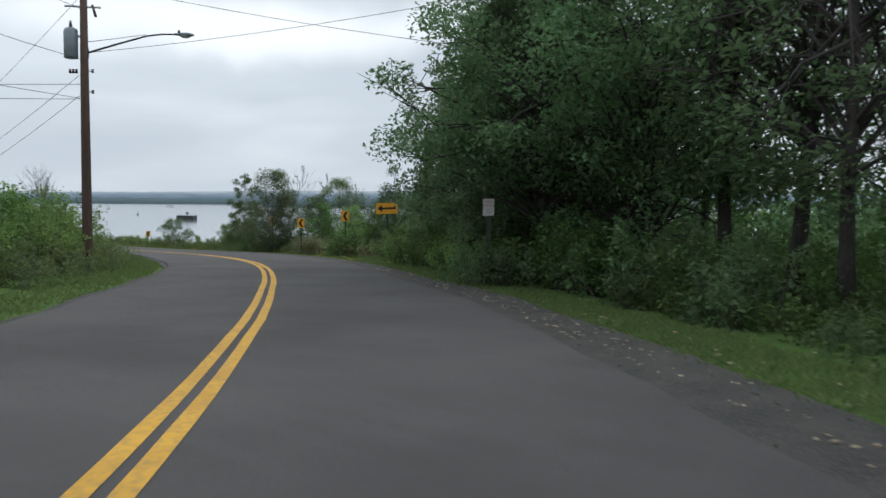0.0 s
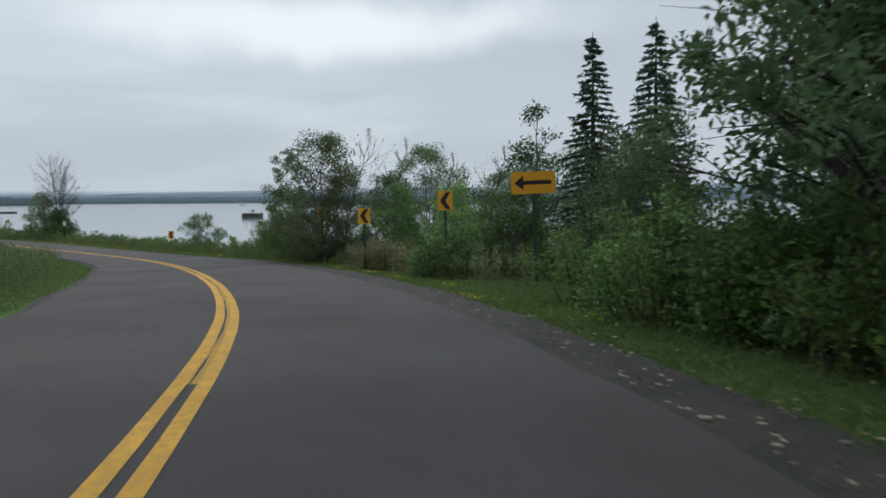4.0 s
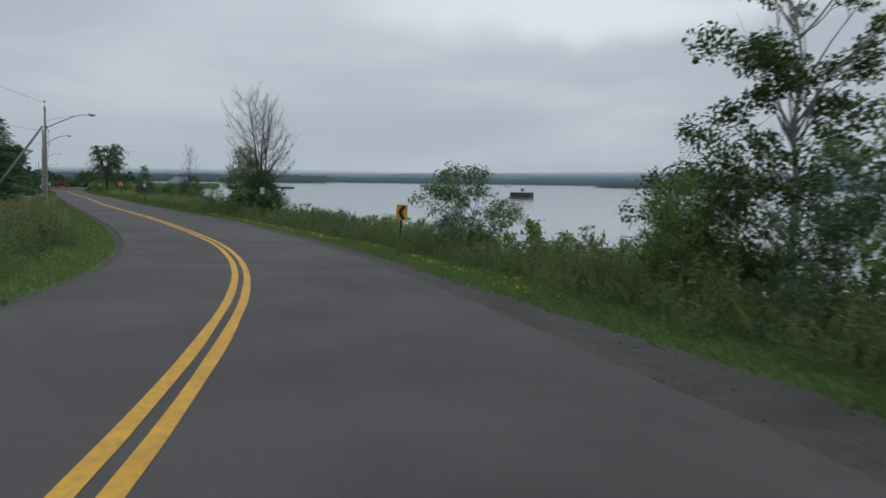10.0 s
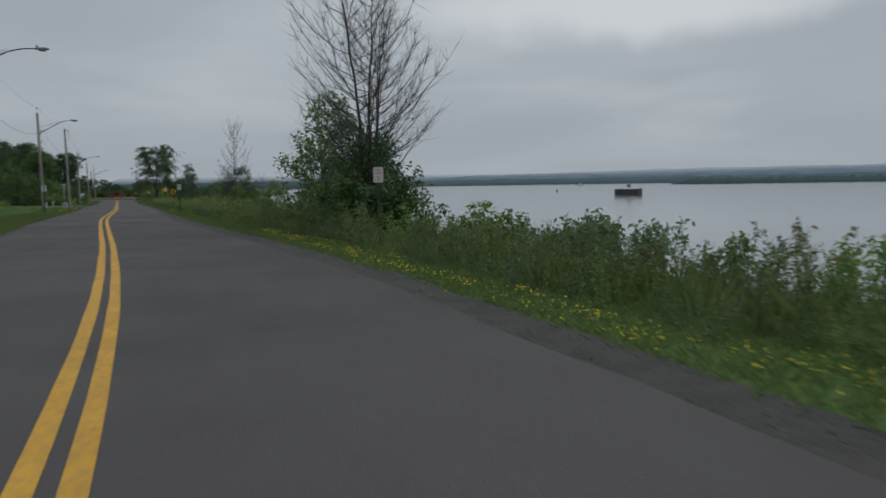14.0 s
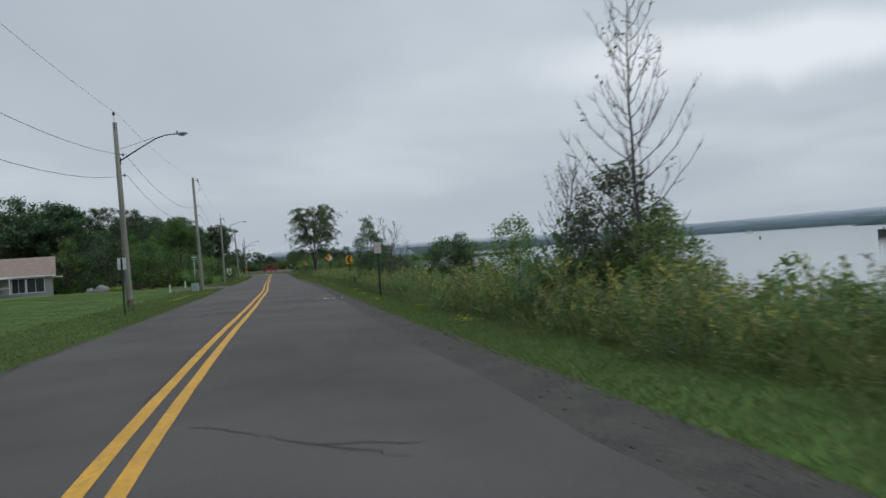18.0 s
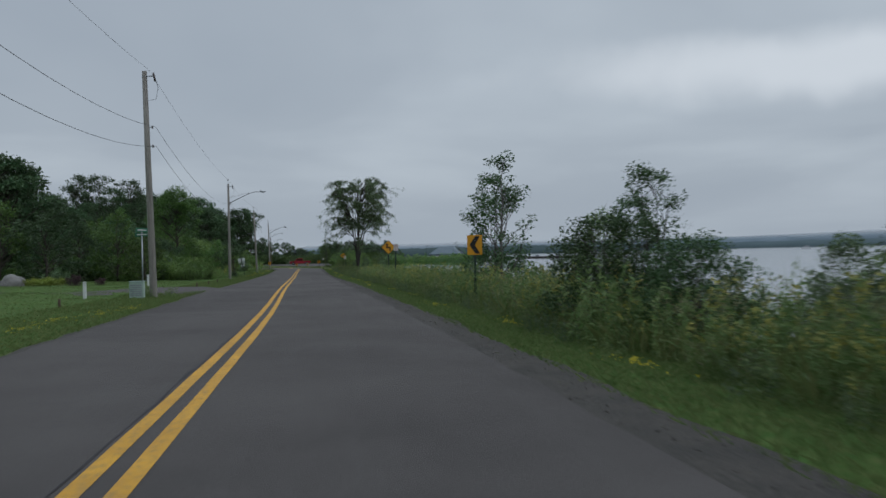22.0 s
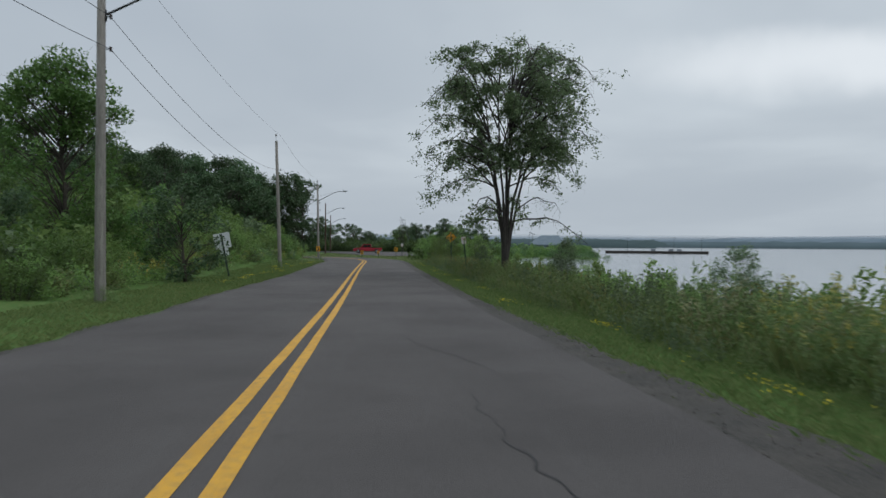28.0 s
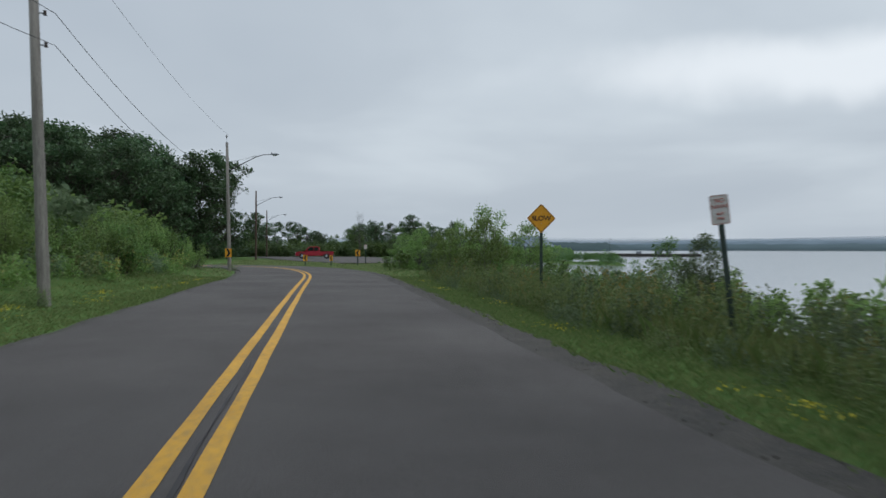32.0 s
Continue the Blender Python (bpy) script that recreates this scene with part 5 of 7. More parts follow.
def utility_pole(x, y, height, mat, label, lamp=None, turn=0.0, r=0.15, lean=(0, 0), pin=True, transformer=False, switch=False, spools=(), plates=()):
    z = ground_at(x, y)
    ob = empty("utility_pole", x, y, z, turn, lean[0], lean[1])
    child("pole", tube_mesh("pole", [(0, 0, -0.5), (0, 0, 0), (0.01, 0, height * 0.5), (0, 0, height)], [r * 1.1, r * 1.05, r * 0.88, r * 0.68], mat, 14), ob)
    if pin:
        child("top_pin", tube_mesh("top_pin", [(0.1, 0, height - 0.35), (0.1, 0, height + 0.38)], [0.018, 0.014], STEEL, 6), ob)
        child("insulator", tube_mesh("insulator", [(0.1, 0, height + 0.34), (0.1, 0, height + 0.40), (0.1, 0, height + 0.47), (0.1, 0, height + 0.52)], [0.05, 0.075, 0.05, 0.03], PORCELAIN, 8), ob)
    for h in spools:
        child("bracket", tube_mesh("bracket", [(0, 0.0, h), (0, 0.26, h)], [0.02, 0.02], STEEL, 6), ob)
        child("insulator", tube_mesh("insulator", [(0, 0.26, h - 0.06), (0, 0.26, h - 0.02), (0, 0.26, h + 0.02), (0, 0.26, h + 0.06)], [0.05, 0.035, 0.035, 0.05], PORCELAIN, 8), ob)
    if transformer:
        h = height - 2.0
        can = child("transformer", tube_mesh("transformer", [(0, -0.42, h - 0.5), (0, -0.42, h - 0.46), (0, -0.42, h + 0.42), (0, -0.42, h + 0.5), (0, -0.42, h + 0.55)], [0.19, 0.23, 0.23, 0.19, 0.08], TRANSFORMER, 16), ob, "grey transformer can")
        child("bushing", tube_mesh("bushing", [(0, -0.42, h + 0.5), (0, -0.42, h + 0.62), (0, -0.42, h + 0.78)], [0.05, 0.06, 0.025], PORCELAIN, 8), can)
        child("hanger", tube_mesh("hanger", [(0, -0.2, h + 0.25), (0, 0, h + 0.25)], [0.04, 0.04], STEEL, 6), ob)
        for k in range(3):
            child("insulator", tube_mesh("insulator", [(0.05, -0.25 - 0.1 * k, h - 1.0), (0.05, -0.25 - 0.1 * k, h - 0.86)], [0.05, 0.04], PORCELAIN, 7), ob)
        child("cutout", tube_mesh("cutout", [(0.1, 0.3, height - 0.7), (0.2, 0.42, height - 1.1)], [0.04, 0.05], PORCELAIN, 7), ob)
        child("crossbar", tube_mesh("crossbar", [(0, -0.6, height - 0.75), (0, 0.55, height - 0.75)], [0.035, 0.035], STEEL, 6), ob)
    if switch:
        child("crossbar", tube_mesh("crossbar", [(0.08, -0.1, height - 0.25), (0.08, 0.5, height - 0.25)], [0.03, 0.03], STEEL, 6), ob)
        child("cutout", tube_mesh("cutout", [(0.1, 0.42, height - 0.1), (0.15, 0.5, height - 0.5)], [0.045, 0.05], PORCELAIN, 7), ob)
        child("jumper", tube_mesh("jumper", [(0.1, 0.45, height - 0.3), (0.12, 0.62, height - 0.8), (0.1, 0.5, height - 1.35), (0.08, 0.12, height - 1.4)], [0.012] * 4, CABLE, 5), ob)
    for h, col in plates:
        part("tag", box(0.0, -0.06, h - 0.16, r + 0.012, 0.06, h + 0.16), col, ob)
    if lamp:
        lamp_on(ob, *lamp)
    return tagged(ob, label, "utility pole", "poles along the road")


POLE_A = (-32.2, 14.1)
SPOTS = [(-134.3, 32.4), (-178.1, 31.5), (-216.6, 31.05), (-265.5, 29.4), (-305.4, 29.2), (-344.6, 28.8)]


def over(spot, z):
    return z - ground_at(*spot)


def pole_at(spot, top, label, lamp_z=None, reach=2.9, mat=POLE_GREY, wires=(), rise=1.15, **more):
    lamp = (over(spot, lamp_z) - rise, reach, rise, more.pop("swing", 0)) if lamp_z is not None else None
    return utility_pole(*spot, over(spot, top), mat, label, lamp, spools=tuple(over(spot, w) for w in wires), **more)


pole_at(POLE_A, 7.2, "tall brown wooden utility pole with a transformer and a street lamp", 5.65, 2.95, POLE_BROWN, (3.6, 4.3), 0.75, turn=-35, r=0.17, transformer=True)
pole_at(SPOTS[0], 3.35, "weathered wooden utility pole propped by a leaning brace, with a lamp", 2.8, 3.2, wires=(0.3, 1.4), r=0.12)
grey_pole = pole_at(SPOTS[1], 3.7, "weathered grey wooden utility pole with a rust-stained foot and a lamp", 2.95, 2.75, wires=(1.1, 2.1), r=0.155, lean=(1.0, 0))
child("stained_foot", tube_mesh("stained_foot", [(0, 0, -0.1), (0, 0, 0.35), (0.003, 0, 0.6)], [0.172, 0.169, 0.158], POLE_BROWN, 14), grey_pole, "reddish brown stain at the foot")
pole_at(SPOTS[2], 4.85, "weathered wooden utility pole with a fuse switch at its top", wires=(1.3, 2.2), r=0.165, lean=(1.2, 0), pin=False, switch=True)
pole_at(SPOTS[3], 3.75, "pale wooden utility pole with a street lamp", 2.88, 3.2, wires=(0.8, 1.7), r=0.15, switch=True)
pole_at(SPOTS[4], 3.2, "leaning weathered wooden utility pole without a lamp", wires=(0.2, 1.0), r=0.15, lean=(2.0, 0))
pole_at(SPOTS[5], 2.75, "pale wooden utility pole with a street lamp at the bend", 1.85, 3.0, wires=(-0.4, 0.5), r=0.14, lean=(1.2, 0))
pole_at((-401.0, 25.3), 3.2, "dark wooden pole with a street lamp beside the far car park", 2.3, 3.0, POLE_BROWN, r=0.14, pin=False)
pole_at((-443.0, 23.3), 2.4, "dark wooden pole with a street lamp beyond the far car park", 1.6, 3.0, POLE_BROWN, r=0.14, pin=False)

# the brace pole that props the first roadside pole
bx, by = SPOTS[0][0] - 1.5, SPOTS[0][1] - 5.2
ob = new("brace_pole", tube_mesh("brace_pole", [(bx, by, ground_at(bx, by) - 0.4), (SPOTS[0][0], SPOTS[0][1] - 0.2, ground_at(*SPOTS[0]) + 6.9)], [0.105, 0.09], POLE_GREY, 10))
tagged(ob, "weathered wooden brace pole leaning against a utility pole", "brace pole")

HOOKS = [(3.7, 1.4, 0.3), (4.1, 2.1, 1.1), (4.9, 2.2, 1.3), (4.2, 1.7, 0.8), (3.6, 1.0, 0.2), (3.2, 0.5, -0.4)]
for (xa, ya), (xb, yb), ha, hb in zip(SPOTS[:-1], SPOTS[1:], HOOKS[:-1], HOOKS[1:]):
    for k in range(3):
        wire((xa, ya + 0.25 * (k > 0), ha[k]), (xb, yb + 0.25 * (k > 0), hb[k]), (0.5, 1.1, 1.3)[k], 0.006 if k == 0 else 0.009)
xa, ya = SPOTS[0]
za, zA = ground_at(xa, ya), ground_at(*POLE_A)
for h, hb, drop in ((3.7, 6.9, 1.2), (1.4, 4.3, 1.6), (0.3, 3.6, 1.7)):
    wire((POLE_A[0], POLE_A[1], hb), (xa, ya, h), drop)
for tx, ty, tz, h in ((12, -32, 7.0, 8.9), (14, -30, 5.5, 7.2), (10, -34, 4.6, 5.9), (-70, -30, 7.0, 6.4), (-60, -44, 5.0, 5.9)):
    wire((POLE_A[0], POLE_A[1], zA + h), (tx, ty, tz), 1.2)

wire((POLE_A[0], POLE_A[1], 7.3), (-21.0, 21.4, 4.75), 0.15)
wire((POLE_A[0], POLE_A[1], 4.9), (-21.0, 21.4, 6.3), 0.15)

NP = "white no-parking sign with faded red lettering"
road_sign("no_parking_sign", -17.93, 18.48, -0.22, 42, "no_parking", NP + " before dark trees")
road_sign("arrow_sign", -37.8, 33.45, -0.42, 47, "arrow", "large amber sign with a black arrow at the bend", tilt=-2)
road_sign("chevron_sign", -41.9, 33.9, -0.91, 47, "chevron", "amber chevron sign among roadside shrubs")
road_sign("chevron_sign", -48.1, 35.35, -1.48, 52, "chevron", "amber chevron sign before a birch clump")
road_sign("chevron_sign", -55.2, 38.2, -1.5, 55, "chevron", "amber chevron sign half hidden in birch leaves")
road_sign("chevron_sign", -62.2, 40.9, -2.2, 60, "chevron", "amber chevron sign at the edge of the shore brush", tilt=-2)
road_sign("chevron_sign", -88.7, 45.8, -3.62, 47, "chevron", "amber chevron sign on a post wrapped in weeds", tilt=4)
road_sign("no_parking_sign", -116.7, 46.35, -3.16, 84, "no_parking", NP + " before a dead tree")
road_sign("no_parking_sign", -174.3, 43.35, -3.3, 88, "no_parking", NP + " among goldenrod", wide=(0.33, 0.5))
road_sign("chevron_sign", -203.1, 44.0, -3.82, 82, "chevron", "amber chevron sign beside a young poplar", wide=(0.50, 0.66))
road_sign("no_parking_sign", -231.7, 43.9, -3.58, 88, "no_parking", NP + " in tall weeds", tilt=2)
road_sign("winding_road_sign", -240.4, 44.1, -3.48, 88, "turns", "amber diamond warning sign with a crooked black arrow")
road_sign("no_parking_sign", -295.6, 42.26, -4.26, 90, "no_parking", NP + ", leaning in the brush", tilt=-7)
road_sign("slow_sign", -307.0, 42.3, -3.99, 90, "slow", "amber diamond sign that reads SLOW on a steel post")
road_sign("sign_seen_from_behind", -174.2, 31.95, -3.25, 90, "back", "back of a small metal sign on a dark post", wide=(0.37, 0.52))
road_sign("sign_seen_from_behind", -285.7, 28.8, -4.62, 90, "back", "leaning sign seen from its bare metal back", tilt=-11, wide=(0.84, 1.2))
road_sign("chevron_sign", -344.35, 28.75, -5.15, 88, "chevron_right", "amber chevron sign fixed to a wooden pole", post=False)
road_sign("chevron_sign", -359.4, 33.6, -5.68, 86, "chevron", "low amber chevron sign on the outside of the bend", wide=(0.40, 0.53))
road_sign("chevron_sign", -359.5, 35.9, -5.68, 96, "chevron", "low amber chevron sign turned half away", wide=(0.26, 0.50))
road_sign("no_parking_sign", -371.5, 39.4, -4.62, 92, "no_parking", NP + " beyond the bend")
road_sign("chevron_sign", -363.5, 38.4, -5.24, 92, "chevron", "amber chevron sign beside roadside shrubs", wide=(0.46, 0.6))

# ---- trees and brush ----
rng = np.random.default_rng(11)


def aside(ob):
    for o in (*ob.children_recursive, ob):
        bpy.data.objects.remove(o)


def scatter(patterns, places, lo=0.8, hi=1.25, sink=0.05, group="", tall=(0.9, 1.15)):
    for x, y in places:
        ob = put(patterns[int(rng.integers(len(patterns)))], float(x), float(y), float(rng.uniform(lo, hi)), float(rng.uniform(0, 360)), sink, (rng.normal(0, 2), rng.normal(0, 2)), float(rng.uniform(*tall)))
        if group:
            ob["group"] = group


def along(s0, s1, step, d0, d1, js=0.5):
    return [beside(s + rng.normal(0, js), rng.uniform(d0, d1)) for s in np.arange(s0, s1, step)]


# the shady wood beside the first bend
wood = [make_leafy("wood_tree", 20 + k, h, 0.14 + 0.02 * k, h * 0.36, FULL, 23000, 0.165, LEAF_DARK, BARK_ELM, 110, fork=0.1, label="tall leafy broadleaf tree in a dense dark wood") for k, h in enumerate((9.5, 11.0, 8.5))]
places = ((23.5, 8.6), (28, 8.3), (33, 9.0), (20, 9.6), (25, 9.6), (29, 9.6), (29, 14), (35, 12.5), (39, 15), (37, 20), (43, 18))
scatter(wood, [beside(s, d) for s, d in places], 0.85, 1.15, group="trees of the dark wood")
tall_wood = [make_leafy("wood_tree", 26 + k, 12.0, 0.17, 3.6, ((0.2, 0.35), (0.4, 0.9), (0.7, 1.0), (1.0, 0.4)), 5600, 0.17, LEAF_DARK, BARK_ELM, 80, fork=0.25, label="tall tree with a bare lower trunk in a dark wood") for k in range(2)]
scatter(tall_wood, [(-12.0, 19.9), (-9.9, 18.3), (-14.6, 24.0), (-9.0, 23.0)] + [beside(s, d) for s, d in ((1, 11.5), (5.5, 10.5), (9.5, 12.5), (13, 10.0), (2, 15))], 0.85, 1.15, group="trees of the dark wood")
put(wood[1], -23.4, 28.2, 0.9, 200)
overhang = make_leafy("wood_tree", 29, 10.5, 0.18, 4.3, ((0.30, 0.7), (0.42, 1.0), (0.7, 0.9), (1.0, 0.35)), 34000, 0.155, LEAF_DARK, BARK_ELM, 130, fork=0.2, steep=0.8, puff=0.18, label="broad tree hanging over the edge of the road")
scatter([overhang], [beside(22.5, 7.6)], 1.03, 1.05, group="trees of the dark wood")
undergrowth = [make_shrub("undergrowth_shrub", 46 + k, 1.5, 1.0, 1250, 0.115, m, "dark leafy undergrowth shrub at a wood's edge") for k, m in enumerate((LEAF_DARK, LEAF))]
scatter(undergrowth, along(13, 40, 0.75, 7.6, 9.8), 0.7, 1.3, group="undergrowth of the wood")
scatter(undergrowth, along(18, 36, 0.75, 6.7, 7.7), 0.7, 1.15, group="undergrowth of the wood")
thicket("undergrowth", undergrowth, along(8, 50, 0.5, 10, 22), 0.9, 1.5, "dark leafy undergrowth between the trees of a wood")
thicket("undergrowth", undergrowth, along(2, 44, 0.45, 24, 34), 1.9, 2.7, "tall leafy brush at the back of a wood", keep=0.4)
thicket("ferns", undergrowth, along(2, 22, 0.06, 7.2, 15, 0.3), 0.25, 0.5, "low dark ferns and seedlings under the trees", keep=0.25)
spruce = [make_spruce(31, 10.0, 2.1, "dark green spruce tree with drooping boughs"), make_spruce(32, 10.8, 4.7, "broad dark green spruce tree on a lawn")]
put(spruce[0], -40.6, 39.7, 0.85, 40)
put(spruce[0], -36.9, 38.0, 0.8, 100)
put(spruce[1], -150.0, 27.6, 1.1, 30, 0, (0, 0), 0.80)
put(spruce[1], -139.0, 24.0, 0.6, 80)

shrubs = [make_shrub("leafy_shrub", 40 + k, 1.35, 0.95, 800, 0.14, m, "dense green roadside shrub") for k, m in enumerate((LEAF, LEAF_LIGHT, LEAF_GREY, LEAF_LIGHT))]
weeds = [make_shrub("weed_clump", 50 + k, 1.0, 0.7, 620, 0.11, m, t, 14, f) for k, (m, t, f) in enumerate(((LEAF_LIGHT, "clump of green weeds", None), (LEAF_LIGHT, "clump of goldenrod in yellow flower", GOLDENROD), (LEAF_GREY, "clump of grey-green weeds", None), (DRY_GRASS, "clump of dry brownish weeds", None)))]
sapling = [make_leafy("young_tree", 60 + k, 3.6, 0.045, 1.35, FULL, 5400, 0.125, m, BARK_GREY, 90, 3, 0.05, 1.0, 0.26, flat=0.95, label="young broadleaf tree with loose green leaves") for k, m in enumerate((LEAF, LEAF_GREY, LEAF_LIGHT))]

# shore brush on the lake side
scatter(shrubs, along(60, 330, 1.9, 8.6, 10.0), 0.6, 1.0, group="shore brush")
thicket("shore_brush", shrubs, along(50, 330, 1.5, 10.0, 12.8), 0.7, 1.15, "dense green brush along the lake shore", keep=0.7)
SEED_HEAD = leafy("brown_seed_heads", (0.205, 0.205, 0.11), (0.15, 0.165, 0.08), 0.3)
stalks = [make_weeds("weed_stand", 400 + k, 1.15, 0.55, 15, m, t, f, z, w) for k, (m, t, f, z, w) in enumerate((
    (WEED, "stand of green roadside weeds", None, 0.11, 0.34), (WEED, "stand of goldenrod in yellow flower", GOLDENROD, 0.09, 0.26), (WEED, "stand of green weeds gone to seed", SEED_HEAD, 0.10, 0.30),
    (WEED_TAN, "stand of dry tan weeds", SEED_HEAD, 0.10, 0.22), (LEAF_GREY, "stand of grey-green weeds", None, 0.10, 0.40)))]
GREEN, GOLD = [stalks[k] for k in (0, 0, 2, 4, 0, 1)], [stalks[k] for k in (1, 0, 1, 2, 0, 1, 3)]
thicket("low_weeds", [stalks[k] for k in (0, 2, 4)], along(68, 330, 0.55, 5.7, 6.5, 0.3), 0.32, 0.58, "knee-high green weeds at the edge of the mown verge", keep=0.5)
thicket("shore_weeds", GREEN, along(70, 146, 0.30, 6.3, 8.9, 0.3), 0.5, 1.0, "waist-high green weeds along the lake shore", keep=0.75)
thicket("goldenrod", GOLD, along(146, 262, 0.27, 6.3, 8.9, 0.3), 0.7, 1.2, "waist-high goldenrod and dry weeds along the lake shore", keep=0.75)
thicket("shore_weeds", [stalks[k] for k in (0, 0, 4, 0, 1)], along(262, 332, 0.30, 6.3, 8.9, 0.3), 0.5, 1.05, "waist-high green weeds along the lake shore", keep=0.75)
thicket("dry_weeds", [stalks[k] for k in (3, 3, 2, 1)], along(92, 126, 0.16, -14, -6.3, 0.3), 0.8, 1.3, "tall brownish weeds and seed heads on a low bank", keep=0.6)
thicket("low_weeds", [stalks[0], stalks[2]], [(x + rng.normal(0, 0.35), y + rng.normal(0, 0.35)) for x, y in (*SPOTS, (-174.2, 31.95), (-285.7, 28.8), (-217.9, 30.3)) for _ in range(7)], 0.3, 0.55, "tufts of weeds round the feet of poles and signs", keep=0.6)
thicket("dry_weeds", [stalks[k] for k in (3, 2)], along(140, 174, 0.5, -17, -9.5, 0.3), 0.35, 0.6, "patches of low brown weeds in rough grass", keep=0.5)

bank_shrubs = [make_shrub("bank_shrub", 44 + 9 * k, 2.2, 1.45, 2600, 0.13, m, "tall leafy shrub on a roadside bank", 16) for k, m in enumerate((LEAF_LIGHT, LEAF))]
# the inside of the first bend
scatter(bank_shrubs, along(8, 42, 0.9, -11, -7.2), 0.85, 1.25, group="brush on the bank")
scatter(bank_shrubs, along(42, 62, 1.0, -12, -7.6), 0.6, 0.9, group="brush on the bank")
thicket("bank_brush", shrubs, along(-8, 100, 0.8, -18, -10), 1.0, 1.7, "dense brush on a low bank", keep=0.5)
thicket("bank_weeds", weeds, along(5, 125, 0.8, -7.4, -5.9), 0.5, 0.9, "weeds on a low bank", keep=0.5)
thicket("bank_weeds", [stalks[k] for k in (0, 0, 2, 4)], along(20, 100, 0.22, -8.4, -4.9, 0.3), 0.45, 0.95, "green weeds and tall grass on the inside of a bend", keep=0.6)
thicket("dry_weeds", [stalks[k] for k in (3, 2, 1)], along(104, 140, 0.2, -9.5, -5.4, 0.3), 0.5, 0.9, "brownish weeds beside the road", keep=0.6)
thicket("bank_weeds", weeds[1:], along(70, 118, 0.35, -16, -7.5), 0.7, 1.15, "tall dry and flowering weeds on a low bank", keep=0.5)

# the birch clump and its neighbours at the chevrons
birch = make_leafy("birch_clump", 71, 6.6, 0.10, 2.9, FULL, 19000, 0.125, LEAF_OLIVE, BARK_GREY, 140, 5, 0.04, 1.0, 0.19, label="clump of birches with small olive green leaves")
put(birch, -56.0, 38.7, 1.0, 20, 0, (0, 0), 0.93)
put(birch, -52.6, 42.6, 0.85, 140)
put(birch, -57.2, 40.8, 0.66, 200)
put(birch, -47.6, 42.4, 0.62, 260)
put(birch, -43.4, 43.0, 0.75, 60)
slim_birch = make_leafy("birch_tree", 72, 6.9, 0.075, 1.5, ((0.12, 0.7), (0.3, 0.9), (0.5, 0.75), (0.7, 1.0), (0.9, 0.7), (1.0, 0.3)), 10000, 0.115, LEAF, WHITE_BARK, 75, 1, 0.12, 1.1, 0.24, label="slim white-barked birch on the shore")
put(slim_birch, -67.9, 44.2, 1.0, 0)
for x, y, k in ((-70.6, 44.6, 0.82), (-71.8, 45.4, 0.7), (-69.4, 43.4, 0.6), (-66.4, 43.4, 0.7), (-64.6, 43.6, 0.85)):
    scatter(sapling, [(x, y)], k * 0.95, k * 1.05, group="young trees at the chevrons")
for x, y, k in ((-50.2, 38.9, 0.85), (-46.9, 39.0, 0.8), (-43.7, 36.0, 0.95), (-40.2, 35.2, 0.8), (-48.5, 40.9, 0.95), (-53.0, 40.5, 1.2), (-45.3, 41.0, 1.2), (-61.8, 40.6, 0.8), (-36.2, 35.6, 1.1), (-33.9, 34.2, 1.2), (-40.0, 40.0, 1.2)):
    scatter(sapling, [(x, y)], k * 0.95, k * 1.05, group="young trees at the chevrons")
scatter(undergrowth, along(38, 60, 0.6, 9.4, 12.0), 0.6, 1.15, group="undergrowth at the chevrons")
scatter(undergrowth, [(-56.4, 39.6), (-55.0, 39.9), (-57.8, 39.4), (-58.6, 40.4), (-53.8, 40.0), (-59.8, 41.2)], 0.9, 1.3, group="undergrowth at the chevrons")
thicket("dry_weeds", [stalks[k] for k in (3, 3, 2)], along(46, 60, 0.14, 6.9, 8.8, 0.3), 0.6, 1.05, "tall tan grass and weeds round the foot of a sign", keep=0.6)
scatter(undergrowth, [(-17.35, 18.0), (-17.9, 18.15), (-18.5, 18.5), (-16.9, 18.3), (-17.8, 19.0)], 0.72, 0.85, group="undergrowth at the wood")
scatter(bank_shrubs, along(25, 39, 1.0, 6.5, 7.6), 0.55, 0.95, group="undergrowth of the wood")
thicket("dry_weeds", [stalks[3]], [(-48.1 + rng.normal(0, 0.7), 35.8 + rng.normal(0, 0.4)) for _ in range(22)], 0.85, 1.35, "tall tan grass round the post of a chevron sign", keep=0.45)
scatter(undergrowth, [(-41.3, 33.5), (-41.9, 33.6), (-42.5, 34.1), (-41.0, 34.0), (-43.0, 34.5), (-41.6, 34.5)], 0.75, 1.1, group="undergrowth at the chevrons")
scatter(shrubs, [(-88.8, 46.0)], 0.55, 0.6)

# bare trees, the elm, the poplar and others on the shore
shore_tree = make_leafy("shore_tree", 95, 5.3, 0.06, 1.35, ((0.1, 0.5), (0.3, 0.95), (0.6, 1.0), (0.85, 0.75), (1.0, 0.3)), 3600, 0.13, LEAF_BACKLIT, BARK_ELM, 60, 3, 0.08, 1.2, 0.26, label="small tree on the shore, leaf colour darkened as if backlit")
bush = make_leafy("broad_bush", 93, 3.1, 0.06, 1.75, ((0.02, 0.8), (0.3, 1.0), (0.6, 0.95), (0.85, 0.7), (1.0, 0.35)), 8000, 0.115, LEAF_BACKLIT, BARK_GREY, 110, 5, 0.03, 0.9, 0.24, label="broad dense green bush on the shore, darkened as if backlit", category="bush")
dead = make_bare_tree("dead_tree", 84, 8.6, 0.085, 40, "bare dead tree with fine grey twigs", 3, 40, 2.2, 0.24, 1.42)
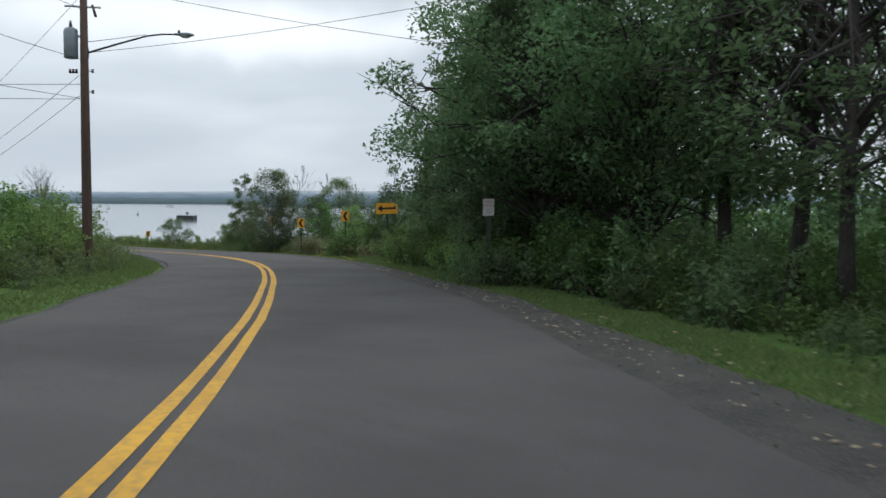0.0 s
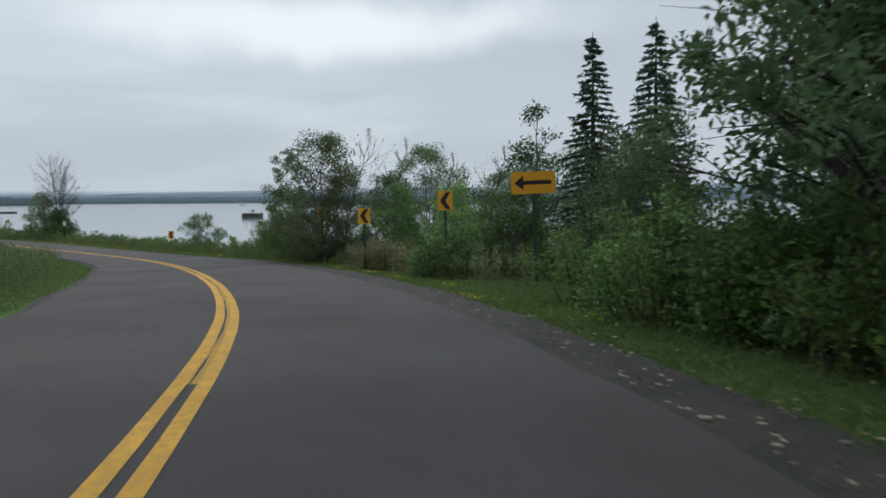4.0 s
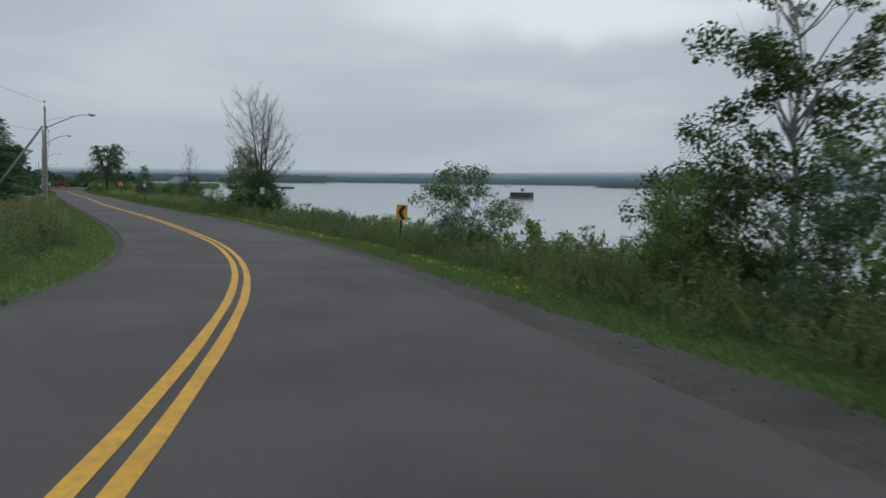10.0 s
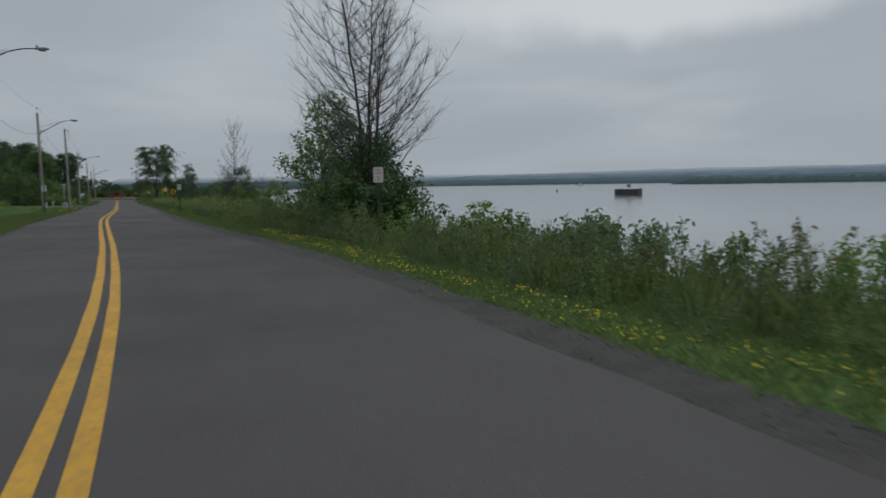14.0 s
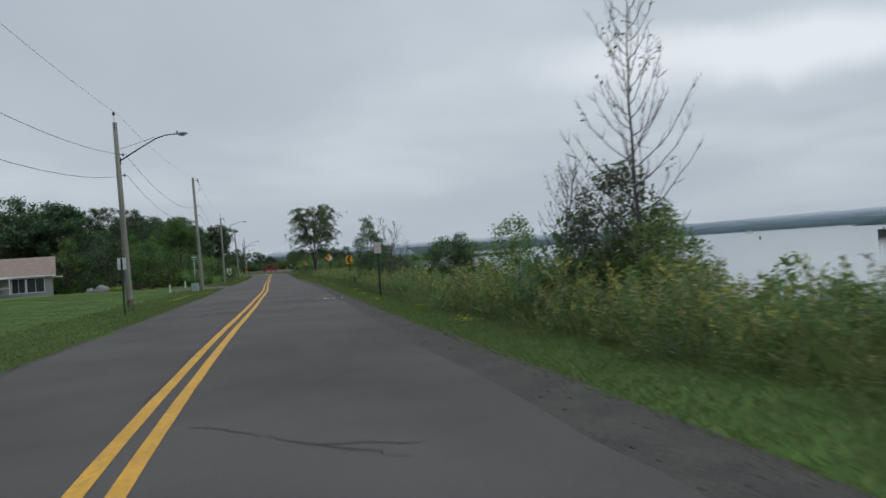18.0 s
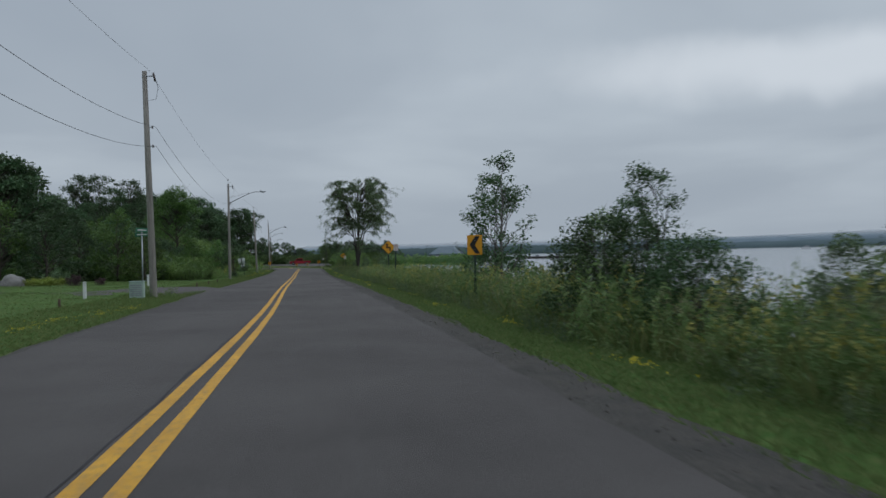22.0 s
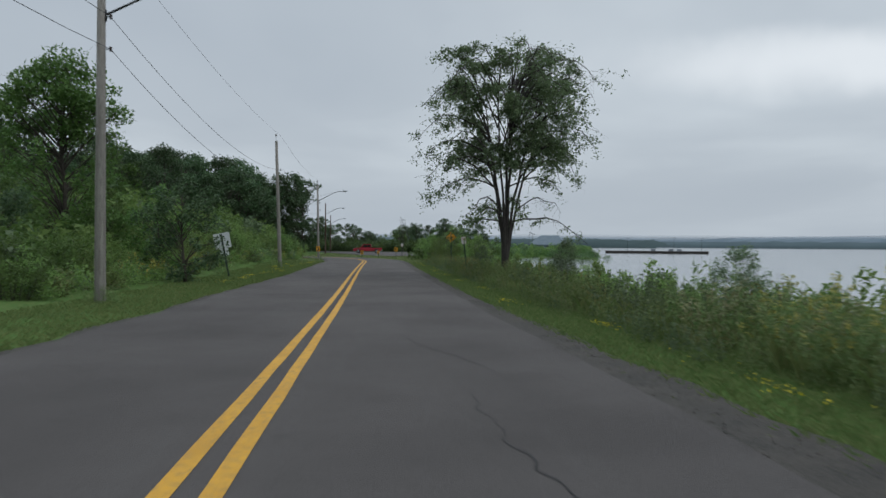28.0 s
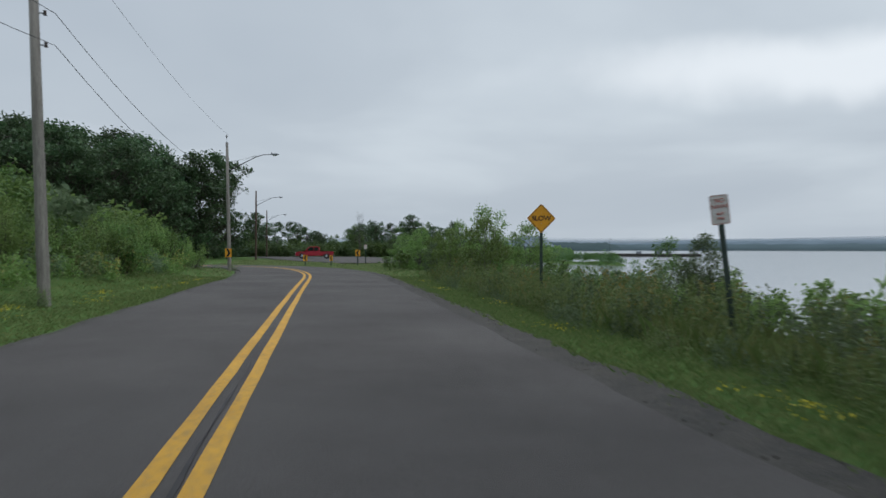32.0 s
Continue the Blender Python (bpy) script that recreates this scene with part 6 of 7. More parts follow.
put(dead, -120.5, 47.1, 1.1, 170)
put(bush, -120.6, 47.2, 0.86, 60, 0, (0, 0), 1.3)
scatter(undergrowth, [(-119.8, 47.0), (-121.0, 47.8), (-119.6, 47.9), (-121.4, 46.7), (-120.4, 46.6), (-120.2, 47.4)], 1.2, 1.75, group="shrubs round a dead tree")
half_bare = make_bare_tree("half_bare_tree", 83, 6.4, 0.055, 140, "nearly bare young tree with few leaves")
bare_birch = make_tree("bare_birch", 85, 6.0, 0.038, 0.10, 0.24, 130, 0.085, LEAF, BARK_DEAD, 3, 1, 1.25, 0.22, limbs=26, reach=0.85, kids=(2, 3), label="slim bare young birch with upright fine twigs")
put(half_bare, -150.1, 45.9, 1.05, 0)
for x, y, k in ((-153.1, 45.3, 0.56), (-152.3, 45.5, 0.50), (-153.8, 45.6, 0.60), (-151.6, 45.8, 0.54)):
    put(half_bare, x, y, k, 700 * k, 0, (0, 6))
scatter(undergrowth, [(-152.4, 45.4), (-153.8, 45.6), (-153.0, 46.2), (-154.6, 45.0), (-151.6, 46.0)], 1.0, 1.4, group="shrubs under a bare shrub")
put(half_bare, -141.1, 46.3, 0.42, 200)
put(bare_birch, -181.5, 44.5, 0.72, 120)
put(bare_birch, -181.0, 45.1, 0.76, 10)
put(bare_birch, -180.4, 45.6, 0.52, 250)
for x, y, k in ((-57.0, 40.6, 1.25), (-54.2, 41.0, 1.1), (-51.4, 41.8, 0.95), (-50.6, 42.0, 0.85), (-47.6, 41.2, 0.95), (-49.0, 44.0, 1.1)):
    put(bare_birch, x, y, k, 100 * k)
for x, y, k in ((-151.2, 46.6, 0.75), (-149.4, 46.1, 0.6), (-153.0, 46.8, 0.85), (-139.8, 46.8, 0.55), (-132.2, 47.2, 0.48), (-130.9, 47.4, 0.6), (-127.6, 47.4, 1.35), (-125.6, 47.6, 1.2), (-158.3, 45.7, 0.74), (-170.0, 46.9, 0.7), (-173.0, 46.2, 0.75), (-196.0, 45.8, 0.7), (-308.0, 46.5, 0.6), (-184.2, 45.6, 0.5), (-181.6, 46.2, 0.55), (-186.6, 46.4, 0.55), (-272.5, 44.0, 0.55), (-259.0, 45.0, 0.5), (-247.5, 45.0, 0.45), (-300.0, 44.0, 0.55), (-214.0, 46.0, 0.6)):
    scatter(sapling, [(x, y)], k * 0.93, k * 1.07, group="young trees on the shore")
for x, y, k in ((-349.0, 41.6, 0.8), (-346.0, 42.6, 0.9), (-352.5, 42.0, 0.7), (-343.0, 43.6, 0.8), (-340.0, 42.9, 0.55), (-355.5, 43.2, 0.75), (-321.0, 43.2, 0.95), (-325.5, 44.0, 1.0), (-329.0, 42.6, 0.8), (-333.0, 43.6, 0.8), (-326.5, 46.5, 1.0), (-337.0, 44.0, 0.7), (-341.0, 46.0, 0.8)):
    scatter(sapling[1:], [(x, y)], k * 0.95, k * 1.05, group="young trees before the bend")
loose_bush = make_leafy("loose_bush", 94, 3.0, 0.05, 1.75, ((0.05, 0.55), (0.3, 0.9), (0.55, 1.0), (0.8, 0.65), (1.0, 0.3)), 6200, 0.12, LEAF_GREY, BARK_GREY, 85, 5, 0.05, 1.0, 0.19, label="loose open bush with pale green leaves on the shore", category="bush")
put(loose_bush, -83.0, 45.8, 0.97, 10)
put(bush, -170.9, 46.1, 0.78, 20)
put(shore_tree, -170.0, 46.4, 0.5, 210)
put(bush, -192.5, 44.9, 0.78, 130)
put(shore_tree, -191.2, 45.3, 0.62, 100)
put(shore_tree, -193.4, 45.8, 0.55, 10)
put(bush, -189.1, 45.2, 0.6, 250)
elm = make_elm(90, 11.9, 4.9, 40000, 0.165, "spreading elm with slender stems and a fan-shaped crown")
put(elm, -286.3, 43.7, 1.0, 0, 0, (0, 0), 1.06)
poplar = make_leafy("poplar_tree", 91, 5.4, 0.07, 1.3, SLIM, 3600, 0.13, LEAF_BACKLIT, BARK_GREY, 64, 1, 0.05, 1.2, 0.3, label="slim young poplar on the shore")
put(poplar, -208.1, 46.0, 1.08, 0)
put(shore_tree, -212.7, 46.7, 1.0, 40)
put(bare_birch, -213.9, 46.4, 0.5, 40, 0, (0, -28))
put(poplar, -40.4, 36.5, 1.05, 60)

# the wooded hill on the landward side
hill = [make_leafy("hill_tree", 100 + k, 10.0 + k, 0.16, 3.9, FULL if k == 1 else BROAD, 2900, 0.44, m, BARK, 52, fork=0.1, puff=0.28, label="leafy tree on a wooded hillside") for k, m in enumerate((LEAF_HILL, LEAF, LEAF_HILL))]
FRONT = ((-285, -60), (-285, -40), (-284, -14), (-278, 4), (-266, 12), (-267, 18), (-281, 16), (-297, 11))
UPPER = ((-302, 9), (-316, 10), (-331, 11), (-345, 9), (-352, 2))
BEYOND = ((-372, -12), (-377, 2), (-390, 9), (-403, 13), (-415, 15.5), (-424, 16.5))


def rows_of(line, step, depths, jitter=1.1):
    p = spline([(x, y, 0) for x, y in line], step)[:, :2]
    go = np.gradient(p, axis=0)
    back = np.stack([-go[:, 1], go[:, 0]], 1) / np.linalg.norm(go, axis=1)[:, None]
    return [tuple(q + b * k + rng.normal(0, jitter, 2)) for k in depths for q, b in zip(p, back)]


for depth, lo, hi in ((0, 0.55, 0.82), (6, 0.72, 0.95), (13, 0.86, 1.0), (20, 0.94, 1.04)):
    for x, y in rows_of(FRONT, 3.6 if depth < 10 else 2.9, (depth,)):
        rise = np.interp(y, [-40, -5, 16], [0.102, 0.093, 0.086]) * math.hypot(x + 165, y - 39) * rng.uniform(lo, hi)
        k = float(np.clip((rise - 4.0 - ground_at(x, y)) / 10.8, 0.4, 1.35)) if y < 6 and x > -286 else float(rng.uniform(0.52, 0.66) if x > -269 else rng.uniform(0.36, 0.48))
        scatter(hill[1:2] if x < -279 and y > 8 else [*hill, *hill[::2]] if depth < 10 else hill[::2], [(x, y)], k, k, group="trees of the hill", tall=(0.97, 1.03))
for depth, gain in ((0, 0.78), (6, 0.95), (12, 1.08), (19, 1.2), (26, 1.3)):
    for x, y in rows_of(UPPER, 3.4, (depth,)):
        k = gain * float(np.interp(-x, [300, 312, 326, 338], [0.36, 0.48, 0.70, 0.9]))
        scatter(hill if depth < 5 else hill[::2], [(x, y)], k * 0.93, k * 1.07, group="trees of the hill")
scatter(hill[::2], rows_of(BEYOND, 3.0, (0, 6)), 1.1, 1.3, group="trees beyond the bend")
for x, y in rows_of(BEYOND, 3.4, (13, 20)):
    k = float(np.interp(-x, [375, 395, 425], [1.05, 1.3, 1.45]))
    scatter(hill[::2], [(x, y)], k * 0.95, k * 1.07, group="trees beyond the bend")
scatter(hill, [(-462 + rng.normal(0, 5), y + rng.normal(0, 1.5)) for y in np.arange(0, 66, 0.75)], 0.34, 0.66, group="trees beyond the car park")
scatter(hill, [(-124 + rng.normal(0, 3), y) for y in (2, -6)] + [(-152, 9), (-158, 13), (-163, 6), (-166, 17), (-171, 20), (-174, 13), (-177, 19), (-183, 14)], 0.85, 1.0, group="trees of the hill")
thicket("forest_edge", undergrowth, rows_of(FRONT, 1.1, (-2.0, 2.5)) + rows_of(UPPER, 1.3, (-2.0, 2.5)), 1.2, 2.2, "dark undergrowth at the edge of a wooded hill", keep=0.25)
cone = make_leafy("hill_tree", 105, 10.2, 0.15, 3.0, ((0.05, 0.9), (0.5, 1.0), (0.75, 0.92), (0.9, 0.6), (1.0, 0.25)), 11000, 0.24, LEAF, BARK, 120, fork=0.1, puff=0.24, label="tall light green tree rising out of the hillside brush")
put(hill[1], -262.0, 8.0, 0.72, 40)
put(cone, -285.8, 20.7, 1.06, 15)
put(hill[1], -303.0, 10.0, 0.5, 95)
put(hill[0], -250.0, 16.0, 0.72, 195, 0, (0, 0), 0.84)
put(hill[1], -257.0, 22.5, 0.44, 45)
put(hill[1], -259.5, 19.5, 0.62, 75)


def edge_of(s):
    return np.interp(s, [256, 290, 330, 352], [-9.0, -9.2, -8.0, -7.0])


scatter(bank_shrubs + bank_shrubs[:1], [beside(s, edge_of(s) - rng.uniform(0, 3.5)) for s in np.arange(268, 352, 0.8)], 0.6, 1.05, group="brush at the foot of the hill")
thicket("hill_brush", [shrubs[1], shrubs[3], shrubs[1], shrubs[2], undergrowth[1]], [beside(s, edge_of(s) - rng.uniform(3.0, np.interp(s, [268, 290, 305], [9, 15, 24]))) for s in np.arange(268, 352, 0.2)], 1.2, 2.0, "thick green brush at the foot of a wooded hill", keep=0.34)
thicket("hill_weeds", weeds, [beside(s, edge_of(s) + rng.uniform(-0.2, 0.8)) for s in np.arange(272, 336, 0.7)], 0.6, 1.1, "tall weeds at the foot of a hill", keep=0.5)
thicket("coast_shrubs", shrubs + undergrowth, [(x, float(coast(x)) - rng.uniform(0.5, 5.0)) for x in np.arange(-585, -395, 0.8)], 0.9, 1.8, "green shrubs along a low spit of the lake shore", keep=0.25)
thicket("far_hedge", undergrowth, [(-450 + rng.normal(0, 3), y) for y in np.arange(2, 64, 0.35)], 1.4, 2.3, "dark hedge of brush beyond the car park", keep=0.3)
thicket("far_shrubs", shrubs + undergrowth, [(x + rng.normal(0, 1.5), np.interp(x, [-480, -420, -370, -345], [62, 58, 50, 46]) + rng.normal(0, 2.5)) for x in np.arange(-480, -343, 1.2)], 0.9, 1.5, "green shrubs beyond the bend", keep=0.25)
thicket("islet_shrubs", undergrowth, [(x + rng.normal(0, 1), 76 + 0.12 * (x + 415) + rng.normal(0, 1.4)) for x in np.arange(-430, -400, 0.5)], 0.5, 1.0, "dark low shrubs on a small spit in the lake", keep=0.4)
put(half_bare, -433.4, 40.6, 1.3, 33)
put(hill[1], -452.0, 40.0, 0.6, 77)

for ob in (bush, loose_bush, cone, bare_birch, overhang, slim_birch, *wood, *tall_wood, *undergrowth, *bank_shrubs, *stalks, *spruce, *shrubs, *weeds, *sapling, birch, dead, half_bare, elm, poplar, shore_tree, *hill):
    aside(ob)


# ---- grass ----
def grass(name, n, s0, s1, d0, d1, h, w, mat, label, lean=0.35):
    s, f = rng.uniform(s0, s1, n), rng.uniform(0, 1, n)
    d0, d1 = (d(s) if callable(d) else d for d in (d0, d1))
    x, y = beside(s, d0 + (d1 - d0) * f)
    tagged(new(name, quad_mesh(name, blades(rng, x, y, h, w, lean), mat)), label, "grass", kind="stuff")


grass("verge_grass", 230000, 0, 335, verge_edge, 6.9, 0.11, 0.0045, GRASS, "short green verge grass beside the road", 0.6)
grass("verge_grass", 30000, 36, 68, 6.5, 9.6, 0.13, 0.006, GRASS, "short green grass before the chevron signs", 0.6)
grass("verge_grass", 180000, 0, 335, -7.4, lambda s: left_edge(s) - 0.3, 0.10, 0.0045, GRASS, "short green verge grass beside the road", 0.6)
grass("edge_grass", 16000, 130, 335, lambda s: verge_edge(s) - 0.28, lambda s: verge_edge(s) + 0.12, 0.06, 0.004, DRY_GRASS, "thin dry grass at the edge of the shoulder", 0.7)
grass("edge_grass", 9000, 130, 335, lambda s: left_edge(s) - 0.5, lambda s: left_edge(s) - 0.22, 0.06, 0.004, DRY_GRASS, "thin dry grass at the edge of the road", 0.7)
grass("lawn_grass", 150000, 108, 262, -24, -7.2, 0.07, 0.006, GRASS, "mown lawn grass before a house", 0.6)
grass("tall_grass", 16000, 60, 335, 6.2, 8.0, 0.5, 0.005, DRY_GRASS, "tall rough grass on the shore", 0.3)


def rough_grass(n=60000):
    """Rough dull grass on the flat ground outside the far bend."""
    x, y = rng.uniform(-402, -318, n), rng.uniform(24, 56, n)
    away = np.abs(locate(x, y)[1]) > HALF + 0.5
    x, y = x[away], y[away]
    for k, mat in enumerate((GRASS, PALE_GRASS)):
        tagged(new("rough_grass", quad_mesh("rough_grass", blades(rng, x[k::2], y[k::2], 0.12, 0.016, 0.6), mat)), "rough unmown grass outside the bend", "grass", kind="stuff")


rough_grass()


def flower_patches(patches, n=70):
    """Low yellow trefoil in the verge, in loose patches."""
    cen = []
    for s, d, r in patches:
        a, k = rng.uniform(0, 2 * np.pi, n), r * np.abs(rng.normal(0, 0.7, n))
        x, y = beside(s + 2.2 * k * np.cos(a), d + 0.45 * k * np.sin(a))
        cen.append(np.stack([x, y, terrain(x, y) + rng.uniform(0.05, 0.13, n)], 1))
    tagged(new("trefoil_flowers", quad_mesh("trefoil_flowers", leaf_quads(rng, np.vstack(cen), 0.034, 0.9, 0.0), TREFOIL)), "low patches of yellow trefoil flowers in the verge", "flowers", kind="stuff")


flower_patches([(s, 5.4 + rng.uniform(-0.5, 0.6), rng.uniform(0.4, 1.1)) for s in np.r_[np.arange(36, 60, 4.0), np.arange(78, 100, 2.6), np.arange(100, 130, 1.3), np.arange(160, 330, 8.0)]] + [(s, -5.4 + rng.normal(0, 0.4), rng.uniform(0.4, 1.0)) for s in np.r_[np.arange(196, 212, 3.0), np.arange(285, 330, 4.0)]])


def fallen_leaves(n=800):
    s = rng.triangular(-2, 14, 44, n)
    x, y = beside(s, verge_edge(s) - 0.75 + np.abs(rng.normal(0, 0.75, n)) * rng.choice([1.0, 2.4], n, p=[0.6, 0.4]))
    c = np.stack([x, y, terrain(x, y) + 0.06], 1)
    q = leaf_quads(rng, c, 0.085, 0.7, 0.0)
    q[:, :, 2] = c[:, None, 2] + (q[:, :, 2] - c[:, None, 2]) * 0.25
    tagged(new("fallen_leaves", quad_mesh("fallen_leaves", q, FALLEN)), "pale fallen leaves along the edge of the road", "leaves", kind="stuff")


FALLEN = leafy("fallen_leaves", (0.36, 0.29, 0.20), (0.20, 0.14, 0.08), 0.1)
fallen_leaves()
# ---- vehicles ----
CAR_RED = flat_paint("dark_red_car_paint", (0.40, 0.030, 0.045), 0.25, 0.2, dirt=0.2, spec=0.5)
CAR_WHITE = flat_paint("white_car_paint", (0.62, 0.64, 0.66), 0.3, 0.0, dirt=0.1, spec=0.5)
GLASS_DARK = flat_paint("tinted_car_glass", (0.015, 0.018, 0.02), 0.08, 0.0, dirt=0.1, spec=0.6)
RUBBER = surface("tyre_rubber", (0.015, 0.015, 0.016), (0.025, 0.025, 0.026), 6, rough=0.85)
CHROME = flat_paint("dull_chrome", (0.5, 0.5, 0.52), 0.25, 0.9)
LAMP_RED = flat_paint("red_lamp_glass", (0.35, 0.01, 0.01), 0.25)
LAMP_CLEAR = flat_paint("clear_lamp_glass", (0.6, 0.6, 0.58), 0.2)


def plate(outline, width, bevel):
    """A side view (y, z) given full width along x, with rounded edges."""
    bm = bmesh.new()
    prism(outline, width, bm=bm)
    bmesh.ops.translate(bm, verts=bm.verts, vec=(0, -width / 2, 0))
    bmesh.ops.rotate(bm, verts=bm.verts, cent=(0, 0, 0), matrix=Matrix.Rotation(radians(90), 3, "Z"))
    if bevel:
        bmesh.ops.bevel(bm, geom=bm.edges[:], offset=bevel, segments=2, affect="EDGES", clamp_overlap=True)
    return bm


def wheels(ob, axles, half, r):
    for y in axles:
        for sx in (-1, 1):
            v, f = [], []
            tube(v, f, [(sx * (half - 0.24), y, r), (sx * (half - 0.22), y, r), (sx * (half - 0.02), y, r), (sx * half, y, r)], [r * 0.9, r, r, r * 0.9], 20)
            w = child("wheel", mesh_from("wheel", v, f, RUBBER, False), ob, "black rubber tyre")
            v, f = [], []
            tube(v, f, [(sx * (half - 0.05), y, r), (sx * (half + 0.01), y, r), (sx * (half + 0.02), y, r)], [r * 0.6, r * 0.58, r * 0.2], 14)
            child("rim", mesh_from("rim", v, f, CHROME), w, "grey metal rim")


def pickup(x, y, turn):
    """A crew-cab pickup; its front looks along local +y."""
    ob = empty("pickup_truck", x, y, ground_at(x, y) + 0.12, turn)
    part("body", plate([(-2.85, 0.55), (-2.9, 0.75), (-2.85, 1.12), (-0.75, 1.14), (0.95, 1.16), (1.3, 1.14), (2.55, 1.06), (2.82, 0.95), (2.9, 0.6), (2.75, 0.42), (-2.7, 0.45)], 1.95, 0.05), CAR_RED, ob)
    part("cab", plate([(-0.85, 1.12), (-0.70, 1.80), (-0.45, 1.88), (0.55, 1.87), (0.85, 1.80), (1.45, 1.14)], 1.62, 0.07), CAR_RED, ob)
    for sx in (-1, 1):
        for y0, y1, t0, t1 in ((-0.68, 0.02, -0.60, 0.05), (0.10, 1.15, 0.12, 0.70)):
            bm = prism([(y0, 1.22), (y1, 1.22), (t1, 1.74), (t0, 1.74)], 0.012)
            bmesh.ops.rotate(bm, verts=bm.verts, cent=(0, 0, 0), matrix=Matrix.Rotation(radians(90), 3, "Z"))
            bmesh.ops.translate(bm, verts=bm.verts, vec=(sx * 0.815 + 0.006, 0, 0))
            part("side_window", bm, GLASS_DARK, ob, "dark tinted side window")
        part("mirror", box(sx * 0.86 - 0.02, 0.98, 1.18, sx * 1.08 + 0.02, 1.08, 1.36, 0.02), CAR_RED, ob)
        part("headlight", box(sx * 0.78 - 0.16, 2.72, 0.78, sx * 0.78 + 0.16, 2.87, 0.98, 0.02), LAMP_CLEAR, ob)
        part("tail_light", box(sx * 0.88 - 0.07, -2.91, 0.75, sx * 0.88 + 0.07, -2.80, 1.1, 0.01), LAMP_RED, ob)
        part("bed_rail", box(sx * 0.92 - 0.05, -2.85, 1.12, sx * 0.92 + 0.05, -0.82, 1.17, 0.01), SIGN_BLACK, ob)
        for ay in (-1.85, 1.85):
            v, f = [], []
            arc = [(sx * 0.982, ay + 0.50 * math.cos(radians(a)), 0.42 + 0.50 * math.sin(radians(a))) for a in range(0, 181, 20)]
            tube(v, f, arc, [0.05] * len(arc), 5)
            child("wheel_arch", mesh_from("wheel_arch", v, f, SIGN_BLACK), ob)
    part("windscreen", plate([(0.90, 1.74), (1.42, 1.18), (1.44, 1.19), (0.92, 1.76)], 1.42, 0), GLASS_DARK, ob)
    part("grille", box(-0.6, 2.84, 0.62, 0.6, 2.92, 0.98, 0.02), SIGN_BLACK, ob)
    part("bumper", box(-0.97, 2.80, 0.42, 0.97, 2.98, 0.60, 0.03), CHROME, ob)
    part("bumper", box(-0.95, -3.0, 0.45, 0.95, -2.85, 0.62, 0.03), CHROME, ob)
    wheels(ob, (-1.85, 1.85), 0.98, 0.40)
    return tagged(ob, "dark red crew-cab pickup truck parked on a car park", "pickup truck")


def small_car(x, y, turn):
    ob = empty("parked_car", x, y, ground_at(x, y) + 0.12, turn)
    part("body", plate([(-2.2, 0.45), (-2.25, 0.75), (-2.1, 0.95), (-1.0, 0.98), (1.0, 0.95), (2.0, 0.82), (2.22, 0.6), (2.15, 0.35), (-2.1, 0.35)], 1.78, 0.06), CAR_WHITE, ob)
    part("cabin", plate([(-1.75, 0.95), (-1.25, 1.40), (0.05, 1.45), (1.0, 0.94)], 1.5, 0.08), GLASS_DARK, ob, "dark car windows")
    part("roof", plate([(-1.35, 1.40), (-1.15, 1.47), (0.0, 1.48), (0.2, 1.42)], 1.4, 0.03), CAR_WHITE, ob)
    for sx in (-1, 1):
        part("headlight", box(sx * 0.68 - 0.14, 2.05, 0.58, sx * 0.68 + 0.14, 2.2, 0.72, 0.02), LAMP_CLEAR, ob)
        part("tail_light", box(sx * 0.72 - 0.1, -2.26, 0.68, sx * 0.72 + 0.1, -2.15, 0.88, 0.02), LAMP_RED, ob)
    wheels(ob, (-1.35, 1.35), 0.89, 0.32)
    return tagged(ob, "small white car parked beyond the roadside shrubs", "car")


pickup(-413.0, 33.0, 178)
small_car(-389.0, 47.5, 95)

# ---- buildings ----
ROOF_BROWN = surface("brown_shingles", (0.24, 0.185, 0.15), (0.18, 0.135, 0.11), 2, (0.29, 0.23, 0.195), 18, 0.95, bump=0.6, bump_scale=30)
ROOF_BLUE = surface("blue_grey_metal_roof", (0.13, 0.17, 0.20), (0.10, 0.135, 0.165), 1, (0.16, 0.20, 0.23), 9, 0.6, spec=0.4)
SIDING = surface("grey_clapboard", (0.27, 0.275, 0.27), (0.22, 0.225, 0.22), 1, (0.31, 0.315, 0.31), 12, 0.8)
WHITE_TRIM = flat_paint("white_painted_wood", (0.66, 0.67, 0.67), 0.6, dirt=0.15)
PANE = flat_paint("dark_window_glass", (0.03, 0.035, 0.04), 0.08, dirt=0.1, spec=0.6)


def gable_roof(w, d, eave, ridge, over, thick=0.18):
    """Two slopes over a house w along x and d along y, the ridge along y."""
    out = []
    for sx in (-1, 1):
        bm = bmesh.new()
        a, b = w / 2 + over, d / 2 + over
        drop = over * (ridge - eave) / (w / 2)
        low = [(sx * a, -b, eave - drop), (sx * a, b, eave - drop), (0, b, ridge), (0, -b, ridge)]
        vs = [bm.verts.new(p) for p in low] + [bm.verts.new((p[0], p[1], p[2] + thick)) for p in low]
        for q in ((0, 1, 2, 3), (7, 6, 5, 4), (0, 4, 5, 1), (1, 5, 6, 2), (2, 6, 7, 3), (3, 7, 4, 0)):
            bm.faces.new([vs[i] for i in q])
        bmesh.ops.recalc_face_normals(bm, faces=bm.faces)
        out.append(bm)
    return out


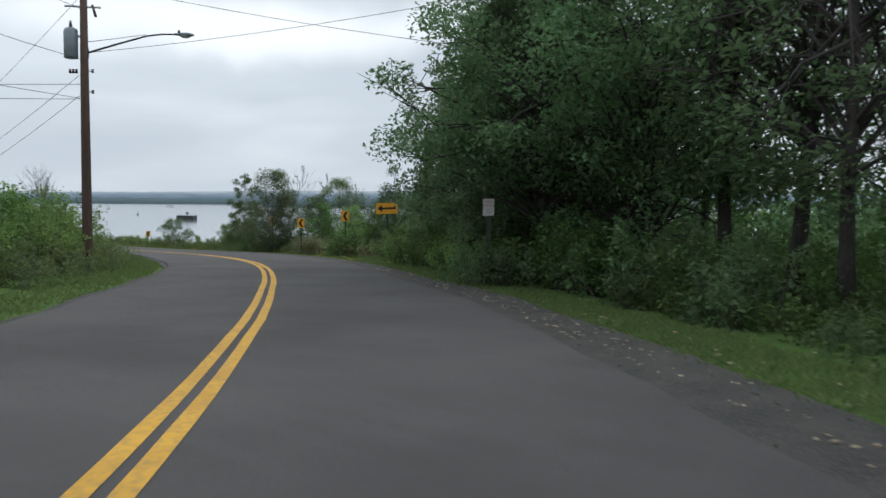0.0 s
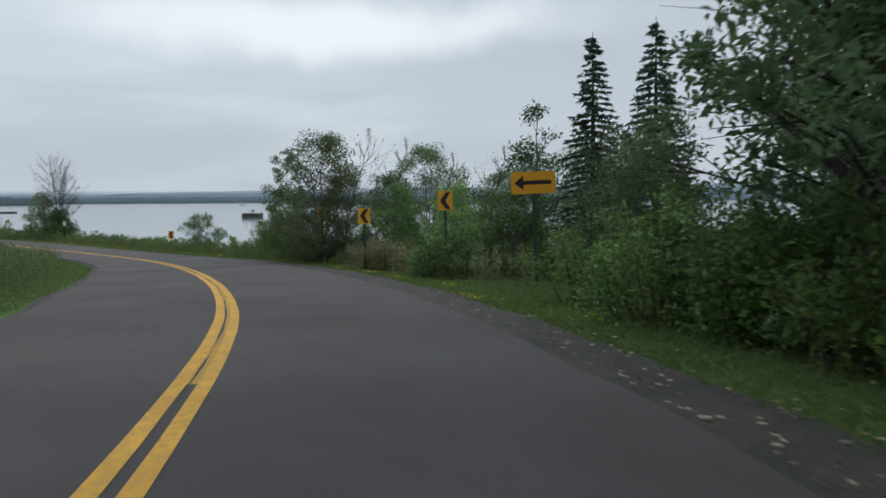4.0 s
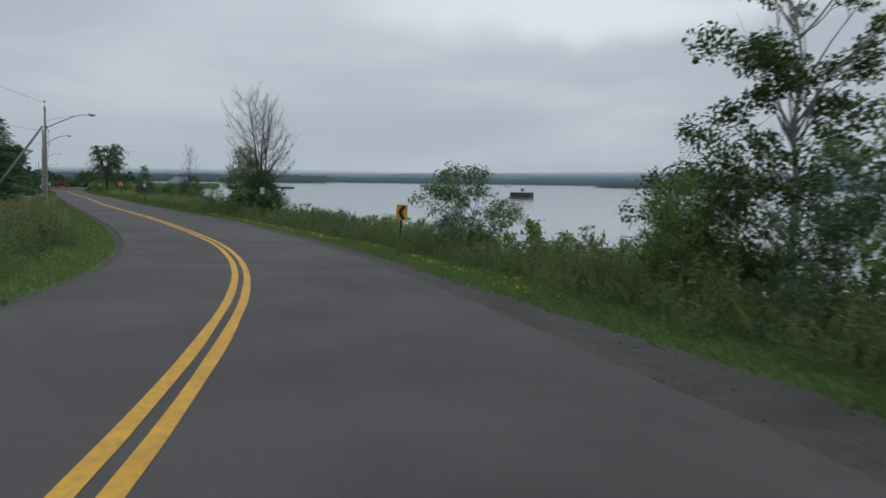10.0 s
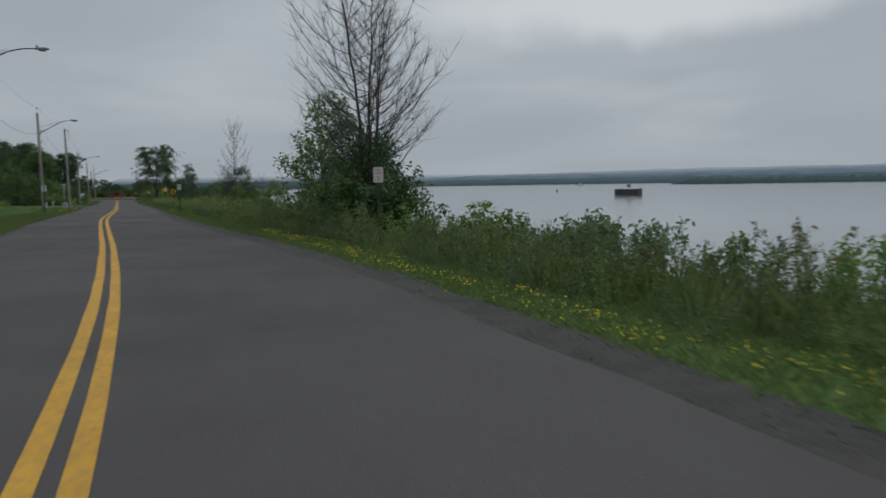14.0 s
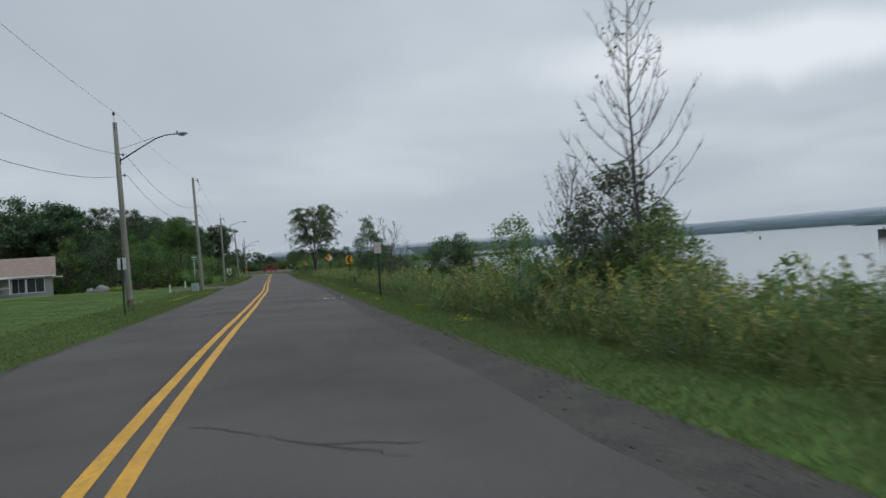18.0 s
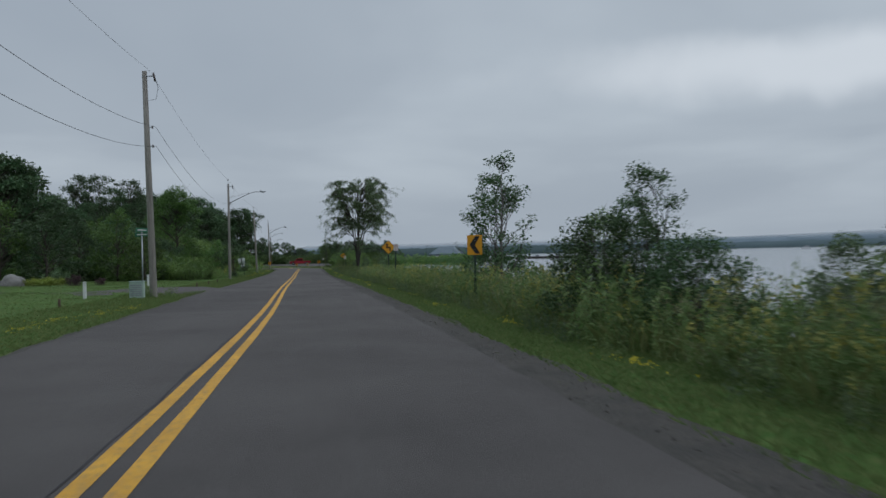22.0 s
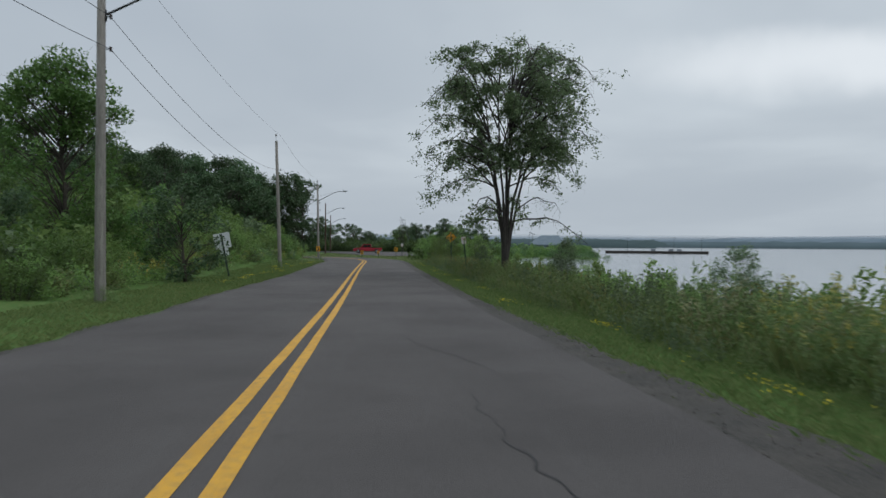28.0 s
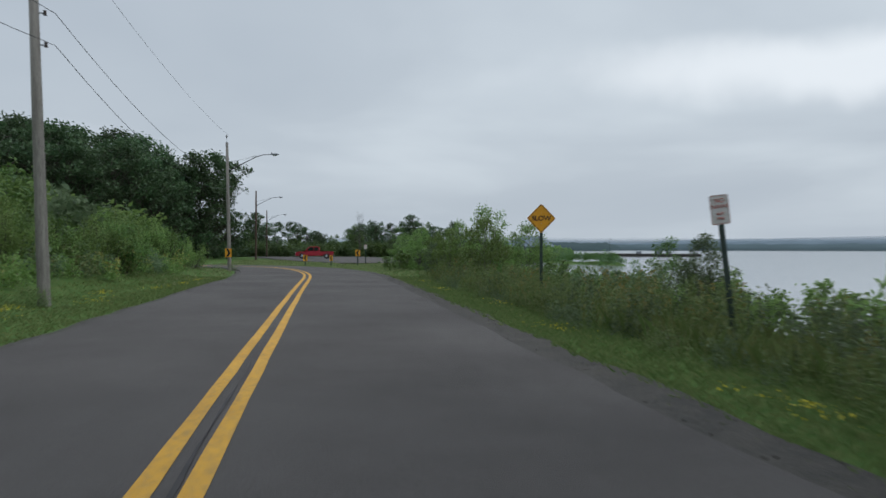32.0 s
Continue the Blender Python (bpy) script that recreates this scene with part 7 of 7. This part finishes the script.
def wall_window(ob, x, y, z, w, h):
    """A window in a wall that looks along local +x."""
    win = part("window", box(x, y - w / 2, z, x + 0.05, y + w / 2, z + h), PANE, ob)
    for y0, y1, z0, z1 in ((-w / 2 - 0.09, -w / 2, -0.09, h + 0.09), (w / 2, w / 2 + 0.09, -0.09, h + 0.09), (-w / 2, w / 2, h, h + 0.09), (-w / 2, w / 2, -0.09, 0), (-0.025, 0.025, 0, h)):
        part("window_frame", box(x, y + y0, z + z0, x + 0.09, y + y1, z + z1), WHITE_TRIM, win)


def house(x, y, turn):
    ob = empty("house", x, y, ground_at(x, y) + 0.15, turn)
    part_base = 0.6
    w, d = 8.0, 15.0
    bm = box(-w / 2, -d / 2, -part_base, w / 2, d / 2, 2.75)
    for sy in (-1, 1):
        vs = [bm.verts.new((px, sy * d / 2, pz)) for px, pz in ((-w / 2, 2.75), (w / 2, 2.75), (0, 4.9))]
        bm.faces.new(vs)
    part("wall", bm, SIDING, ob, "grey clapboard walls")
    for bm in gable_roof(w, d, 2.75, 4.9, 0.5):
        part("roof", bm, ROOF_BROWN, ob, "brown shingled roof slope")
    part("fascia", box(w / 2 + 0.48, -d / 2 - 0.5, 2.42, w / 2 + 0.55, d / 2 + 0.5, 2.62), WHITE_TRIM, ob)
    porch = part("porch_roof", box(w / 2 + 0.002, -5.2, 2.35, w / 2 + 2.6, 2.9, 2.55, 0.03), WHITE_TRIM, ob)
    part("porch_floor", box(w / 2 + 0.002, -5.1, -0.6, w / 2 + 2.5, 2.8, 0.35), CONCRETE, ob)
    for k in range(5):
        yy = -4.8 + k * 1.85
        part("porch_post", box(w / 2 + 2.3, yy - 0.07, 0.35, w / 2 + 2.44, yy + 0.07, 2.36, 0.01), WHITE_TRIM, ob)
    part("porch_rail", box(w / 2 + 2.34, -4.8, 1.15, w / 2 + 2.40, 2.6, 1.23), WHITE_TRIM, ob)
    wall_window(ob, w / 2 + 0.003, -3.4, 0.9, 1.6, 1.2)
    wall_window(ob, w / 2 + 0.003, 3.5, 0.45, 1.5, 1.8)
    wall_window(ob, w / 2 + 0.003, 5.5, 0.45, 2.0, 1.8)
    door = part("door", box(w / 2 + 0.003, 0.4, 0.35, w / 2 + 0.06, 1.35, 2.3), POST_GREEN, ob)
    part("handle", box(w / 2 + 0.06, 0.5, 1.25, w / 2 + 0.11, 0.54, 1.4), CHROME, door)
    part("canopy", box(w / 2 - 2.2, d / 2 + 0.004, 2.2, w / 2 - 0.3, d / 2 + 1.3, 2.36, 0.02), WHITE_TRIM, ob)
    part("chimney", box(-0.4, -1.0, 4.4, 0.3, -0.3, 5.9, 0.02), STONE, ob)
    return tagged(ob, "single-storey grey house with a tan-brown roof and white porch", "house")


house(-254.9, 0.1, 14)


def pavilion(x, y, turn):
    ob = empty("pavilion", x, y, -6.5, turn)
    bm = bmesh.new()
    lo = [bm.verts.new(p) for p in ((-6, -4, 2.35), (6, -4, 2.35), (6, 4, 2.35), (-6, 4, 2.35))]
    hi = [bm.verts.new(p) for p in ((-3.0, 0, 5.3), (3.0, 0, 5.3))]
    for q in ((lo[0], lo[1], hi[1], hi[0]), (lo[2], lo[3], hi[0], hi[1]), (lo[1], lo[2], hi[1]), (lo[3], lo[0], hi[0]), tuple(lo[::-1])):
        bm.faces.new(q)
    part("roof", bm, ROOF_BLUE, ob, "blue-grey hipped metal roof")
    part("eave", box(-5.9, -3.9, 2.15, 5.9, 3.9, 2.348), ROOF_BLUE, ob)
    for px in (-5.4, -1.8, 1.8, 5.4):
        for py in (-3.4, 3.4):
            part("post", box(px - 0.14, py - 0.14, 0, px + 0.14, py + 0.14, 2.16, 0.015), POLE_BROWN, ob)
    part("floor_slab", box(-6, -4, -0.4, 6, 4, 0.05), CONCRETE, ob)
    return tagged(ob, "open park pavilion with a blue-grey hipped roof", "pavilion")


pavilion(-505.0, 88.5, 60)


def lamp_post(x, y, z, h):
    ob = empty("dock_lamp", x, y, z)
    child("post", tube_mesh("post", [(0, 0, -0.1), (0, 0, h)], [0.07, 0.05], POST_GREEN, 8), ob)
    child("arm", tube_mesh("arm", [(0, 0, h - 0.1), (0, 0.25, h + 0.18), (0, 0.5, h + 0.05)], [0.03, 0.03, 0.03], POST_GREEN, 6), ob)
    child("lantern", tube_mesh("lantern", [(0, 0.5, h - 0.35), (0, 0.5, h - 0.15), (0, 0.5, h + 0.05)], [0.16, 0.14, 0.05], POST_GREEN, 10), ob)
    return tagged(ob, "dark green lantern post by the water", "lamp post", "lantern posts by the water")


def pier():
    a, b = Vector((-575.0, 125.0, 0)), Vector((-557.0, 161.0, 0))
    turn = math.degrees(math.atan2(b.y - a.y, b.x - a.x))
    L = (b - a).length
    ob = empty("pier", a.x, a.y, WATER, turn)
    part("deck", box(0, -1.8, 0.72, L, 1.8, 0.98, 0.02), CONCRETE, ob, "long flat concrete deck")
    part("crib_wall", box(0.3, -1.6, -2.0, L - 0.3, 1.6, 0.718), BARK_ELM, ob, "dark timber sides down to the water")
    for k in range(10):
        for sy in (-1.75, 1.75):
            v, f = [], []
            tube(v, f, [(1.5 + k * (L - 3) / 9, sy, -2.0), (1.5 + k * (L - 3) / 9, sy, 0.9)], [0.16, 0.16], 8)
            child("pile", mesh_from("pile", v, f, BARK_ELM), ob)
    for f in (0.45, 0.62, 0.70):
        part("bench", box(L * f, -0.5, 0.981, L * f + 1.8, 0.1, 1.75, 0.03), TRANSFORMER, ob)
    tagged(ob, "long low pier with dark timber sides out in the lake", "pier")


pier()
for f in (0.22, 0.67, 0.93):
    lamp_post(-575.0 + 18.0 * f, 125.0 + 36.0 * f, WATER + 0.98, 5.2)
lamp_post(-488.0, 80.0, ground_at(-488.0, 80.0), 5.5)
lamp_post(-470.0, 76.0, ground_at(-470.0, 76.0), 5.5)


def crib(x, y):
    """The square mooring block out in the lake, with a marker on top."""
    ob = empty("mooring_crib", x, y, WATER, 35)
    part("block", box(-3.4, -1.9, -2.5, 3.4, 1.9, 1.55, 0.12), surface("wet_dark_concrete", (0.07, 0.068, 0.066), (0.045, 0.045, 0.045), 0.8, (0.10, 0.098, 0.092), 5, 0.9, bump=0.5), ob)
    part("cap", box(-3.5, -2.0, 1.551, 3.5, 2.0, 1.8, 0.06), CONCRETE, ob)
    part("marker_box", box(-0.35, -0.35, 2.25, 0.75, 0.35, 3.1, 0.05), TRANSFORMER, ob)
    child("marker_post", tube_mesh("marker_post", [(0.2, 0, 1.8), (0.2, 0, 2.3)], [0.12, 0.12], STEEL, 8), ob)
    for sx in (-3.0, 3.0):
        child("bollard", tube_mesh("bollard", [(sx, 1.4, 1.8), (sx, 1.4, 2.1), (sx, 1.4, 2.2)], [0.13, 0.13, 0.18], STEEL, 8), ob)
    return tagged(ob, "dark square concrete mooring block standing in the lake", "mooring block")


crib(-297.2, 170.6)


def buoy(x, y):
    ob = empty("buoy", x, y, WATER)
    child("float", tube_mesh("float", [(0, 0, -0.6), (0, 0, -0.2), (0, 0, 0.45), (0, 0, 0.6)], [0.3, 0.45, 0.45, 0.2], POST_GREEN, 12), ob)
    child("tower", tube_mesh("tower", [(0, 0, 0.55), (0, 0, 1.0), (0, 0, 1.3)], [0.2, 0.12, 0.1], POST_GREEN, 8), ob)
    child("lantern", tube_mesh("lantern", [(0, 0, 1.3), (0, 0, 1.5)], [0.08, 0.06], STEEL, 8), ob)
    return tagged(ob, "small dark channel buoy floating in the lake", "buoy")


buoy(-427.8, 217.0)


def far_boat(x, y, turn):
    ob = empty("boat", x, y, WATER, turn)
    part("hull", plate([(-5.6, 1.3), (-5.4, -0.4), (4.2, -0.4), (6.0, 1.7)], 3.0, 0.1), CAR_WHITE, ob)
    part("cabin", plate([(-3.0, 1.5), (-2.8, 3.3), (1.6, 3.3), (2.6, 1.5)], 2.2, 0.1), CAR_WHITE, ob)
    part("window_band", plate([(-2.4, 2.3), (-2.4, 2.9), (1.7, 2.9), (2.0, 2.3)], 2.24, 0), GLASS_DARK, ob)
    return tagged(ob, "small white cabin boat far out on the lake", "boat")


far_boat(-1003.0, 553.0, 150)


# ---- small things by the roadside ----
def boulder(x, y, r, seed):
    bm = bmesh.new()
    bmesh.ops.create_icosphere(bm, subdivisions=3, radius=1.0)
    for v in bm.verts:
        k = 1 + 0.28 * noise.noise(v.co * 1.3 + Vector((seed, 0, 0))) + 0.1 * noise.noise(v.co * 3.7 + Vector((0, seed, 0)))
        v.co = Vector((v.co.x * r * 1.15 * k, v.co.y * r * k, v.co.z * r * 0.8 * k + r * 0.35))
    me = bpy.data.meshes.new("boulder")
    bm.to_mesh(me)
    bm.free()
    me.materials.append(STONE)
    me.shade_smooth()
    ob = new("boulder", me)
    ob.location = (x, y, ground_at(x, y) - 0.1)
    return tagged(ob, "rounded grey boulder on a lawn", "boulder", "boulders on the lawn")


for k, (x, y, r) in enumerate(((-236.4, 17.9, 0.78), (-236.8, 16.6, 0.55), (-237.4, 17.2, 0.45))):
    boulder(x, y, r, 3.0 * k)
bed = make_shrub("garden_shrub", 210, 0.55, 0.85, 1500, 0.10, leafy("golden_leaves", (0.20, 0.26, 0.05), (0.30, 0.34, 0.08)), "low clipped yellow-green garden shrub on a lawn", 10)
for x, y, k in ((-236.8, 19.0, 0.95), (-237.0, 19.9, 1.0), (-237.3, 20.7, 0.95), (-238.4, 19.6, 0.9)):
    put(bed, x, y, k, 70 * k)
dusk = make_shrub("garden_shrub", 211, 0.85, 0.7, 1600, 0.09, leafy("purple_leaves", (0.06, 0.035, 0.04), (0.09, 0.06, 0.06)), "low dark purple-leaved garden shrub on a lawn", 10)
put(dusk, -237.2, 21.6, 1.0, 10)
put(dusk, -239.6, 22.8, 0.7, 10)
haze = make_shrub("garden_shrub", 212, 1.1, 0.8, 1900, 0.08, LEAF_GREY, "grey-green rounded garden shrub on a lawn", 10)
put(haze, -239.0, 20.0, 1.1, 10)
aside(dusk)
aside(haze)
aside(bed)


def service_box(x, y, w, d, h, label, mat, louvres=0):
    ob = empty("service_box", x, y, ground_at(x, y), 88)
    part("cabinet", box(-w / 2, -d / 2, -0.05, w / 2, d / 2, h, 0.03), mat, ob)
    part("lid", box(-w / 2 - 0.02, -d / 2 - 0.02, h + 0.001, w / 2 + 0.02, d / 2 + 0.02, h + 0.05, 0.015), mat, ob)
    for k in range(louvres):
        z = 0.12 + k * (h - 0.2) / louvres
        part("louvre", box(-w / 2 + 0.05, -d / 2 - 0.012, z, w / 2 - 0.05, -d / 2 - 0.001, z + 0.05), STEEL, ob)
    return tagged(ob, label, "utility box")


BOX_PALE = flat_paint("pale_green_enamel", (0.40, 0.50, 0.45), 0.5)
service_box(-142.2, 26.5, 1.5, 1.0, 1.6, "large pale grey utility box in tall weeds", flat_paint("pale_grey_enamel", (0.50, 0.52, 0.53), 0.5))
service_box(-215.65, 30.5, 0.62, 0.4, 0.75, "small pale green louvred utility box by a pole", BOX_PALE, 6)
for x, y in ((-215.3, 28.3), (-233.3, 27.5)):
    ob = empty("marker_post", x, y, ground_at(x, y))
    part("post", box(-0.09, -0.06, -0.2, 0.09, 0.06, 0.72, 0.02), WHITE_TRIM, ob)
    part("cap", box(-0.10, -0.07, 0.721, 0.10, 0.07, 0.78, 0.015), WHITE_TRIM, ob)
    tagged(ob, "short white plastic cable marker post on a lawn", "marker post", "cable marker posts")
for x, y in ((-206.5, 29.8), (-233.5, 30.6), (-241.0, 30.4), (-248.0, 30.2)):
    ob = new("stake", tube_mesh("stake", [(x, y, ground_at(x, y) - 0.1), (x, y, ground_at(x, y) + 0.32)], [0.05, 0.045], POLE_BROWN, 7))
    tagged(ob, "short dark stake in the grass", "stake", "stakes in the grass")

ob = empty("street_name_sign", -217.9, 30.3, ground_at(-217.9, 30.3), 60)
child("post", tube_mesh("post", [(0, 0, -0.2), (0, 0, 3.1)], [0.035, 0.035], STEEL, 8), ob)
STREET_GREEN = flat_paint("green_sign_sheeting", (0.03, 0.16, 0.09), 0.5)
for k, turn in ((0, 0), (1, 90)):
    blade = part("blade", box(-0.42, -0.006, 2.86 + 0.22 * k, 0.42, 0.006, 3.05 + 0.22 * k, 0.002), STREET_GREEN, ob, "green street name plate", pose(0, 0, 0, 0, 0, turn))
    part("name_bar", box(-0.30, -0.009, 2.93 + 0.22 * k, 0.30, -0.0065, 2.985 + 0.22 * k), SIGN_WHITE, blade)
tagged(ob, "green street name sign on a steel post", "street sign")

PAPER = flat_paint("white_paper", (0.5, 0.5, 0.5), 0.8, dirt=0.3)
for x, y, r, seed in ((-173.8, 40.75, 0.16, 1), (-174.0, 40.45, 0.07, 2), (-173.2, 41.1, 0.10, 3), (-173.5, 41.5, 0.06, 5), (-173.3, 40.9, 0.05, 8)):
    bm = bmesh.new()
    bmesh.ops.create_grid(bm, x_segments=8, y_segments=6, size=1.0)
    for v in bm.verts:
        v.co = Vector((v.co.x * r * (1 + 0.5 * noise.noise((v.co.x * 2, v.co.y * 2, seed))), v.co.y * r * 0.5, 0.02 + 0.05 * abs(noise.noise((v.co.x * 3, v.co.y * 3, seed)))))
    me = bpy.data.meshes.new("litter")
    bm.to_mesh(me)
    bm.free()
    me.materials.append(PAPER)
    ob = new("litter", me)
    s_, d_, z_ = locate(x, y)
    ob.location = (x, y, float(z_[0]) + 0.002)
    tagged(ob, "crumpled scrap of white paper lying on the road", "litter", "scraps of paper")

ob = empty("marker_flag", -190.4, 32.5, ground_at(-190.4, 32.5))
child("wire_stem", tube_mesh("wire_stem", [(0, 0, -0.05), (0.02, 0, 0.45)], [0.006, 0.006], STEEL, 5), ob)
part("flag", prism([(0.02, 0.33), (0.14, 0.35), (0.14, 0.45), (0.02, 0.45)], 0.004), SIGN_RED, ob, "small red flag")
tagged(ob, "small red marker flag in a lawn", "marker flag")
road_sign("car_park_sign", -415.0, 46.0, -4.6, 92, "back", "small pale sign beside a far car park", wide=(0.6, 0.76))


# loose stones on the shoulder
def stones(n):
    s, d = rng.uniform(-5, 335, n), rng.uniform(0, 1, n)
    d = right_edge(s) + 0.05 + (verge_edge(s) - right_edge(s)) * d
    x, y = beside(s, d)
    r = rng.uniform(0.005, 0.019, n)
    z = np.interp(s, WAY, LINE[:, 2]) - 0.04
    c = np.stack([x, y, z + r * 0.5], 1)
    oct_ = np.array([(1, 0, 0), (0, 1, 0), (-1, 0, 0), (0, -1, 0), (0, 0, 0.8), (0, 0, -0.8)])
    v = c[:, None] + oct_ * r[:, None, None] * rng.uniform(0.6, 1.4, (n, 6, 1))
    f = np.array([(0, 1, 4), (1, 2, 4), (2, 3, 4), (3, 0, 4), (1, 0, 5), (2, 1, 5), (3, 2, 5), (0, 3, 5)])
    faces = (f[None] + 6 * np.arange(n)[:, None, None]).reshape(-1, 3)
    tagged(new("loose_stones", mesh_from("loose_stones", v.reshape(-1, 3), faces.tolist(), GRAVEL)), "loose small stones on the dirt shoulder", "stones", kind="stuff")


stones(3500)
